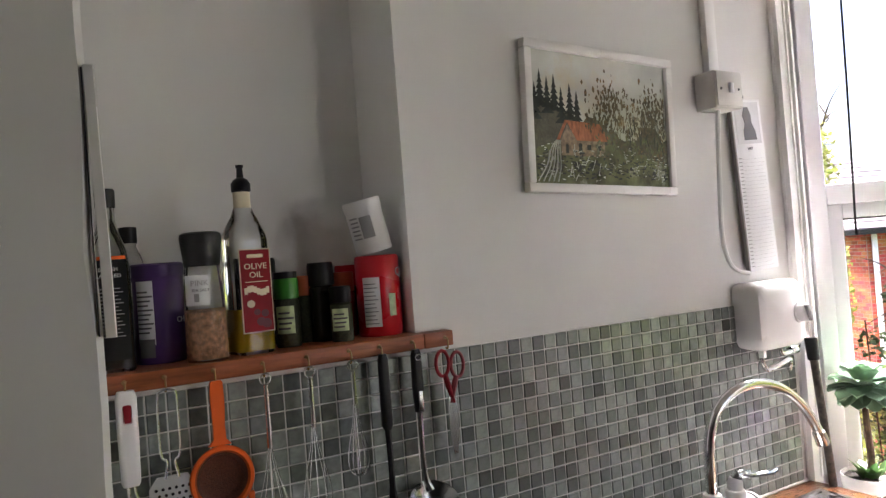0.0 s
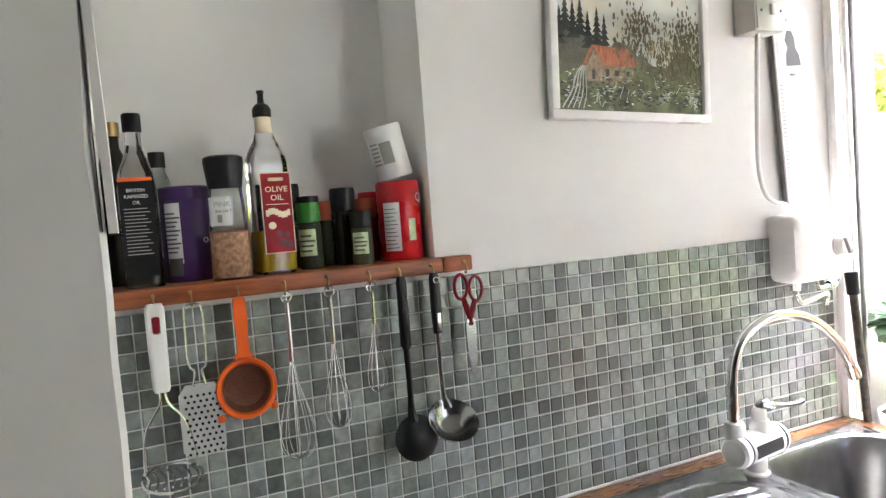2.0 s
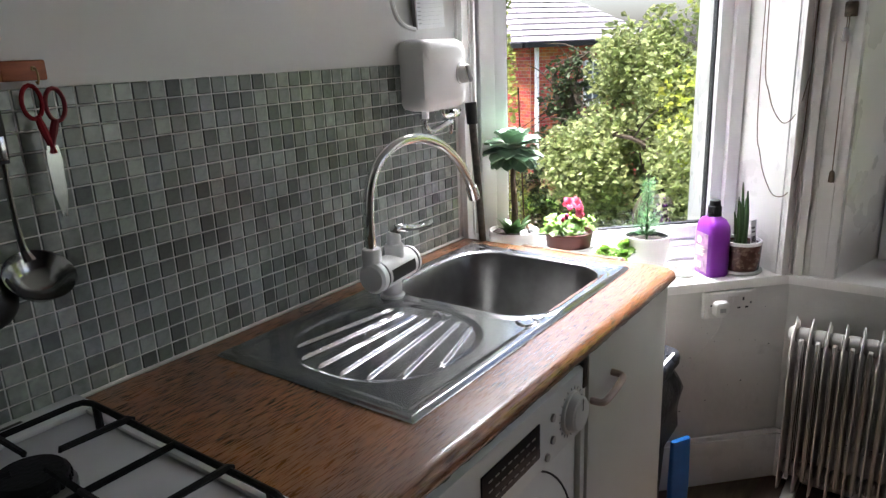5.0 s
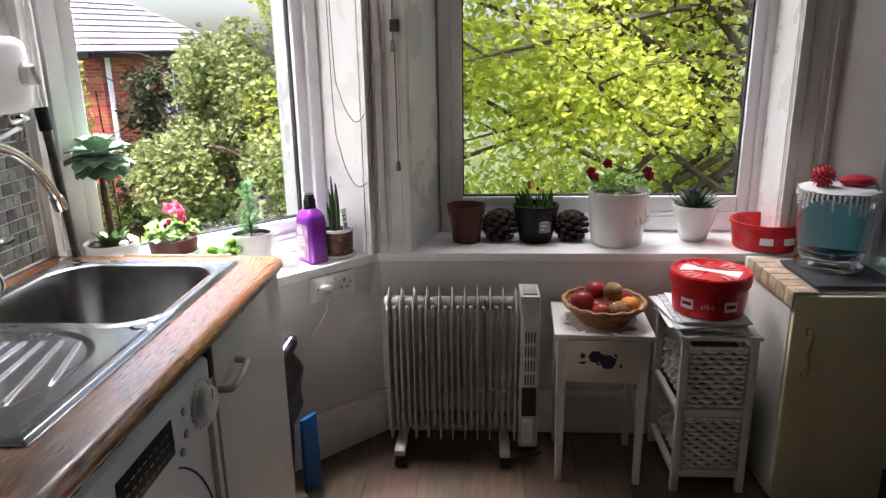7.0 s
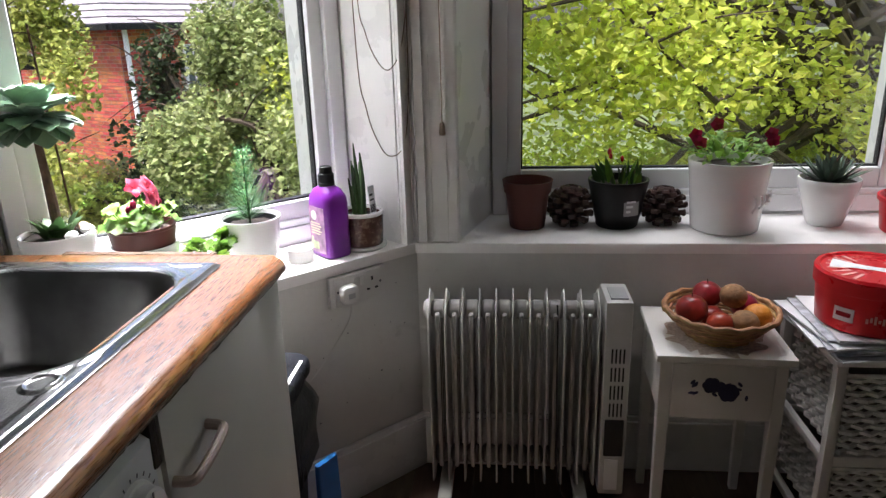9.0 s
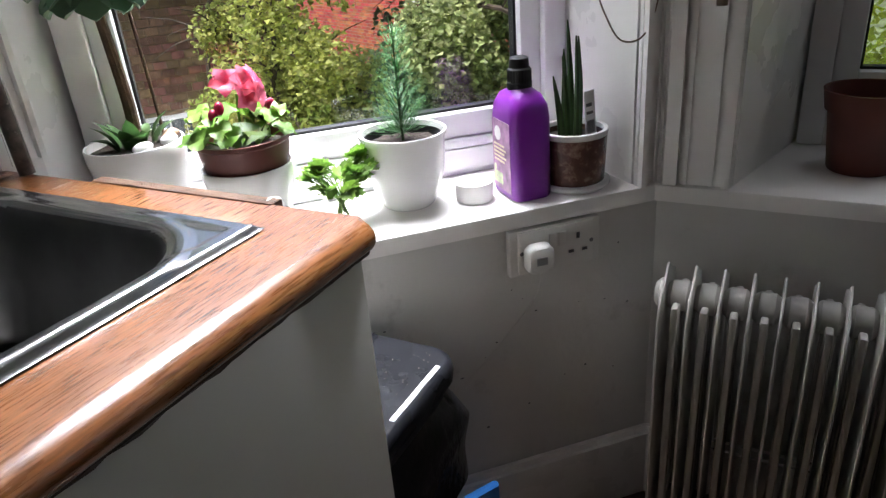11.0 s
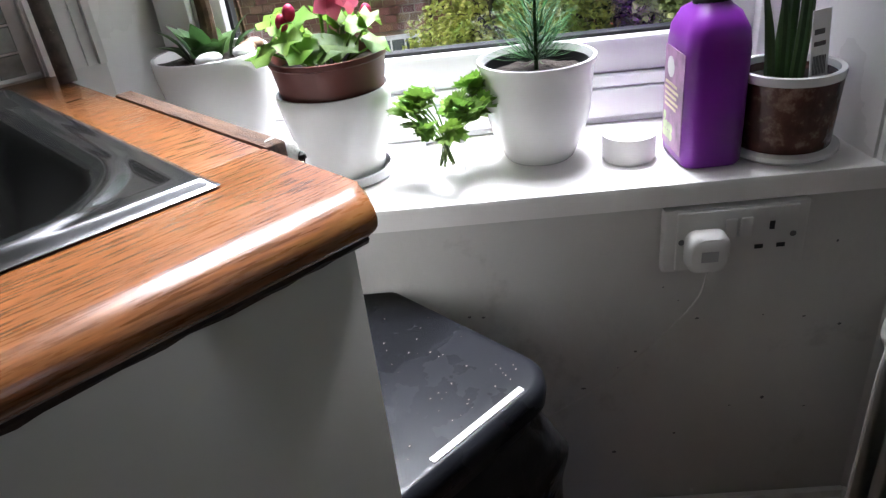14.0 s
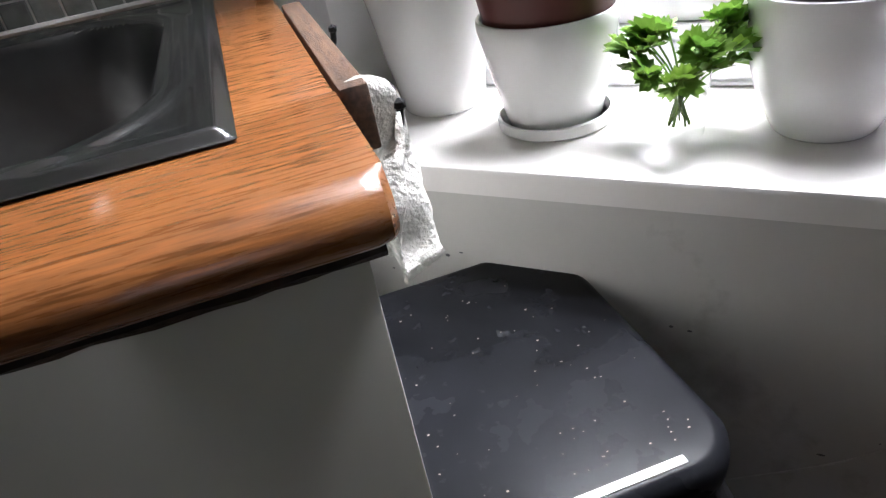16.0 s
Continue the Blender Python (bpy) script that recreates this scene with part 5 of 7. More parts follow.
# red canister with a leaning white tub on it
o = bottle("red_canister", "red plastic canister with a white panel", "canister", (1.517, 2.250), 0)
o.scale = (1.1, 1.1, .94)
part("can", lathe(B(), [(0, 0), (.037, 0), (.039, .004), (.039, .160), (.037, .164), (.034, .165), (0, .165)], seg=36), "red", o)
l = part("panel", bend_band(B(), .039, 205, 250, .020, .120), "paper", o, "white nutrition panel")
b = B()
for i in range(11):
    bend_band(b, .0397, 208, 243 - 4 * (i % 3), .026 + .008 * i, .0275 + .008 * i, 6)
part("small_print", b, "ink", l)
part("side_panel", bend_band(B(), .0394, 272, 292, .040, .085), "label_green", o, "small green and white panel")
text("lettering", "Q", .026, pose(.0255, -.0312, .128, 90, 0, 38), "paper", o)
o = thing("white_tablet_tub", (1.516, 2.250, ZS + .1545), "white plastic tub tilted on the red canister", "tub")
tl = pose(0, 0, .0085, 0, -13, 0)
part("tub", lathe(B(), [(0, 0), (.034, 0), (.0355, .003), (.0355, .085), (.034, .087)], seg=32, m=tl), "plastic_white", o)
part("lid", lathe(B(), [(.0365, .084), (.037, .088), (.037, .100), (.035, .103), (0, .103)], seg=32, m=tl), "plastic_white", o)
b = bend_band(B(), .0355, 225, 262, .03, .072, 8)
for i in range(6):
    bend_band(b, .0357, 190, 220, .03 + .008 * i, .033 + .008 * i, 5)
bmesh.ops.transform(b, matrix=tl, verts=b.verts[:])
part("printed_label", b, "plastic_grey", o)

# metal strip fixed to the chimney breast's corner
ms = thing("metal_strip", (.996, 1.688, 1.538), "thin bright metal edging strip coming loose from the wall corner", "metal strip")
b = B()
loft(b, [[(x + d, y, z) for x, y in ((0, 0), (.008, -.001), (.009, .001), (.009, .010), (.0075, .010), (.007, .003), (0, .003))] for z, d in ((0, .004), (.09, .003), (.17, .001), (.242, 0))])
part("angle", b, "gloss_white", ms, sharp=.5)
# thin black piece stands for the shadow behind the loose strip
part("gap", box(B(), -.0018, -.0005, .0005, .004, .002, .240), "gasket", ms, "black sliver for the shadow gap behind the strip")

# ---------- hanging utensils ----------
YU, ZU = 2.150, 1.412


def hung(name, label, cat, i, dx=0, dz=0, tilt=0):
    return thing(name, (0.972 + HOOKX[i] + dx, YU + .004, ZU + dz), label, cat, group="utensils hanging from the shelf")


def ring(bm, c, r, t, sx=1.0, seg=18):
    pts = [(c[0] + r * sx * math.cos(2 * math.pi * i / seg), c[1], c[2] + r * math.sin(2 * math.pi * i / seg)) for i in range(seg + 1)]
    return tube(bm, pts, t, 6, False)


# potato masher with a white handle
o = hung("potato_masher", "wire potato masher with a white plastic handle", "masher", 0)
b = B()
loft(b, [rrect(.024, .014, .006, .012), rrect(.030, .018, .008, .002), rrect(.030, .020, .008, -.05), rrect(.027, .018, .008, -.125), rrect(.022, .014, .006, -.130)])
part("handle", b, "plastic_white", o)
part("hole_insert", box(B(), -.006, .006, -.0105, -.008, -.036, -.008, .003), "crimson", o, "dark red insert")
b = tube(B(), smooth_line([(-.004, 0, -.128), (-.006, 0, -.15), (-.03, 0, -.19), (-.036, 0, -.235), (-.036, -.002, -.262)], 5), .0022, 6)
tube(b, smooth_line([(.004, 0, -.128), (.008, 0, -.15), (.030, 0, -.18), (.040, 0, -.225), (.042, -.002, -.262)], 5), .0022, 6)
part("wire_frame", b, "wire", o)
b = B()
ring(b, (0.003, -.0, 0), .045, .0025)
for i in range(7):
    x = -.036 + .012 * i
    tube(b, smooth_line([(x, 0, -.028), (x + .005, 0, 0), (x - .003, 0, .028)], 3), .002, 6)
bmesh.ops.transform(b, matrix=pose(0, -.02, -.264, -78, 0, 0), verts=b.verts[:])
part("mash_plate", b, "wire", o)

# flat grater
o = hung("flat_grater", "flat stainless steel grater on a wire handle", "grater", 1)
b = tube(B(), smooth_line([(-.010, 0, -.13), (-.006, 0, -.105), (-.014, 0, -.09), (-.014, 0, -.01), (-.008, 0, .004), (.008, 0, .004), (.014, 0, -.01), (.014, 0, -.09), (.006, 0, -.105), (.010, 0, -.13)], 5), .0021, 6)
part("wire_handle", b, "wire", o)
b = B()
hol = []
for j in range(11):
    for i in range(6):
        hol.append((-.024 + .0096 * i + (.004 if j % 2 else 0), -.145 - .0095 * j))
prof = [(-.034, -.235), (-.034, -.142), (-.022, -.126), (.022, -.126), (.034, -.142), (.034, -.235), (.026, -.243), (-.026, -.243)]
f = [b.verts.new((x, -.001, z)) for x, z in prof]
g = [b.verts.new((x, .001, z)) for x, z in prof]
b.faces.new(f)
b.faces.new(g[::-1])
for i in range(8):
    b.faces.new((f[i], g[i], g[(i + 1) % 8], f[(i + 1) % 8]))
bmesh.ops.recalc_face_normals(b, faces=b.faces[:])
gp = part("grating_plate", b, "tin", o, smooth=False)
b = B()
for x, z in hol:
    lathe(b, [(.0025, 0), (.0023, .0016), (.0, .0018)], m=pose(x, -.001, z, 90, 0, 0), seg=8)
part("hole_grid", b, "black", gp, "rows of dark grating holes")

# orange sieve
o = hung("orange_sieve", "orange plastic sieve with a brown mesh", "sieve", 2)
o.scale = (.9, .9, .93)
b = B()
loft(b, [[(x * w, y, z) for x, y in ((-1, -.004), (1, -.004), (1, .004), (-1, .004))] for w, z in ((.008, .008), (.011, .004), (.012, -.03), (.010, -.07), (.011, -.092), (.02, -.102))])
part("handle", b, "orange", o)
b = lathe(B(), [(.042, -.016), (.046, -.018), (.052, -.004), (.056, .006), (.054, .010), (.048, .010), (.042, -.002), (.040, -.014)], m=pose(0, .002, -.158, 90, 0, 0), seg=40)
box(b, -.056, -.042, -.006, .006, -.212, -.198, .003)
box(b, .042, .054, -.006, .006, -.204, -.190, .003)
part("rim", b, "orange", o)
part("mesh_bowl", lathe(B(), [(.044, 0), (.036, -.018), (.02, -.026), (0, -.028)], m=pose(0, -.004, -.158, 90, 0, 0), seg=32), "mesh_brown", o, "fine brown mesh")

# three whisks
for i, (hl, wl, wr) in zip((3, 4, 5), ((.115, .17, .031), (.095, .15, .024), (.07, .125, .019))):
    o = hung("balloon_whisk", "stainless steel balloon whisk on a hook", "whisk", i)
    b = tube(B(), [(0, 0, -.012), (0, 0, -hl)], [.0042, .0048], 10)
    ring(b, (0, 0, -.002), .009, .0016)
    part("handle", b, "wire", o)
    for k in range(5):
        a = math.pi * k / 5
        pts = []
        for j in range(17):
            t = j / 16
            s = math.sin(math.pi * (t - .5))
            w = wr * math.cos(math.pi * (t - .5)) ** .7 * (.35 + .65 * math.sin(math.pi * min(t, 1 - t)) )
            w = wr * math.sin(math.pi * t) if t < 0 else w
            pts.append(t)
        half = [(0.003, 0), (wr * .35, .25), (wr * .8, .55), (wr, .78), (wr * .75, .94), (0, 1.0)]
        line = [(rr * math.cos(a), rr * math.sin(a), -hl - wl * d) for rr, d in half] + [(-rr * math.cos(a), -rr * math.sin(a), -hl - wl * d) for rr, d in half[-2::-1]]
        part("wire_loop", tube(B(), smooth_line(line, 4), .0009, 5), "wire", o)

# black spoon
o = hung("black_cooking_spoon", "black plastic cooking spoon with a round bowl", "spoon", 6)
b = B()
loft(b, [rrect(.014, .010, .004, .010), rrect(.019, .013, .005, .0), rrect(.020, .014, .006, -.06), rrect(.021, .015, .006, -.118), rrect(.013, .011, .004, -.126)])
part("handle", b, "black", o)
b = tube(B(), smooth_line([(0, 0, -.12), (.001, -.001, -.19), (.0, -.002, -.235), (.0, -.006, -.262)], 4), [.006] * 8 + [.007, .008, .009, .010, .012], 8)
lathe(b, [(0, .018), (.02, .014), (.036, .006), (.043, -.004), (.042, -.006), (.034, .002), (.02, .009), (0, .012)], m=pose(.004, -.012, -.292, 80, 0, 0), seg=28)
part("bowl", b, "black", o)

# ladle
o = hung("steel_ladle", "stainless steel ladle with a black handle", "ladle", 7)
b = B()
loft(b, [rrect(.014, .010, .004, .010), rrect(.020, .014, .006, .0), rrect(.021, .016, .006, -.06), rrect(.017, .014, .005, -.105)])
part("handle", b, "black", o)
b = B()
ring(b, (0, -.0088, -.004), .0055, .0013, 1, 14)
box(b, -.005, .005, -.0095, -.006, -.10, -.066, .001)
part("ferrule", b, "wire", o)
b = tube(B(), smooth_line([(0, 0, -.10), (0, .001, -.17), (.002, 0, -.225), (.006, -.006, -.25)], 4), [.005, .005, .0045, .0045, .0045, .0045, .0045, .005, .005, .006, .007, .008, .009], 8)
part("shaft", b, "steel", o)
b = lathe(B(), [(0, .034), (.021, .030), (.037, .018), (.048, .0), (.0495, -.002), (.0468, .0), (.036, .016), (.020, .027), (0, .030)], m=pose(.008, -.022, -.270, 218, 0, 0), seg=32)
part("bowl", b, "steel", o)

# scissors
o = hung("kitchen_scissors", "kitchen scissors with dark red handles", "scissors", 8)
for sx, dz in ((-1, 0), (1, -.006)):
    b = B()
    pts = [(sx * .016 + .014 * math.cos(2 * math.pi * k / 16), 0, -.024 + dz + .024 * math.sin(2 * math.pi * k / 16)) for k in range(17)]
    tube(b, pts, .0034, 8, False)
    tube(b, smooth_line([(sx * .012, 0, -.046 + dz), (sx * .006, 0, -.07), (-sx * .003, 0, -.10)], 4), [.005, .0055, .006, .006, .006, .005, .005, .004, .004], 8)
    part("grip", b, "crimson" if sx < 0 else "red_dull", o)
    b = B()
    loft(b, [[(x * 1.0 - sx * .003, y, z) for x, y in ((-w, -.001 - .001 * sx), (w, -.001 - .001 * sx), (w, .001 - .001 * sx), (-w, .001 - .001 * sx))] for w, z in ((.006, -.088), (.0085, -.11), (.007, -.16), (.0012, -.197))])
    part("blade", b, "steel", o, smooth=False)

# ---------- things on the white wall ----------
# framed landscape
pf = thing("framed_painting", (1.850, 2.198, 1.712), "white framed painting of a red-roofed cottage in woods", "picture")
pf.scale, pf.rotation_euler.y = (.974, 1, .98), radians(2.2)
PW, PH = .458, .338
b = B()
for q in ((0, PW, 0, .020), (0, PW, PH - .020, PH), (0, .020, .020, PH - .020), (PW - .020, PW, .020, PH - .020)):
    box(b, q[0], q[1], -.022, 0, q[2], q[3], .003)
part("frame", b, "gloss_white", pf, sharp=.5)
part("canvas", box(B(), .018, PW - .018, -.012, -.002, .018, PH - .018), "paint_sky", pf, "painted pale sky", smooth=False)


def flat(pts, d):
    bm = B()
    bm.faces.new([bm.verts.new((x, -.0122 - d, z)) for x, z in pts])
    return bm


def ragged(x0, x1, z0, top, seed, amp, n=26):
    rr = random.Random(seed)
    return [(x0, z0)] + [(x0 + (x1 - x0) * i / n, top(i / n) + amp * rr.uniform(-1, 1)) for i in range(n + 1)] + [(x1, z0)]


part("painted_woodland", flat(ragged(.02, .438, .05, lambda t: .165 + .03 * math.sin(5 * t + 1) + .02 * math.sin(17 * t), 4, .014), .0003), "paint_wood", pf, smooth=False)
rr = random.Random(8)
for x, h in ((.045, .27), (.065, .255), (.085, .262), (.105, .235), (.13, .245), (.15, .23), (.03, .24)):
    b = B()
    for k in range(6):
        z = h - .013 * k
        w = .004 + .0032 * k
        vv = [b.verts.new(p) for p in ((x - w, -.0128, z - .014), (x + w, -.0128, z - .012), (x, -.0128, z + .006))]
        b.faces.new(vv)
    part("painted_fir", b, "paint_fir", pf, smooth=False)
b = B()
for k in range(640):
    t = k % 3
    cx, cz = (rr.gauss(.25, .030), rr.gauss(.215, .026)) if t == 0 else (rr.gauss(.385, .026), rr.gauss(.20, .030)) if t == 1 else (rr.uniform(.17, .43), rr.gauss(.165, .018))
    s = rr.uniform(.0018, .006)
    cx, cz = min(.43, max(.03, cx)), min(.29, cz)
    b.faces.new([b.verts.new((cx + s * rr.uniform(.3, .8) * math.cos(a * .785), -.0126 - .000004 * k, cz + s * rr.uniform(.6, 1.7) * math.sin(a * .785))) for a in range(8)])
part("painted_foliage", b, "paint_autumn", pf, smooth=False)
part("painted_meadow", flat(ragged(.02, .438, .02, lambda t: .095 + .02 * math.sin(4 * t), 14, .010), .0012), "paint_meadow", pf, smooth=False)
part("painted_cottage", flat([(.10, .085), (.23, .085), (.23, .135), (.135, .135), (.118, .155), (.098, .118)], .0014), "paint_wall", pf, smooth=False)
part("painted_roof", flat([(.112, .165), (.215, .162), (.25, .122), (.145, .120), (.118, .160), (.088, .108), (.082, .112)], .0016), "paint_roof", pf, smooth=False)
for x, z, w, h in ((.112, .09, .008, .02), (.15, .088, .010, .026), (.175, .10, .012, .012), (.205, .10, .012, .012)):
    b = B()
    b.faces.new([b.verts.new(p) for p in ((x, -.0140, z), (x + w, -.0140, z), (x + w, -.0140, z + h), (x, -.0140, z + h))])
    part("painted_window", b, "paint_fir", pf, smooth=False)
def strokes(bm, n, seed, xs, zs, w, h, lean, d):
    """Short upright or slanting dabs of paint inside a band of the canvas."""
    q = random.Random(seed)
    for k in range(n):
        x, z = q.uniform(*xs), q.triangular(*zs)
        a, c, e = q.uniform(.4, 1) * w, q.uniform(.4, 1) * h, q.uniform(-1, 1) * lean
        x, z = min(.436 - a - abs(e), max(.022 + abs(e), x)), min(.312 - c, max(.021, z))
        bm.faces.new([bm.verts.new((px, -.0122 - d - .0000008 * k, pz)) for px, pz in ((x, z), (x + a, z + .1 * c), (x + a * .8 + e, z + c), (x + e, z + .85 * c))])
    return bm


for nm, mt_, n_, sd, xs, zs, w_, h_, le, d_ in (
        ("dark_stroke", "paint_fir", 260, 1, (.02, .43), (.03, .10, .05), .012, .006, .006, .0018),
        ("olive_stroke", "paint_autumn", 240, 2, (.23, .43), (.06, .25, .12), .006, .016, .006, .0020),
        ("green_stroke", "paint_meadow", 260, 3, (.20, .43), (.03, .15, .08), .006, .012, .008, .0022),
        ("pale_stroke", "paint_light", 130, 4, (.03, .43), (.022, .12, .05), .008, .003, .010, .0024),
        ("trunk_stroke", "paint_fir", 34, 5, (.30, .43), (.08, .19, .12), .003, .05, .008, .0023),
        ("sky_stroke", "paint_sky", 70, 6, (.03, .43), (.20, .30, .27), .05, .005, .012, .0002)):
    tagged(part(nm, strokes(B(), n_, sd, xs, zs, w_, h_, le, d_), mt_, pf, smooth=False), kind="stuff")
b = B()
for k in range(5):
    ln_ = smooth_line([(.03 + .014 * k, -.0142, .025), (.055 + .010 * k, -.0142, .06), (.07 + .006 * k, -.0142, .10), (.085 + .003 * k, -.0142, .118)], 4)
    tube(b, ln_, .0016, 4)
for k in range(22):
    x, z = rr.uniform(.03, .42), rr.uniform(.025, .09)
    tube(b, [(x, -.0138, z), (x + rr.uniform(-.015, .015), -.0138, z + rr.uniform(.004, .03))], .0009, 4)
part("painted_path", b, "paint_light", pf, smooth=False)

# isolator switch, conduit and cable
sw = thing("isolator_switch", (2.412, 2.199, 1.906), "grey metal-clad isolator switch box on the wall", "switch")
sw.scale.x = .78
part("box", box(B(), 0, .128, -.062, 0, 0, .094, .004), "switch_grey", sw)
part("front_plate", box(B(), .004, .124, -.066, -.062, .004, .090, .002), "switch_grey", sw)
part("rocker", box(B(), .056, .074, -.074, -.066, .036, .062, .003), "plastic_white", sw)
for x in (.022, .106):
    part("screw", lathe(B(), [(.004, 0), (.003, .002), (0, .0024)], m=pose(x, -.066, .047, 90, 0, 0), seg=10), "ink", sw)
solid("cable_trunking", box(B(), 0, .038, -.020, 0, 0, .612, .003), "plastic_white", "white plastic cable trunking up to the ceiling", "trunking", loc=(2.450, 2.199, 2.003))
ca = tube(B(), smooth_line([(2.452, 2.165, 1.908), (2.450, 2.17, 1.83), (2.446, 2.175, 1.69), (2.446, 2.178, 1.59), (2.458, 2.175, 1.525), (2.484, 2.17, 1.497), (2.52, 2.165, 1.488)], 6), .0058, 8)
solid("heater_cable", ca, "plastic_white", "white flex looping from the switch to the heater", "cable")

# slim calendar
cal = thing("wall_calendar", (2.536, 2.192, 1.488), "slim white wall calendar hanging over the water heater", "calendar")
sk_ = Matrix.Shear("XZ", 4, (-.075, 0)) if False else pose(0, 0, 0, 0, 4.0, 0)
b = box(B(), 0, .122, -.010, 0, 0, .452, .001, m=pose(.012, 0, 0, 0, -3.5, 0))
part("page", b, "paper", cal, sharp=.5)
b = box(B(), -.002, .003, -.0113, .0, 0, .452, m=pose(.012, 0, 0, 0, -3.5, 0))
part("page_edge", b, "edge_grey", cal, "grey edge of the stacked pages")
part("photo", box(B(), .014, .112, -.0108, -.0102, .335, .445, m=pose(.012, 0, 0, 0, -3.5, 0)), "photo_grey", cal, "pale photograph panel")
b = B()
loft(b, [[(x * w + .064 + dx, y, z) for x, y in ((-1, -.0114), (1, -.0114), (1, -.011), (-1, -.011))] for w, z, dx in ((.026, .345, .004), (.024, .37, .002), (.014, .39, 0), (.018, .41, -.004), (.008, .432, -.004))])
bmesh.ops.transform(b, matrix=pose(.012, 0, 0, 0, -3.5, 0), verts=b.verts[:])
part("dark_shape", b, "ink", cal)
text("lettering", "MAY", .010, pose(.012, 0, 0, 0, -3.5, 0) @ pose(.062, -.0106, .322, 90, 0, 0), "ink", cal)
b = B()
for i in range(30):
    box(b, .010, .022, -.0106, -.0102, .012 + .0098 * i, .0145 + .0098 * i, m=pose(.012, 0, 0, 0, -3.5, 0))
    box(b, .024, .112, -.0106, -.0102, .0105 + .0098 * i, .0109 + .0098 * i, m=pose(.012, 0, 0, 0, -3.5, 0))
part("day_rows", b, "plastic_grey", cal)
part("clip", lathe(B(), [(.006, 0), (.005, .004), (0, .005)], m=pose(.035, -.008, .462, 90, 0, 0), seg=10), "chrome", cal)

# instant water heater with pipes
wh = thing("water_heater", (2.482, 2.199, 1.288), "white wall-mounted instant water heater with a dial", "water heater")
b = B()
loft(b, [[(x + .116, y, z + .094) for x, z, _ in rrect(w, h, rr_, 0)] for w, h, rr_, y in ((.215, .170, .02, 0.0), (.225, .176, .022, -.012), (.236, .182, .03, -.030), (.236, .182, .034, -.066), (.224, .170, .034, -.080), (.18, .13, .03, -.085))])
wh.scale = (.80, 1, .95)
part("casing", b, "plastic_white", wh, sharp=.9)
b = lathe(B(), [(.030, 0), (.030, .004), (.026, .005), (.025, .020), (.022, .023), (0, .023)], m=pose(.196, -.084, .094, 90, 0, 0), seg=28)
dl = part("dial", b, "plastic_white", wh)
part("grip", box(B(), -.006, .006, -.024, .024, .0, .010, .002, m=pose(.196, -.105, .094, 90, 0, 0) @ pose(0, 0, 0, 0, 0, 28)), "plastic_grey", dl)
b = B()
for i in range(2):
    box(b, .165, .165 + .026 + .02 * i, -.0845, -.0838, .140 - .007 * i, .143 - .007 * i)
part("printed_mark", b, "plastic_grey", wh)
b = tube(B(), smooth_line([(.055, -.045, .004), (.056, -.045, -.030), (.075, -.046, -.052), (.11, -.047, -.050), (.17, -.048, -.040), (.197, -.046, -.040), (.206, -.040, -.052), (.208, -.035, -.07)], 5), .0085, 12)
part("outlet_pipe", b, "chrome", wh)
part("pipe_nut", lathe(B(), [(.013, 0), (.013, .02), (.009, .022)], (.055, -.045, -.018), 6), "chrome", wh)
b = tube(B(), smooth_line([(.150, -.045, .004), (.155, -.045, -.014), (.18, -.044, -.022), (.25, -.036, -.016), (.30, -.02, -.012)], 5), .0075, 12)
part("inlet_pipe", b, "chrome", wh)
part("valve", lathe(B(), [(.011, -.018), (.013, -.012), (.013, .012), (.011, .018)], m=pose(.235, -.038, -.017, 0, 90, 0), seg=14), "chrome", wh)

# walking stick leaning in the corner
st = thing("walking_stick", (2.744, 2.128, .9), "mottled brown stick with a black rubber end", "stick")
part("shaft", tube(B(), smooth_line([(0, 0, 0), (.002, .014, .18), (.002, .030, .385)], 5), .0105, 12), "stick", st)
part("rubber_end", tube(B(), [(.002, .0265, .335), (.002, .0305, .394)], [.0155, .0165], 14), "black", st)
# ---------- plants and things on the sill ----------
ZW = 0.72
GP = "pots on the window sill"


def pot_mesh(r0, r1, h, wall=.004, foot=True, rim=.0):
    return lathe(B(), [(0, 0), (r0 * .94, 0), (r0, .004), (r0 + (r1 - r0) * .45, h * .4), (r0 + (r1 - r0) * .8, h * .72), (r1 + rim * .2, h * .9), (r1 + rim, h * .985), (r1 + rim - .001, h), (r1 - wall, h), (r1 - wall * 1.4, h * .9), (r0 * .9, h * .62)], seg=40)


def potted(name, label, x, y, r0, r1, h, potm, rim=.0, soil=.86, cat="potted plant", rz=0, z=ZW):
    o = thing(name, (x, y, z), label, cat, group=GP, rz=rz)
    part("pot", pot_mesh(r0, r1, h, rim=rim), potm, o, sharp=.9)
    s = lathe(B(), [(0, h * soil + .004), (r1 * .5, h * soil + .002), (r1 * .93, h * soil)], seg=28)
    for v in s.verts:
        v.co.z += .004 * noise.noise(v.co * 90)
    part("soil", s, "soil", o)
    return o


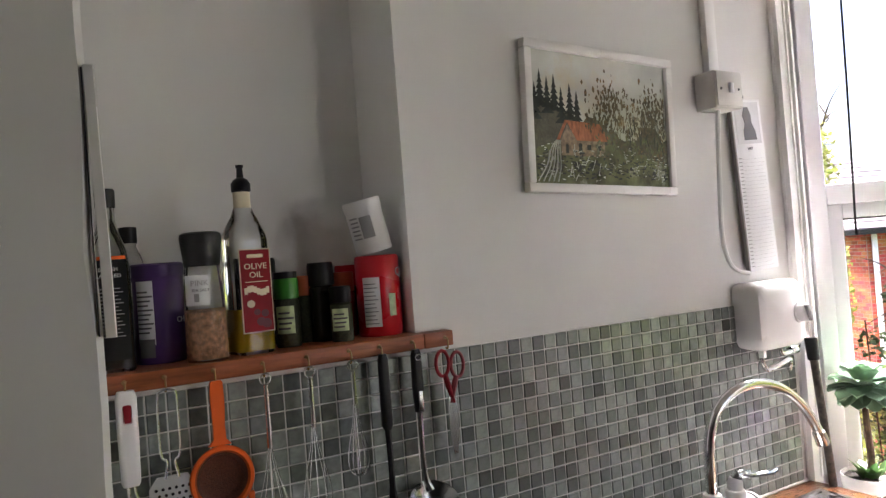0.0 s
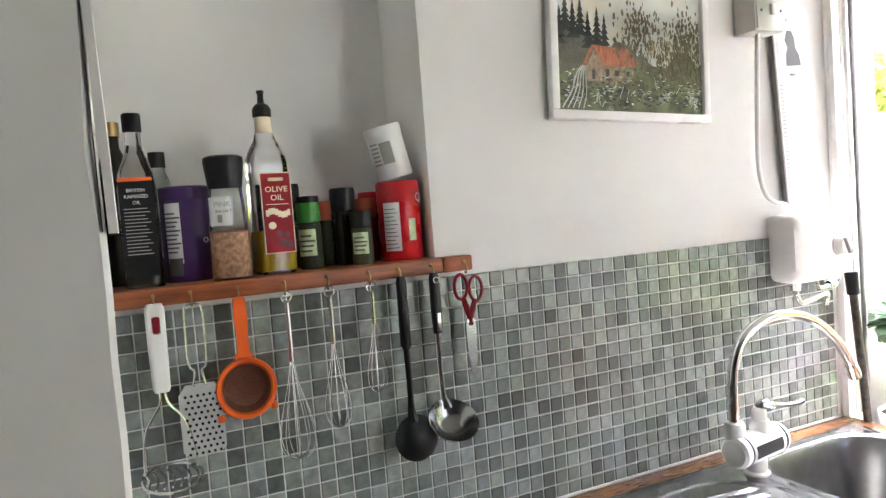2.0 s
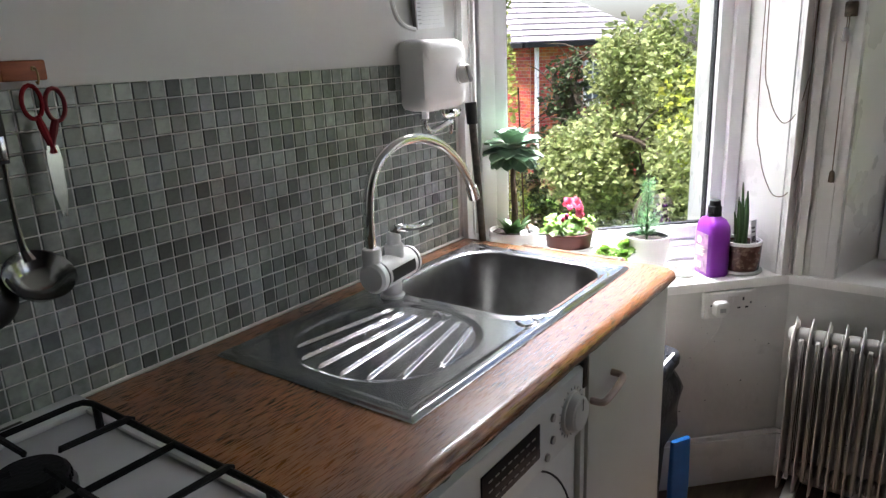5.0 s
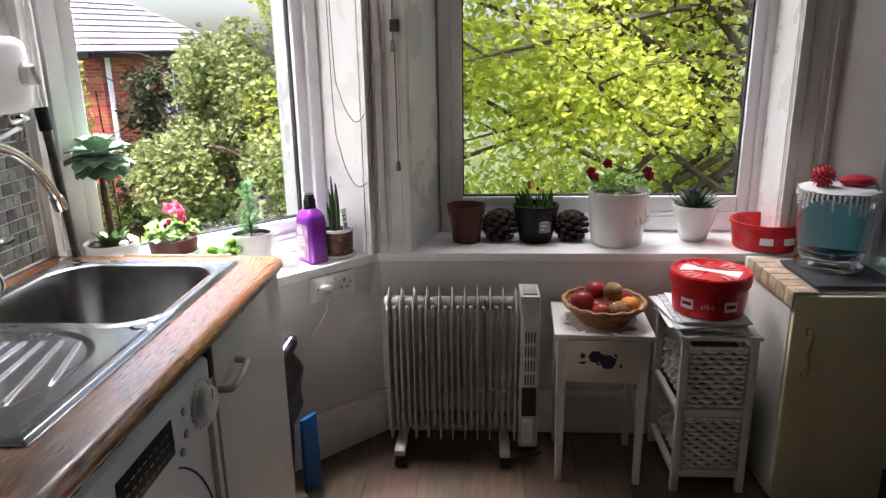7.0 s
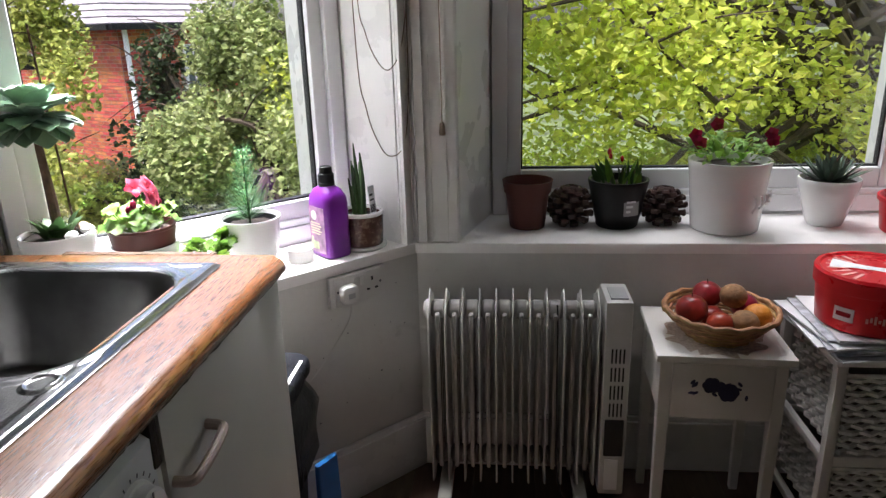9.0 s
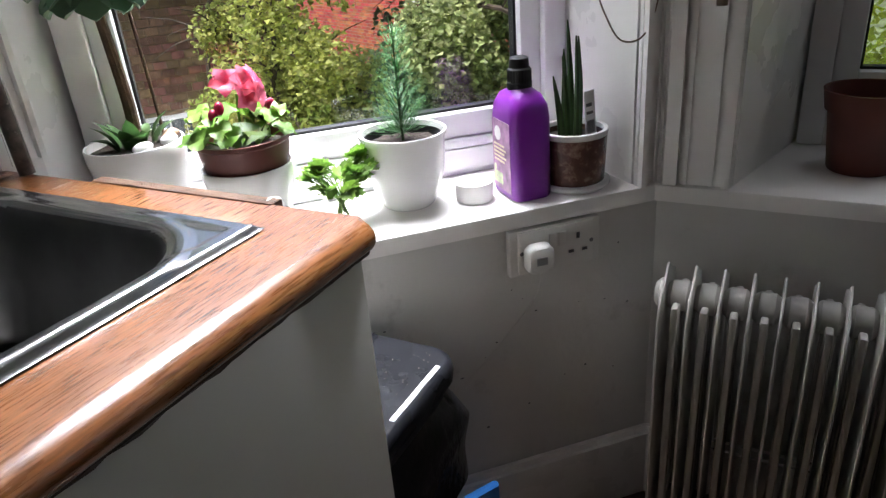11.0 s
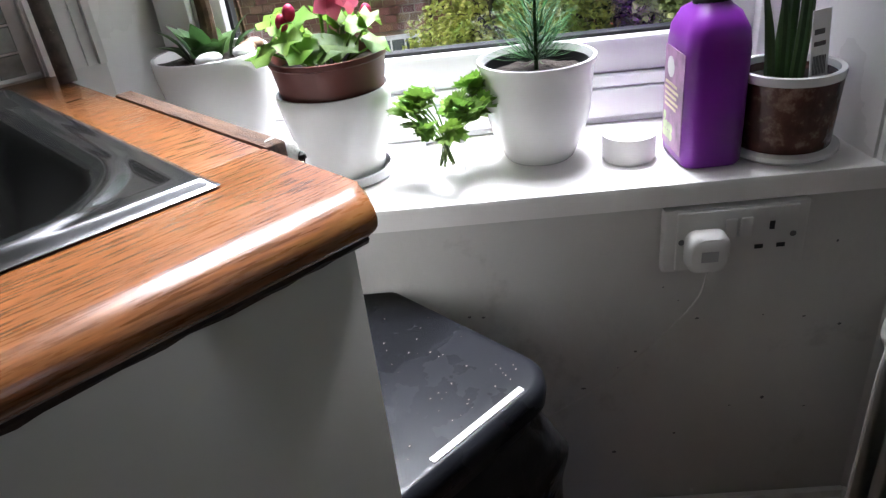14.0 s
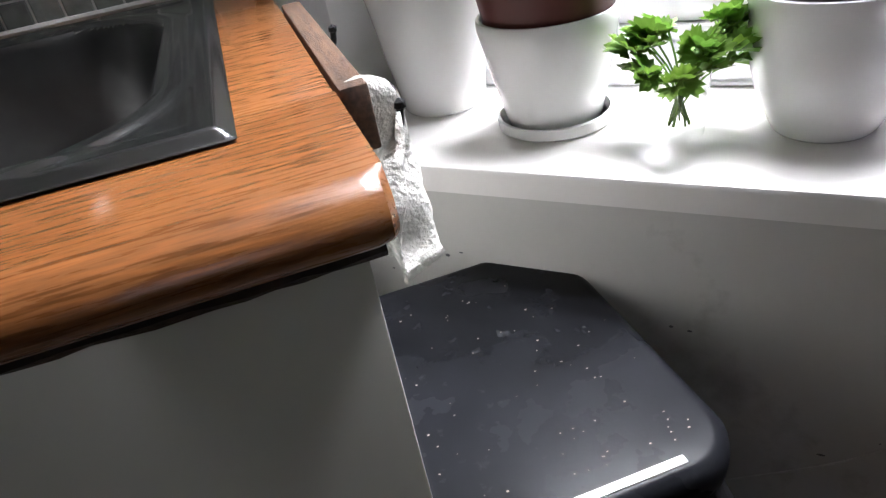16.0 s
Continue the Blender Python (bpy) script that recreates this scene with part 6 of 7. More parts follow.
# tree-like succulent rosette on a bare stem
o = potted("succulent_tree", "blue-green rosette succulent on a bare brown stem", 2.924, 2.130, .052, .076, .172, "pot_white", soil=.94)
b = tube(B(), smooth_line([(.0, 0, .14), (.006, -.002, .22), (.002, .0, .32), (-.012, -.008, .405)], 6), [.011 - .0002 * i for i in range(19)], 10)
part("stem", b, "stem", o)
r = random.Random(2)
for ringn, (n, rad, tilt, ln, wd) in enumerate(((11, .085, -48, .074, .044), (12, .085, -20, .084, .046), (11, .075, 8, .080, .046), (9, .055, 34, .064, .042), (6, .03, 60, .042, .030))):
    for k in range(n):
        a = 360 * k / n + ringn * 17 + r.uniform(-5, 5)
        b = B()
        rows = []
        for j in range(8):
            t = j / 7
            w = wd * (.30 + 1.0 * math.sin(math.pi * min(1, .12 + t * .78))) * .55 * (1 if t < .93 else .45)
            th = .006 * (1 - t * .5)
            p = t * ln
            zz = .012 * math.sin(t * 2.2)
            rows.append([(p, -w, zz + .006), (p, 0, zz + th * .2), (p, w, zz + .006), (p, w * .8, zz - th + .006), (p, 0, zz - th), (p, -w * .8, zz - th + .006)])
        loft(b, rows)
        bmesh.ops.transform(b, matrix=pose(-.012, -.008, .415 + .006 * ringn, 0, 0, a) @ pose(.008, 0, 0, 0, -tilt + r.uniform(-6, 6), 0), verts=b.verts[:])
        part("leaf", b, "succulent", o, sharp=1.6)
part("bud_base", ball(B(), (-.012, -.008, .395), .026, 2, 1, 1, .8), "leaf", o)
for k in range(22):
    a, rr_ = r.uniform(0, 6.283), r.uniform(.026, .060)
    part("small_rosette", blade(B(), (rr_ * .5 * math.cos(a), rr_ * .5 * math.sin(a), .160), (rr_ * 1.15 * math.cos(a), rr_ * 1.15 * math.sin(a), .196 + r.uniform(-.012, .022)), .026, .006, n=4, fold=.3), "leaf_dark", o)
for x, y, sx in ((-.028, -.052, 1.4), (.018, -.058, 1.2), (.048, -.030, 1.2), (.030, -.046, 1.0)):
    part("pebble", ball(B(), (x, y, .174), .013, 2, sx, .9, .65), "plastic_white" if x < .03 else "stone", o, "smooth pale pebble")
part("support_cane", tube(B(), [(.052, -.012, .10), (.050, -.004, .33), (.044, .004, .60)], .0026, 6), "cane", o, "thin brown support cane")

# pink pelargonium in a brown pot within a white one
o = potted("pink_pelargonium", "pink flowering pelargonium in a white cover pot", 3.006, 1.982, .050, .0735, .122, "pot_white", cat="potted plant")
part("saucer", lathe(B(), [(0, -.0), (.058, 0), (.063, .003), (.063, .014), (.060, .015), (.058, .004)], (0, 0, .0), 36), "pot_white", o)
part("inner_pot", lathe(B(), [(.0655, .112), (.0665, .123), (.0725, .158), (.0745, .160), (.0745, .166), (.070, .166), (.066, .14)], seg=40), "terracotta", o)
s = lathe(B(), [(0, .152), (.068, .150)], seg=24)
part("inner_soil", s, "soil", o)
r = random.Random(17)
for k in range(24):
    a, d = r.uniform(0, 6.28), r.uniform(.02, .075)
    base = Vector((.4 * d * math.cos(a), .4 * d * math.sin(a), .155))
    tip = Vector((d * math.cos(a), d * math.sin(a), .185 + r.uniform(-.01, .03)))
    b = tube(B(), [base, tip], .0014, 5)
    n = Vector((math.cos(a) * .5, math.sin(a) * .5, 1)).normalized()
    u = n.orthogonal().normalized()
    v = n.cross(u)
    sz = r.uniform(.015, .026)
    c0 = b.verts.new(tip)
    rim_ = [b.verts.new(tip + (u * math.cos(q * .524) + v * math.sin(q * .524)) * sz * (1 + .18 * math.sin(q * 2.6 + k)) + n * .006 * math.sin(q * 1.9)) for q in range(12)]
    for q in range(12):
        b.faces.new((c0, rim_[q], rim_[(q + 1) % 12]))
    part("leaf", b, "leaf", o, sharp=2)
part("flower_stalk", tube(B(), smooth_line([(0, 0, .15), (-.004, -.006, .20), (-.006, -.012, .235)], 4), .0022, 6), "leaf", o)
for fx, fy, fz, sz in ((-.024, -.010, .254, .026), (.0, -.022, .250, .028), (.024, -.016, .252, .025), (-.008, -.030, .232, .026), (.016, -.030, .230, .024)):
    c = Vector((fx, fy, fz))
    n = (c - Vector((0, .02, .225))).normalized()
    u = n.orthogonal().normalized()
    v = n.cross(u)
    for q in range(5):
        a = q * 1.2566 + fx * 40
        d = u * math.cos(a) + v * math.sin(a)
        fl_ = blade(B(), c, c + d * sz + n * sz * .25, sz * .95, .004, lift=n, n=4, fold=.15)
        part("petal", fl_, "magenta" if q < 2 and fz >= .25 else "pink", o, sharp=2)
for x, y, z in ((-.062, -.012, .215), (-.055, -.02, .225), (.055, -.02, .205), (.062, -.008, .200)):
    part("bud", ball(B(), (x, y, z), .008, 2, 1, .8, 1.3), "magenta", o)

def lobed_leaf(bm, base, d, size, rr):
    """Flat leaf of three toothed lobes, folded a little along the middle."""
    up = Vector((rr.uniform(-.6, .6), rr.uniform(-.6, .6), 1)).normalized()
    side = d.cross(up).normalized()
    n = side.cross(d)
    mid = bm.verts.new(base)
    rim = []
    for k in range(25):
        th = radians(-115 + 230 * k / 24)
        rad = size * (.55 + .33 * abs(math.cos(1.35 * th)) + .12 * math.cos(th)) * (1 if k % 2 else .80)
        x, y = rad * math.cos(th), rad * math.sin(th) * .85
        rim.append(bm.verts.new(base + d * x + side * y + n * (.28 * abs(y) - .25 * x * x / size + .0015 * math.sin(k * 1.9))))
    for p, q in zip(rim, rim[1:]):
        bm.faces.new((mid, p, q))


# parsley in a small glass
o = thing("parsley_glass", (3.085, 1.868, ZW), "cut parsley standing in a small clear water glass", "glass")
part("tumbler", lathe(B(), [(.0222, 0), (.0235, .002), (.029, .064), (.0282, .064), (.0226, .002), (.0222, 0)], seg=32), "tumbler", o).visible_shadow = False
r = random.Random(23)
for k in range(20):
    a = r.uniform(0, 6.28)
    sp_ = r.uniform(.012, .050)
    top = Vector((sp_ * math.cos(a), sp_ * math.sin(a), r.uniform(.058, .108)))
    st_ = Vector((-.010 * math.cos(a), -.010 * math.sin(a), .012))
    b = tube(B(), smooth_line([st_, (st_ + top) / 2 + Vector((0, 0, .012)), top], 4), .0011, 5)
    part("stalk", b, "parsley_leaf", o)
    b = B()
    for q in range(4):
        d = Vector((math.cos(a + r.uniform(-1.5, 1.5)), math.sin(a + r.uniform(-1.5, 1.5)), r.uniform(.0, 1.3))).normalized()
        lobed_leaf(b, top + d * .004, d, r.uniform(.018, .031), r)
    part("leaf", b, "parsley_leaf", o, sharp=2)

# feathery conifer seedling
o = potted("conifer_seedling", "feathery green conifer seedling in a white pot", 3.196, 1.803, .047, .0725, .132, "pot_white", rim=.003, soil=.84)
bpy.data.objects.remove([c for c in o.children if c.name.startswith("pot")][0])
part("pot", lathe(B(), [(0, 0), (.043, 0), (.046, .003), (.050, .012), (.060, .034), (.067, .062), (.0700, .095), (.0715, .120), (.0755, .127), (.0755, .132), (.071, .132), (.067, .118), (.060, .085)], seg=44), "pot_white", o, sharp=.9)
part("inner_pot", lathe(B(), [(.062, .110), (.0655, .124), (.067, .124), (.064, .108)], seg=36), "black", o)
part("stem", tube(B(), smooth_line([(0, 0, .115), (.003, .002, .20), (0, 0, .31)], 5), [.003 - .0002 * i for i in range(11)], 6), "leaf_dark", o)
r = random.Random(29)
b = B()
for k in range(720):
    t = r.random() ** 1.5
    z = .125 + .175 * t
    a = r.uniform(0, 6.283)
    ln = (.080 - .045 * t) * r.uniform(.5, 1.1)
    d = Vector((math.cos(a), math.sin(a), r.uniform(.1, 1.1))).normalized()
    blade(b, (0, 0, z), Vector((0, 0, z)) + d * ln, .0015, -.004, n=2)
tagged(part("needles", b, "needle", o, smooth=False), kind="stuff")

# tealight tub and plant food bottle
o = thing("tealight_tub", (3.245, 1.697, ZW), "small round white plastic candle tub", "candle")
part("cup", lathe(B(), [(0, 0), (.031, 0), (.033, .003), (.034, .034), (.0325, .034), (.031, .008), (0, .007)], seg=36), "frost", o)
part("wax", lathe(B(), [(0, .0325), (.0325, .0322)], seg=28), "plastic_white", o)
o = thing("plant_food_bottle", (3.300, 1.628, ZW), "purple plastic plant food bottle with a black cap", "bottle", rz=-133)
b = B()
loft(b, [rrect(.092, .068, .016, 0), rrect(.098, .074, .018, .005), rrect(.098, .074, .018, .140), rrect(.094, .071, .020, .160), rrect(.076, .056, .020, .178), rrect(.046, .040, .018, .186), rrect(.040, .038, .0185, .190)])
part("body", b, "purple", o, sharp=.9)
part("collar", lathe(B(), [(.021, .186), (.0215, .196), (.019, .198)], seg=24), "black", o)
b = lathe(B(), [(.0195, .196), (.020, .218), (.017, .221), (.016, .236), (.012, .238), (0, .238)], seg=24)
for k in range(24):
    box(b, .0192, .0206, -.0009, .0009, .198, .217, m=pose(0, 0, 0, 0, 0, 15 * k))
part("cap", b, "black", o)
b = box(B(), -.036, .034, -.0378, -.0372, .012, .136)
part("front_label", b, "label_plum", o, "printed label with flowers")
bb = lathe(B(), [(.013, 0), (0, .0005)], m=pose(-.014, -.0378, .112, 90, 0, 0), seg=20)
part("emblem", bb, "plastic_white", o)
bb = B()
for q in range(5):
    box(bb, -.030, .012 + .006 * (q % 2), -.0384, -.0379, .062 + .007 * q, .0655 + .007 * q)
part("printed_line", bb, "cream", o)
bb = B()
for q in range(9):
    lathe(bb, [(.006, 0), (0, .0004)], m=pose(-.028 + .0085 * (q % 4), -.0379, .026 + .011 * (q // 4), 90, 0, 0), seg=10)
part("printed_flower", bb, "label_green", o)

# striped stems in a carved brown pot
o = thing("snake_plant", (3.366, 1.556, ZW), "tall dark green stems in a carved brown pot", "potted plant", group=GP)
part("saucer", lathe(B(), [(0, 0), (.060, 0), (.066, .005), (.066, .010), (.062, .012), (0, .010)], seg=36), "pot_white", o)
b = lathe(B(), [(0, .010), (.055, .010), (.056, .014), (.058, .05), (.060, .094), (.060, .098), (.055, .098), (.053, .08)], seg=56)
for v in b.verts:
    if .016 < v.co.z < .092 and v.co.xy.length > .055:
        v.co.xy *= 1 + .03 * noise.noise(v.co * 75)
part("pot", b, "pot_brown", o, sharp=2)
part("rim", lathe(B(), [(.0605, .094), (.0612, .099), (.0605, .104), (.054, .104), (.053, .096)], seg=40), "pot_white", o)
part("soil", lathe(B(), [(0, .088), (.054, .086)], seg=24), "soil", o)
for x, y, h, lean in ((-.022, .0, .15, -.02), (-.010, -.01, .175, .01), (.004, .006, .20, .0), (.012, -.006, .17, .015), (.022, .004, .14, .03), (-.03, .01, .12, -.03), (.0, .018, .15, .02)):
    part("stem", tube(B(), smooth_line([(x, y, .085), (x + lean * .5, y, .085 + h * .5), (x + lean, y + .005, .085 + h)], 4), [.0065, .0065, .0062, .006, .0058, .005, .004, .003, .0012], 8), "leaf_dark", o)
tg = part("plant_tag", box(B(), -.011, .011, -.0005, .0005, 0, .085, m=pose(-.016, -.038, .090, 0, -5, -35)), "paper", o, "white price tag with a bar code")
b = B()
for q in range(9):
    box(b, -.008 + .0018 * q, -.0072 + .0018 * q, -.0012, -.0008, .012, .034, m=pose(-.016, -.038, .090, 0, -5, -35))
box(b, -.008, .006, -.0012, -.0008, .045, .050, m=pose(-.016, -.038, .090, 0, -5, -35))
box(b, -.008, .004, -.0012, -.0008, .058, .064, m=pose(-.016, -.038, .090, 0, -5, -35))
part("bar_code", b, "ink", tg)

# second sill: empty pot, cones, cacti, pansies, aloe, red tub
o = thing("brown_flower_pot", (3.565, 1.100, ZW), "empty brown plastic flower pot", "flower pot", group=GP)
part("pot", lathe(B(), [(0, 0), (.050, 0), (.052, .003), (.063, .105), (.068, .106), (.073, .138), (.074, .141), (.070, .141), (.064, .11), (.050, .01), (0, .008)], seg=40), "terracotta", o)


def pine_cone(x, y, s, seed):
    rr = random.Random(seed)
    o = thing("pine_cone", (x, y, ZW), "open dark brown pine cone on the sill", "pine cone", group="pine cones")
    core = ball(B(), (0, 0, s * .52), s * .30, 2, 1, 1, 1.5)
    part("core", core, "cone", o)
    n = 62
    for k in range(n):
        t = (k + .5) / n
        a = k * 2.39996
        z = s * (.12 + .84 * t)
        rad = s * .56 * math.sin(math.pi * (.16 + .80 * t)) ** .8
        up = -.25 + 1.15 * t
        d = Vector((math.cos(a), math.sin(a), up)).normalized()
        b = B()
        p0 = Vector((math.cos(a) * rad * .35, math.sin(a) * rad * .35, z - .04 * s))
        side = Vector((-math.sin(a), math.cos(a), 0))
        nn = d.cross(side)
        ln, w = rad * .75, s * .10
        rows = []
        for q, (f, ww, th) in enumerate(((0, .4, .02), (.6, .9, .03), (.9, 1.0, .06), (1.0, .5, .04))):
            c = p0 + d * ln * f
            rows.append([c - side * w * ww - nn * s * th, c + side * w * ww - nn * s * th, c + side * w * ww + nn * s * th, c - side * w * ww + nn * s * th])
        loft(b, rows)
        part("scale", b, "cone", o, smooth=False)
    return o


pine_cone(3.585, .972, .118, 3)
pine_cone(3.590, .702, .112, 4)

o = potted("cactus_pot", "spiky small cacti in a black plastic pot", 3.575, .838, .060, .084, .140, "black", rim=.003)
lbl = bend_band(B(), .0755, 185, 222, .045, .100)
lb = part("label", lbl, "plastic_grey", o, "small printed pot label")
bb = B()
for q in range(3):
    bend_band(bb, .0762, 190, 200 + 6 * q, .055 + .014 * q, .062 + .014 * q, 4)
part("printed_mark", bb, "paper", lb)
r = random.Random(41)
for k in range(26):
    a, d = r.uniform(0, 6.28), r.uniform(.0, .06)
    p = Vector((d * math.cos(a), d * math.sin(a), .125))
    q = p + Vector((math.cos(a) * .03 * r.random(), math.sin(a) * .03 * r.random(), r.uniform(.03, .085)))
    part("leaf", blade(B(), p, q, r.uniform(.012, .02), .004, lift=(math.sin(a), -math.cos(a), .2), n=3, fold=.4), "leaf_dark" if k % 3 else "leaf", o, sharp=2)
for k in range(5):
    a = r.uniform(0, 6.28)
    part("flower_tip", ball(B(), (.03 * math.cos(a), .03 * math.sin(a), .20 + .02 * r.random()), .006, 1, 1, 1, 1.6), "red", o)

o = potted("pansy_pot", "leafy green pansies in a tall white pot", 3.545, .540, .092, .108, .200, "pot_white", rim=.004, soil=.9)
bb = B()
for q in range(5):
    tube(bb, smooth_line([(.112 * math.cos(radians(200 + 12 * q)), .112 * math.sin(radians(200 + 12 * q)), .07 + .012 * q), (.113 * math.cos(radians(206 + 12 * q)), .113 * math.sin(radians(206 + 12 * q)), .09), (.112 * math.cos(radians(203 + 12 * q)), .112 * math.sin(radians(203 + 12 * q)), .115)], 3), .004, 6)
part("relief", bb, "pot_white", o)
r = random.Random(43)
for k in range(130):
    a, d = r.uniform(0, 6.28), r.random() ** .6 * .115
    c = Vector((d * math.cos(a), d * math.sin(a), .195 + r.uniform(0, .075) * (1 - d * 4)))
    dr_ = Vector((math.cos(a + r.uniform(-1, 1)), math.sin(a + r.uniform(-1, 1)), r.uniform(-.1, .9))).normalized()
    part("leaf", blade(B(), c, c + dr_ * r.uniform(.022, .042), r.uniform(.014, .024), .005, n=3, fold=.2), "leaf", o, sharp=2)
for x, y, z in ((-.045, .112, .275), (-.040, -.088, .275), (-.055, .10, .255), (-.03, -.098, .255), (-.02, .05, .30)):
    c = Vector((x, y, z))
    for q in range(5):
        a = q * 1.2566
        part("petal", blade(B(), c, c + Vector((-.3, math.cos(a), math.sin(a))) * .020, .022, .002, lift=(-1, 0, 0), n=3), "magenta", o, sharp=2)

o = potted("spiky_aloe", "spiky grey-green aloe in a small white pot", 3.590, .246, .048, .082, .135, "pot_white", soil=.9)
r = random.Random(47)
for k in range(44):
    t = k / 44
    a = k * 2.4
    el = 15 + 68 * t
    ln = .105 - .03 * t
    d = Vector((math.cos(a) * math.cos(radians(el)), math.sin(a) * math.cos(radians(el)), math.sin(radians(el))))
    p = Vector((.012 * math.cos(a), .012 * math.sin(a), .122))
    b = B()
    side = d.cross(Vector((0, 0, 1))).normalized()
    nn = side.cross(d)
    loft(b, [[c - side * w, c + nn * w * .2, c + side * w, c - nn * w * .5] for c, w in ((p, .007), (p + d * ln * .4 - nn * .002, .008), (p + d * ln * .8, .005), (p + d * ln, .0006))])
    part("leaf", b, "succulent_dark", o, sharp=1.2)

o = thing("red_sweet_tub_on_sill", (3.495, .018, ZW), "open red plastic tub standing on the sill", "tub")
o.name = "open_red_tub"
part("tub", lathe(B(), [(0, 0), (.106, 0), (.110, .004), (.120, .085), (.126, .087), (.126, .098), (.120, .099), (.115, .09), (.106, .01), (0, .008)], seg=48), "red", o)
for q in range(3):
    bb = bend_band(B(), .1155, 150 + 40 * q, 172 + 40 * q, .030, .056)
    part("label_shape", bb, "paper", o, "white bow-shaped label")

# ---------- double socket, plug and marks on the low wall ----------
so = thing("double_socket", (3.261, 1.560, .600), "white double wall socket with a plug", "socket", rz=-45)
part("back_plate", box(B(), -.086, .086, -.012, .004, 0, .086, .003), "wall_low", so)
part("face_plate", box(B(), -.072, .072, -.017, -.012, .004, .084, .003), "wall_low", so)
for cx in (.040,):
    for x, z, w, h in ((cx, .060, .006, .011), (cx - .013, .032, .010, .0055), (cx + .013, .032, .010, .0055)):
        part("pin_hole", box(B(), x - w / 2, x + w / 2, -.0195, -.0188, z - h / 2, z + h / 2), "gasket", so)
for x in (-.009, .009):
    part("rocker", box(B(), x - .007, x + .007, -.0225, -.019, .048, .074, .002), "wall_low", so)
for x in (-.066, .066):
    part("screw", lathe(B(), [(.004, 0), (0, .001)], m=pose(x, -.0192, .046, 90, 0, 0), seg=10), "ink", so)
b = B()
loft(b, [[(x - .038, y, z + .036) for x, z, _ in rrect(w, h, rr_, 0)] for w, h, rr_, y in ((.050, .052, .014, -.019), (.050, .052, .016, -.034), (.042, .044, .015, -.040))])
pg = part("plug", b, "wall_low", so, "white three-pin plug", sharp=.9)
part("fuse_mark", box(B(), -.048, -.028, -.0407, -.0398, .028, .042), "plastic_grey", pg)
# thin wall-coloured tube stands in for a scratch line on the wall
part("wall_scratch", tube(B(), smooth_line([(-.038, -.035, .012), (-.045, -.03, -.03), (-.075, -.012, -.09), (-.16, -.006, -.18), (-.28, -.006, -.26)], 5), .0012, 6), "wall_low", pg, "wall-coloured thread for a faint scratch down the wall")
part("wall_crack", box(B(), -.08, .07, -.002, .004, .094, .0965), "ink", so, "dark crack above the socket")

# blind cords beside the windows
def hang(name, label, pts, rad, material="cord"):
    return solid(name, tube(B(), smooth_line(pts, 8), rad, 6), material, label, "cord")


hang("blind_chain", "thin blind chain hanging in a loop", [(3.300, 1.525, 2.3), (3.300, 1.520, 1.45), (3.315, 1.505, 1.28), (3.345, 1.470, 1.195), (3.375, 1.440, 1.215), (3.392, 1.420, 1.30), (3.398, 1.412, 1.45), (3.400, 1.410, 2.3)], .0014)
hang("blind_chain", "long thin blind chain hanging in a loop", [(3.295, 1.530, 2.3), (3.296, 1.528, 1.30), (3.305, 1.512, 1.10), (3.330, 1.485, 1.0), (3.352, 1.462, .972), (3.378, 1.436, .99), (3.392, 1.420, 1.08), (3.396, 1.414, 1.30), (3.400, 1.408, 2.3)], .0014)
o = thing("blind_pull_cord", (3.388, 1.330, 1.020), "blind pull cord with a wooden toggle", "cord")
part("toggle", lathe(B(), [(0, 0), (.008, 0), (.0085, .004), (.007, .028), (.003, .034), (0, .034)], seg=14), "cord", o)
part("cord_line", tube(B(), [(0, 0, .03), (.001, .001, .5), (.002, .0, 1.3)], .0016, 6), "cord", o)
part("cord_line", tube(B(), [(.001, .006, .40), (.002, .006, .7), (.002, .004, 1.3)], .0014, 6), "cord", o)
b = lathe(B(), [(0, .395), (.009, .395), (.010, .40), (.007, .43), (0, .435)], (.001, .006, 0), 14)
part("acorn", b, "plastic_grey", o, "small grey cord acorn")
b = box(B(), .004, .022, -.016, .016, .46, .50, .004)
ball(b, (.004, 0, .48), .014, 2, .8, 1, 1)
part("cleat", b, "brass_dull", o, "tarnished cord cleat")
b = tube(B(), [(0, 0, 0), (.01, .015, .78)], .006, 8)
hang("window_pole", "thin dark pole hanging by the first window", [(2.945, 2.125, 1.565), (2.955, 2.122, 1.95), (2.962, 2.12, 2.34)], .0035, "black")

# dark specks and knocks on the wall under the splayed window
sp = random.Random(41)
mk = thing("wall_scuff", (3.03, 1.805, 0), "small dark chips and scuffs on the grubby wall", "scuff", rz=-45)
b = B()
for k in range(34):
    x, z, s_ = sp.uniform(-.38, .50), sp.uniform(.22, .66), sp.uniform(.0010, .0024)
    ball(b, (x, 0, z), s_, 1, sp.uniform(.8, 2.2), .3, sp.uniform(.6, 1.4))
tagged(part("chip", b, "ink", mk, smooth=False), kind="stuff")
# ---------- outdoors ----------
GZ = -4.6
solid("ground", box(B(), -400, 400, -400, 400, GZ - 0.5, GZ), "grass", "distant garden ground below the bay windows", "ground", kind="structure")


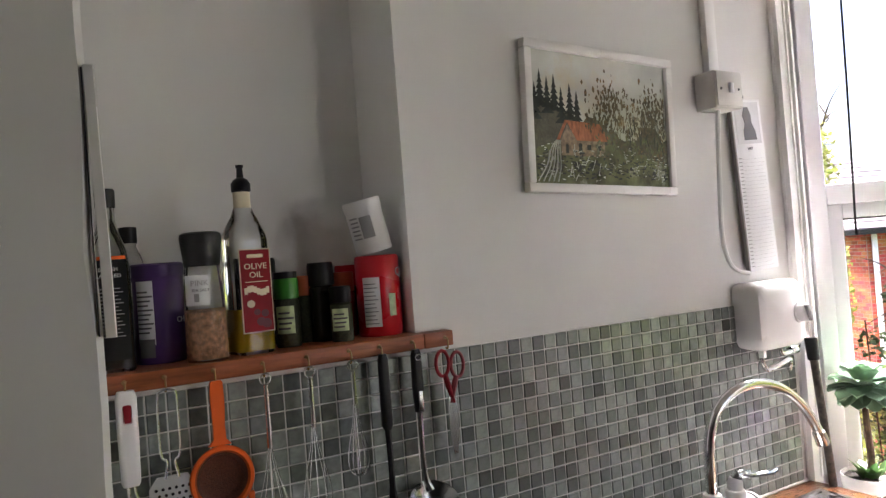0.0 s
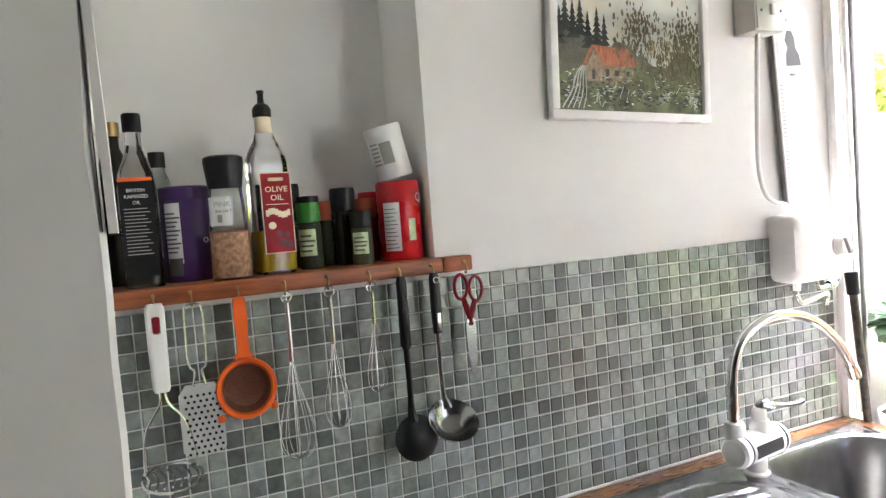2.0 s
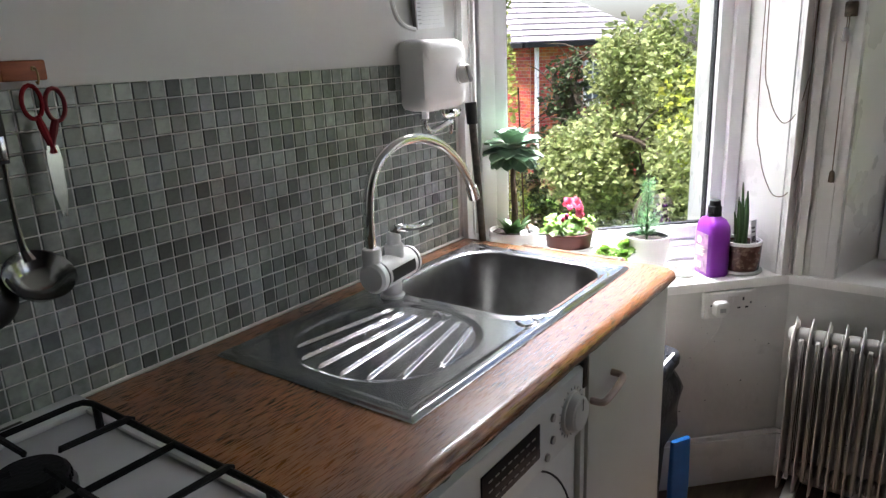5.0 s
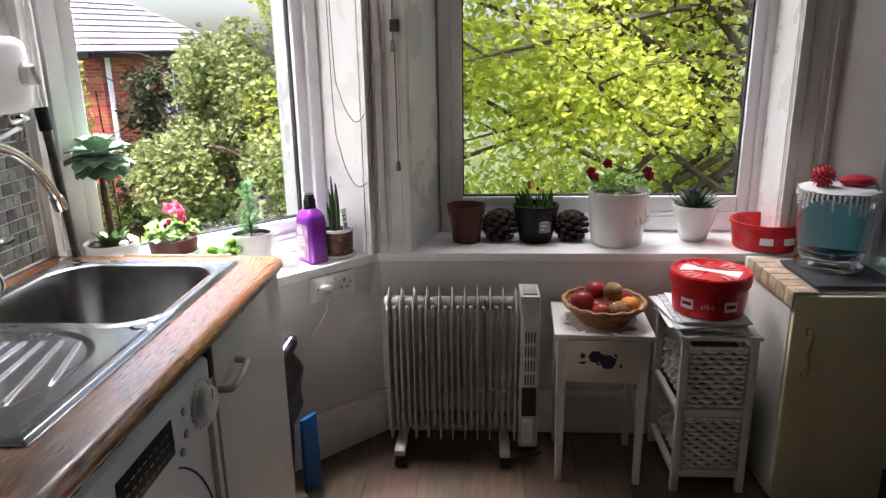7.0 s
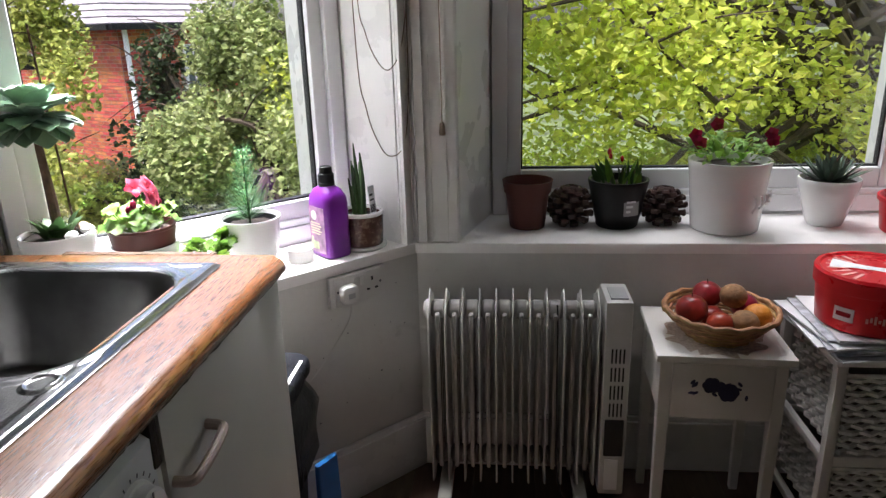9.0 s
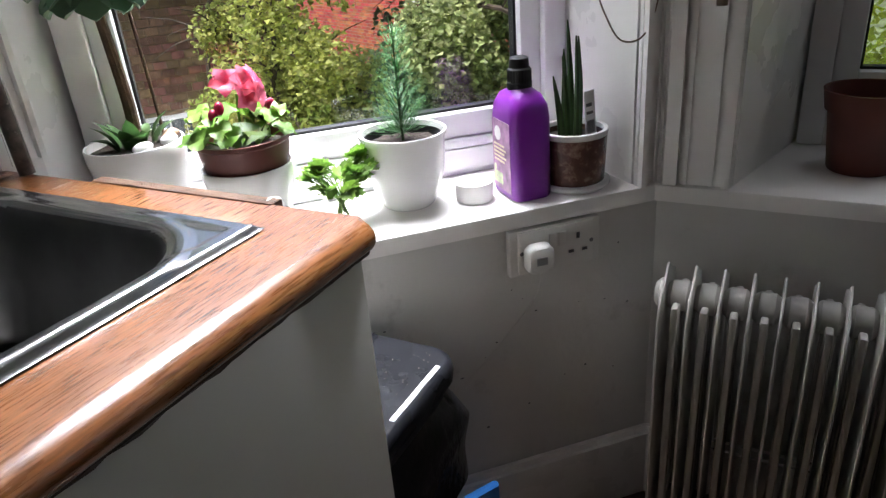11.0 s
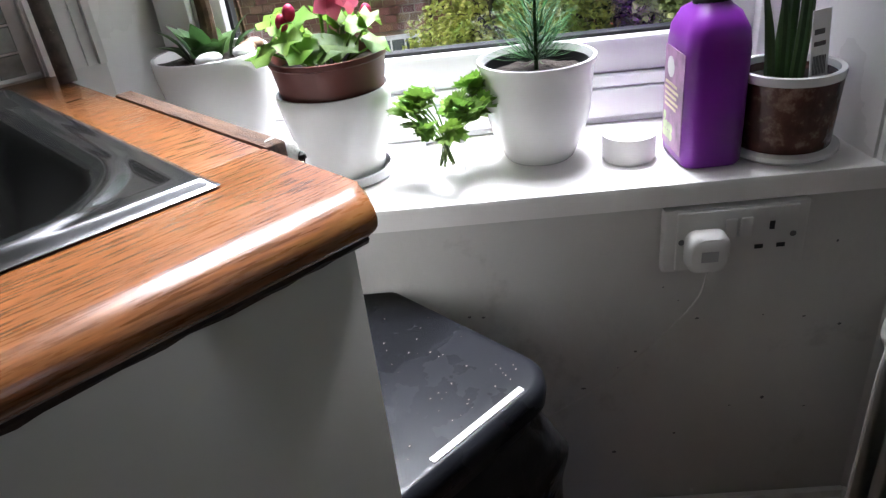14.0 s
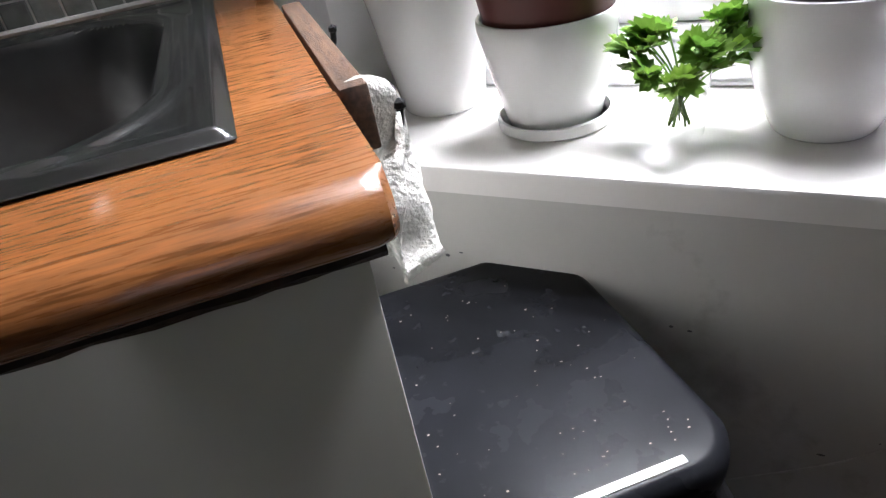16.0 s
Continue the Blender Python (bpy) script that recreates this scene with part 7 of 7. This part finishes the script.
def leaf_cloud(bm, blobs, count, size, seed, flat=0.5):
    """Loose leaves scattered through blobs (x, y, z, radius, squash)."""
    r = random.Random(seed)
    wsum = [q[3] ** 2 for q in blobs]
    for q in r.choices(blobs, wsum, k=count):
        d = Vector((r.gauss(0, 1), r.gauss(0, 1), r.gauss(0, 1))).normalized() * q[3] * (r.random() ** 0.45)
        c = Vector((q[0] + d.x, q[1] + d.y, q[2] + d.z * q[4]))
        s = size * r.uniform(0.55, 1.25)
        u = Vector((r.gauss(0, 1), r.gauss(0, 1), r.gauss(0, flat))).normalized()
        v = u.cross(Vector((r.gauss(0, 1), r.gauss(0, 1), r.gauss(0, 1)))).normalized()
        k = u.cross(v) * s * 0.22
        a = [c - u * s * 0.5, c - u * s * 0.12 + v * s * 0.42 + k, c + u * s * 0.6, c - u * s * 0.12 - v * s * 0.42 + k]
        f = [bm.verts.new(p) for p in a]
        bm.faces.new((f[0], f[1], f[2]))
        bm.faces.new((f[0], f[2], f[3]))
    return bm


def tree(name, label, base, trunk_top, limbs, blobs, leaves, size, leafm, seed, r0=0.16):
    ob = thing(name, base, label, "tree")
    base = Vector(base)
    r = random.Random(seed)
    t = B()
    top = Vector(trunk_top) - base
    tube(t, smooth_line([(0, 0, 0), top * 0.5 + Vector((0.15, 0.1, 0)), top], 5), [r0 * (1 - 0.6 * i / 10) for i in range(11)], 8)
    part("trunk", t, "bark", ob)
    for q in r.sample(blobs, min(limbs, len(blobs))):
        l = B()
        end = Vector(q[:3]) - base
        st = top * r.uniform(0.6, 1.0)
        mid = (st + end) / 2 + Vector((r.uniform(-.3, .3), r.uniform(-.3, .3), r.uniform(-.1, .3)))
        line = smooth_line([st, mid, end, end + (end - mid) * 0.5], 4)
        tube(l, line, [0.045 * (1 - 0.85 * i / (len(line) - 1)) for i in range(len(line))], 6)
        for k in range(7):
            p = line[r.randrange(3, len(line))]
            e = p + Vector((r.uniform(-.7, .7), r.uniform(-.7, .7), r.uniform(-.35, .45)))
            tube(l, smooth_line([p, (p + e) / 2 + Vector((0, 0, .06)), e], 3), [0.012, .011, .01, .008, .006, .005, .003], 5)
        part("limb", l, "bark", ob)
    c = leaf_cloud(B(), [(q[0] - base.x, q[1] - base.y, q[2] - base.z, q[3], q[4]) for q in blobs], leaves, size, seed)
    part("crown", c, leafm, ob, smooth=False)
    return ob


r = random.Random(21)
blobs = [(r.uniform(6.2, 8.6), r.uniform(-3.6, 2.3), r.uniform(-2.2, 3.6), r.uniform(0.5, 0.95), 0.7) for i in range(52)]
blobs += [(r.uniform(8.6, 9.6), r.uniform(-4.5, 3.0), r.uniform(-2.5, 4.2), 1.2, 0.8) for i in range(26)]
tree("lime_tree", "bright yellow-green leafy tree close outside the wide window", (8.3, -2.6, GZ), (8.0, -2.2, 1.6), 48, blobs, 105000, 0.075, "lime_leaf", 5, 0.2)

r = random.Random(31)
blobs = [(r.gauss(9.6, 0.12), r.gauss(5.05, 0.12 + 0.08 * (1.25 - z)), z, 0.22 + 0.75 * (1.3 - z) / 6, 0.9) for z in [1.25 - 0.16 * i for i in range(36)]]
tree("conifer_tree", "dark green conifer growing in the garden", (9.6, 5.15, GZ), (9.6, 5.15, 1.0), 8, blobs, 26000, 0.075, "conifer_leaf", 6)
r = random.Random(33)
blobs = [(r.uniform(8.3, 10.2), r.uniform(3.1, 4.6), r.uniform(-3.6, 1.3), r.uniform(0.35, 0.6), 0.9) for i in range(44)]
blobs += [(9.4, 3.9, 1.5, 0.3, 1.3), (9.6, 3.4, 1.75, 0.3, 1.4), (9.2, 4.3, 1.35, 0.3, 1.4), (9.9, 3.1, 1.6, 0.3, 1.3)]
tree("sycamore_sapling", "pale green leafy sycamore behind the window plants", (9.3, 3.9, GZ), (9.3, 3.9, 0.5), 14, blobs, 50000, 0.078, "shrub_leaf", 7, 0.1)
r = random.Random(35)
blobs = [(x, 5.6 + 2.2 * r.random() ** 1.2 + 0.6 * (x - 8.5), r.uniform(-3.6, 2.9), r.uniform(0.25, 0.5), 1.3) for x in [r.uniform(8.0, 9.2) for i in range(60)]]
tree("birch_sapling", "thin yellow-green sapling against a brick house", (8.5, 7.0, GZ), (8.5, 7.0, 1.2), 22, blobs, 44000, 0.07, "sapling_leaf", 8, 0.08)
r = random.Random(37)
blobs = [(r.uniform(6.6, 11.0), r.uniform(2.6, 5.6), r.uniform(-4.4, -1.6), r.uniform(0.5, 0.8), 0.7) for i in range(40)]
blobs += [(r.uniform(9.4, 11.4), r.uniform(5.0, 8.4), r.uniform(-3.6, -0.45), r.uniform(0.4, 0.6), 0.8) for i in range(40)]
tree("garden_shrub", "dense mixed shrubs below the bay window", (8.6, 4.2, GZ), (8.6, 4.2, -2.6), 8, blobs, 60000, 0.085, "shrub_leaf", 9, 0.07)


def brick_field(bm, o, u, n, w, h, bw, bh, holes=(), gap=0.012, relief=0.012):
    """Courses of bricks on an upright face: o corner, u along, n outward."""
    o, u, n = Vector(o), Vector(u), Vector(n)
    for j in range(int(h / bh)):
        x = -bw / 2 if j % 2 else 0.0
        while x < w:
            a, c = max(0, x), min(w, x + bw - gap)
            if c - a > 0.03 and not any(a < q[1] and c > q[0] and j * bh < q[3] and (j + 1) * bh > q[2] for q in holes):
                z = j * bh
                p = [o + u * a + n * relief + Vector((0, 0, z)), o + u * c + n * relief + Vector((0, 0, z)),
                     o + u * c + n * relief + Vector((0, 0, z + bh - gap)), o + u * a + n * relief + Vector((0, 0, z + bh - gap))]
                bm.faces.new([bm.verts.new(q) for q in p])
            x += bw
    return bm


def casement(ob, o, u, n, x, z, w, h, cols, rows, depth=0.05):
    """White casement window set in a facade."""
    o, u, n = Vector(o), Vector(u), Vector(n)
    m = Matrix((( u.x, n.x, 0, 0), (u.y, n.y, 0, 0), (0, 0, 1, 0), (0, 0, 0, 1)))
    m.translation = o + u * x + Vector((0, 0, z))
    f = B()
    for i in range(cols + 1):
        t = 0.06 if i in (0, cols) else 0.026
        c = w * i / cols
        box(f, c - t / 2, c + t / 2, 0.0, depth, 0, h, m=m)
    for j in range(rows + 1):
        t = 0.06 if j in (0, rows) else 0.024
        c = h * j / rows
        box(f, 0, w, 0.002, depth - 0.004, c - t / 2, c + t / 2, m=m)
    win = part("window", f, "upvc", ob, "white small-paned casement window", smooth=False)
    part("pane", box(B(), 0, w, 0.006, 0.014, 0, h, m=m), "glass_dark", win, smooth=False)


M["glass_dark"] = mat("dark_far_glass", (0.10, 0.12, 0.14), 0.06, var=0.3, scale=2)
M["mortar"] = mat("pale_mortar", (0.42, 0.36, 0.31), 0.9, var=0.1)
M["tilehung"] = mat("brown_hung_tile", (0.22, 0.12, 0.08), 0.8, var=0.2, scale=6, rnd=0.35)


def house(name, label, loc, rz, w, d, eave, ridge, wallm, wins, bands=()):
    """House with its corner at loc: front along local x, facing local -y."""
    ob = thing(name, loc, label, "house", rz=rz)
    part("wall", box(B(), 0, w, 0, d, 0, eave), "mortar", ob, smooth=False)
    hol = [(q[0], q[0] + q[2], q[1], q[1] + q[3]) for q in wins if q[6] == "front"]
    hol2 = [(q[0], q[0] + q[2], q[1], q[1] + q[3]) for q in wins if q[6] == "side"]
    bb = brick_field(B(), (0, 0, 0), (1, 0, 0), (0, -1, 0), w, eave, 0.235, 0.085, hol)
    brick_field(bb, (0, d, 0), (0, -1, 0), (-1, 0, 0), d, eave, 0.235, 0.085, hol2)
    tagged(part("brickwork", bb, wallm, ob, smooth=False), kind="stuff")
    rf = B()
    o = 0.35
    rx = min(w, d) / 2
    pts = [(-o, -o, eave), (w + o, -o, eave), (w + o, d + o, eave), (-o, d + o, eave), (rx, d / 2, ridge), (max(rx + 0.1, w - rx), d / 2, ridge)]
    v = [rf.verts.new(p) for p in pts]
    for q in ((0, 1, 5, 4), (1, 2, 5), (2, 3, 4, 5), (3, 0, 4), (3, 2, 1, 0)):
        rf.faces.new([v[i] for i in q])
    roof = part("roof", rf, "slate", ob, smooth=False)
    sl = B()
    n = 15
    for (a0, a1, b0, b1) in (((-o, -o), (w + o, -o), (rx, d / 2), (max(rx + .1, w - rx), d / 2)), ((-o, d + o), (-o, -o), (rx, d / 2), (rx, d / 2))):
        for j in range(n):
            f0, f1 = j / n, (j + 1) / n
            k = 26
            for i in range(k):
                q = []
                for fr, e in ((f0, 0.05), (f1, 0.02)):
                    l = Vector(a0).lerp(Vector(b0), fr)
                    rr = Vector(a1).lerp(Vector(b1), fr)
                    z = eave + (ridge - eave) * fr + e
                    q.append([(*(l.lerp(rr, (i + g) / k)), z) for g in (0.02, 0.98)])
                sl.faces.new([sl.verts.new(p) for p in (q[0][0], q[0][1], q[1][1], q[1][0])])
    tagged(part("slate", sl, "slate", roof, smooth=False), kind="stuff")
    gut = box(B(), -o - 0.06, w + o + 0.06, -o - 0.12, -o + 0.0, eave - 0.10, eave + 0.02)
    box(gut, -o - 0.12, -o, -o, d + o, eave - 0.10, eave + 0.02)
    part("gutter", gut, "black", ob, smooth=False)
    pipe = tube(B(), [(0.12, -0.10, eave - 0.1), (0.12, -0.10, 0)], 0.06, 8)
    part("downpipe", pipe, "upvc", ob, "white plastic downpipe")
    for x, z, ww, hh, c, rws, side in wins:
        if side == "front":
            casement(ob, (0, 0, 0), (1, 0, 0), (0, -1, 0), x, z, ww, hh, c, rws)
        else:
            casement(ob, (0, d, 0), (0, -1, 0), (-1, 0, 0), x, z, ww, hh, c, rws)
    return ob


house("brick_house", "red brick house with a grey hipped slate roof", (17.2, 9.9, GZ), -28, 3.6, 9.0, 6.1, 8.4, "brick",
      [(1.7, 4.5, 0.5, 1.1, 2, 2, "front")])
hb = house("buff_house", "buff brick house with white small-paned windows", (6.9, 10.6, GZ), -40, 4.5, 6.0, 5.6, 8.0, "render",
           [(1.3, 2.5, 1.6, 1.15, 8, 4, "front"), (3.4, 2.5, 0.8, 1.1, 4, 4, "front")])
th = brick_field(B(), (0, -0.05, 3.75), (1, 0, 0), (0, -1, 0), 4.4, 1.6, 0.17, 0.11)
tagged(part("hung_tiles", th, "tilehung", hb, "brown hung tiles between storeys", smooth=False), kind="stuff")
# ---------- pieces of walls and floors ----------
TP, TX0, TZ0 = 0.0316, 0.985, 0.903
backs = solid("tile_splashback", box(B(), 0.972, 2.735, 2.1955, 2.2005, 0.90, 1.4075), "grout", "grey-green mosaic tiled splashback with white grout", "splashback", kind="structure", smooth=False)


def mosaic(bm, x, z):
    s = TP - 0.0024
    v = [bm.verts.new(p) for p in ((x, 0, z), (x + s, 0, z), (x + s, 0, z + s), (x, 0, z + s))]
    e = 0.0014
    w = [bm.verts.new(p) for p in ((x + e, -0.0022, z + e), (x + s - e, -0.0022, z + e), (x + s - e, -0.0022, z + s - e), (x + e, -0.0022, z + s - e))]
    bm.faces.new(w)
    for i in range(4):
        bm.faces.new((v[i], v[(i + 1) % 4], w[(i + 1) % 4], w[i]))


tb = B()
mosaic(tb, 0, 0)
tme = bpy.data.meshes.new("tile")
bmesh.ops.recalc_face_normals(tb, faces=tb.faces[:])
tb.to_mesh(tme)
tb.free()
tme.materials.append(M["tile"])
rest, count = B(), 0
NXT, NZT = int((2.737 - TX0) / TP), 16
for i in range(NXT):
    for j in range(NZT):
        x, z = TX0 + i * TP, TZ0 + j * TP
        if 1.62 < x < 2.23 and count < 300:
            t = new("tile", tme)
            t.location = (x, 2.1955, z)
            t.parent = backs
            count += 1
        else:
            mosaic(rest, x, z)
bmesh.ops.recalc_face_normals(rest, faces=rest.faces[:])
for v in rest.verts:
    v.co.y += 2.1955
tagged(part("tiles", rest, "tile", backs, smooth=False), kind="stuff")
seal = tube(B(), [(0.98, 2.193, 0.9035), (2.735, 2.193, 0.9035)], 0.004, 6)
part("sealant", seal, "grout", backs, "white sealant bead")

# floor planks
fl = bpy.data.objects["floor"]
pm = {}
k = 0
for i in range(24):
    y = -1.98 + i * 0.18
    x = -1.0 - (0.55 if i % 2 else 0)
    while x < 3.55:
        a, c = max(-0.995, x), min(3.55, x + 1.1)
        if c - a > 0.05:
            key = round(c - a, 2)
            if key not in pm:
                q = box(B(), 0, c - a - 0.003, 0, 0.177, -0.004, 0.0, 0.0012, 1)
                me = bpy.data.meshes.new("plank")
                q.to_mesh(me)
                q.free()
                me.materials.append(M["floor"])
                pm[key] = me
            p = new("plank", pm[key])
            p.location = (a, y, 0)
            p.parent = fl
        x += 1.1
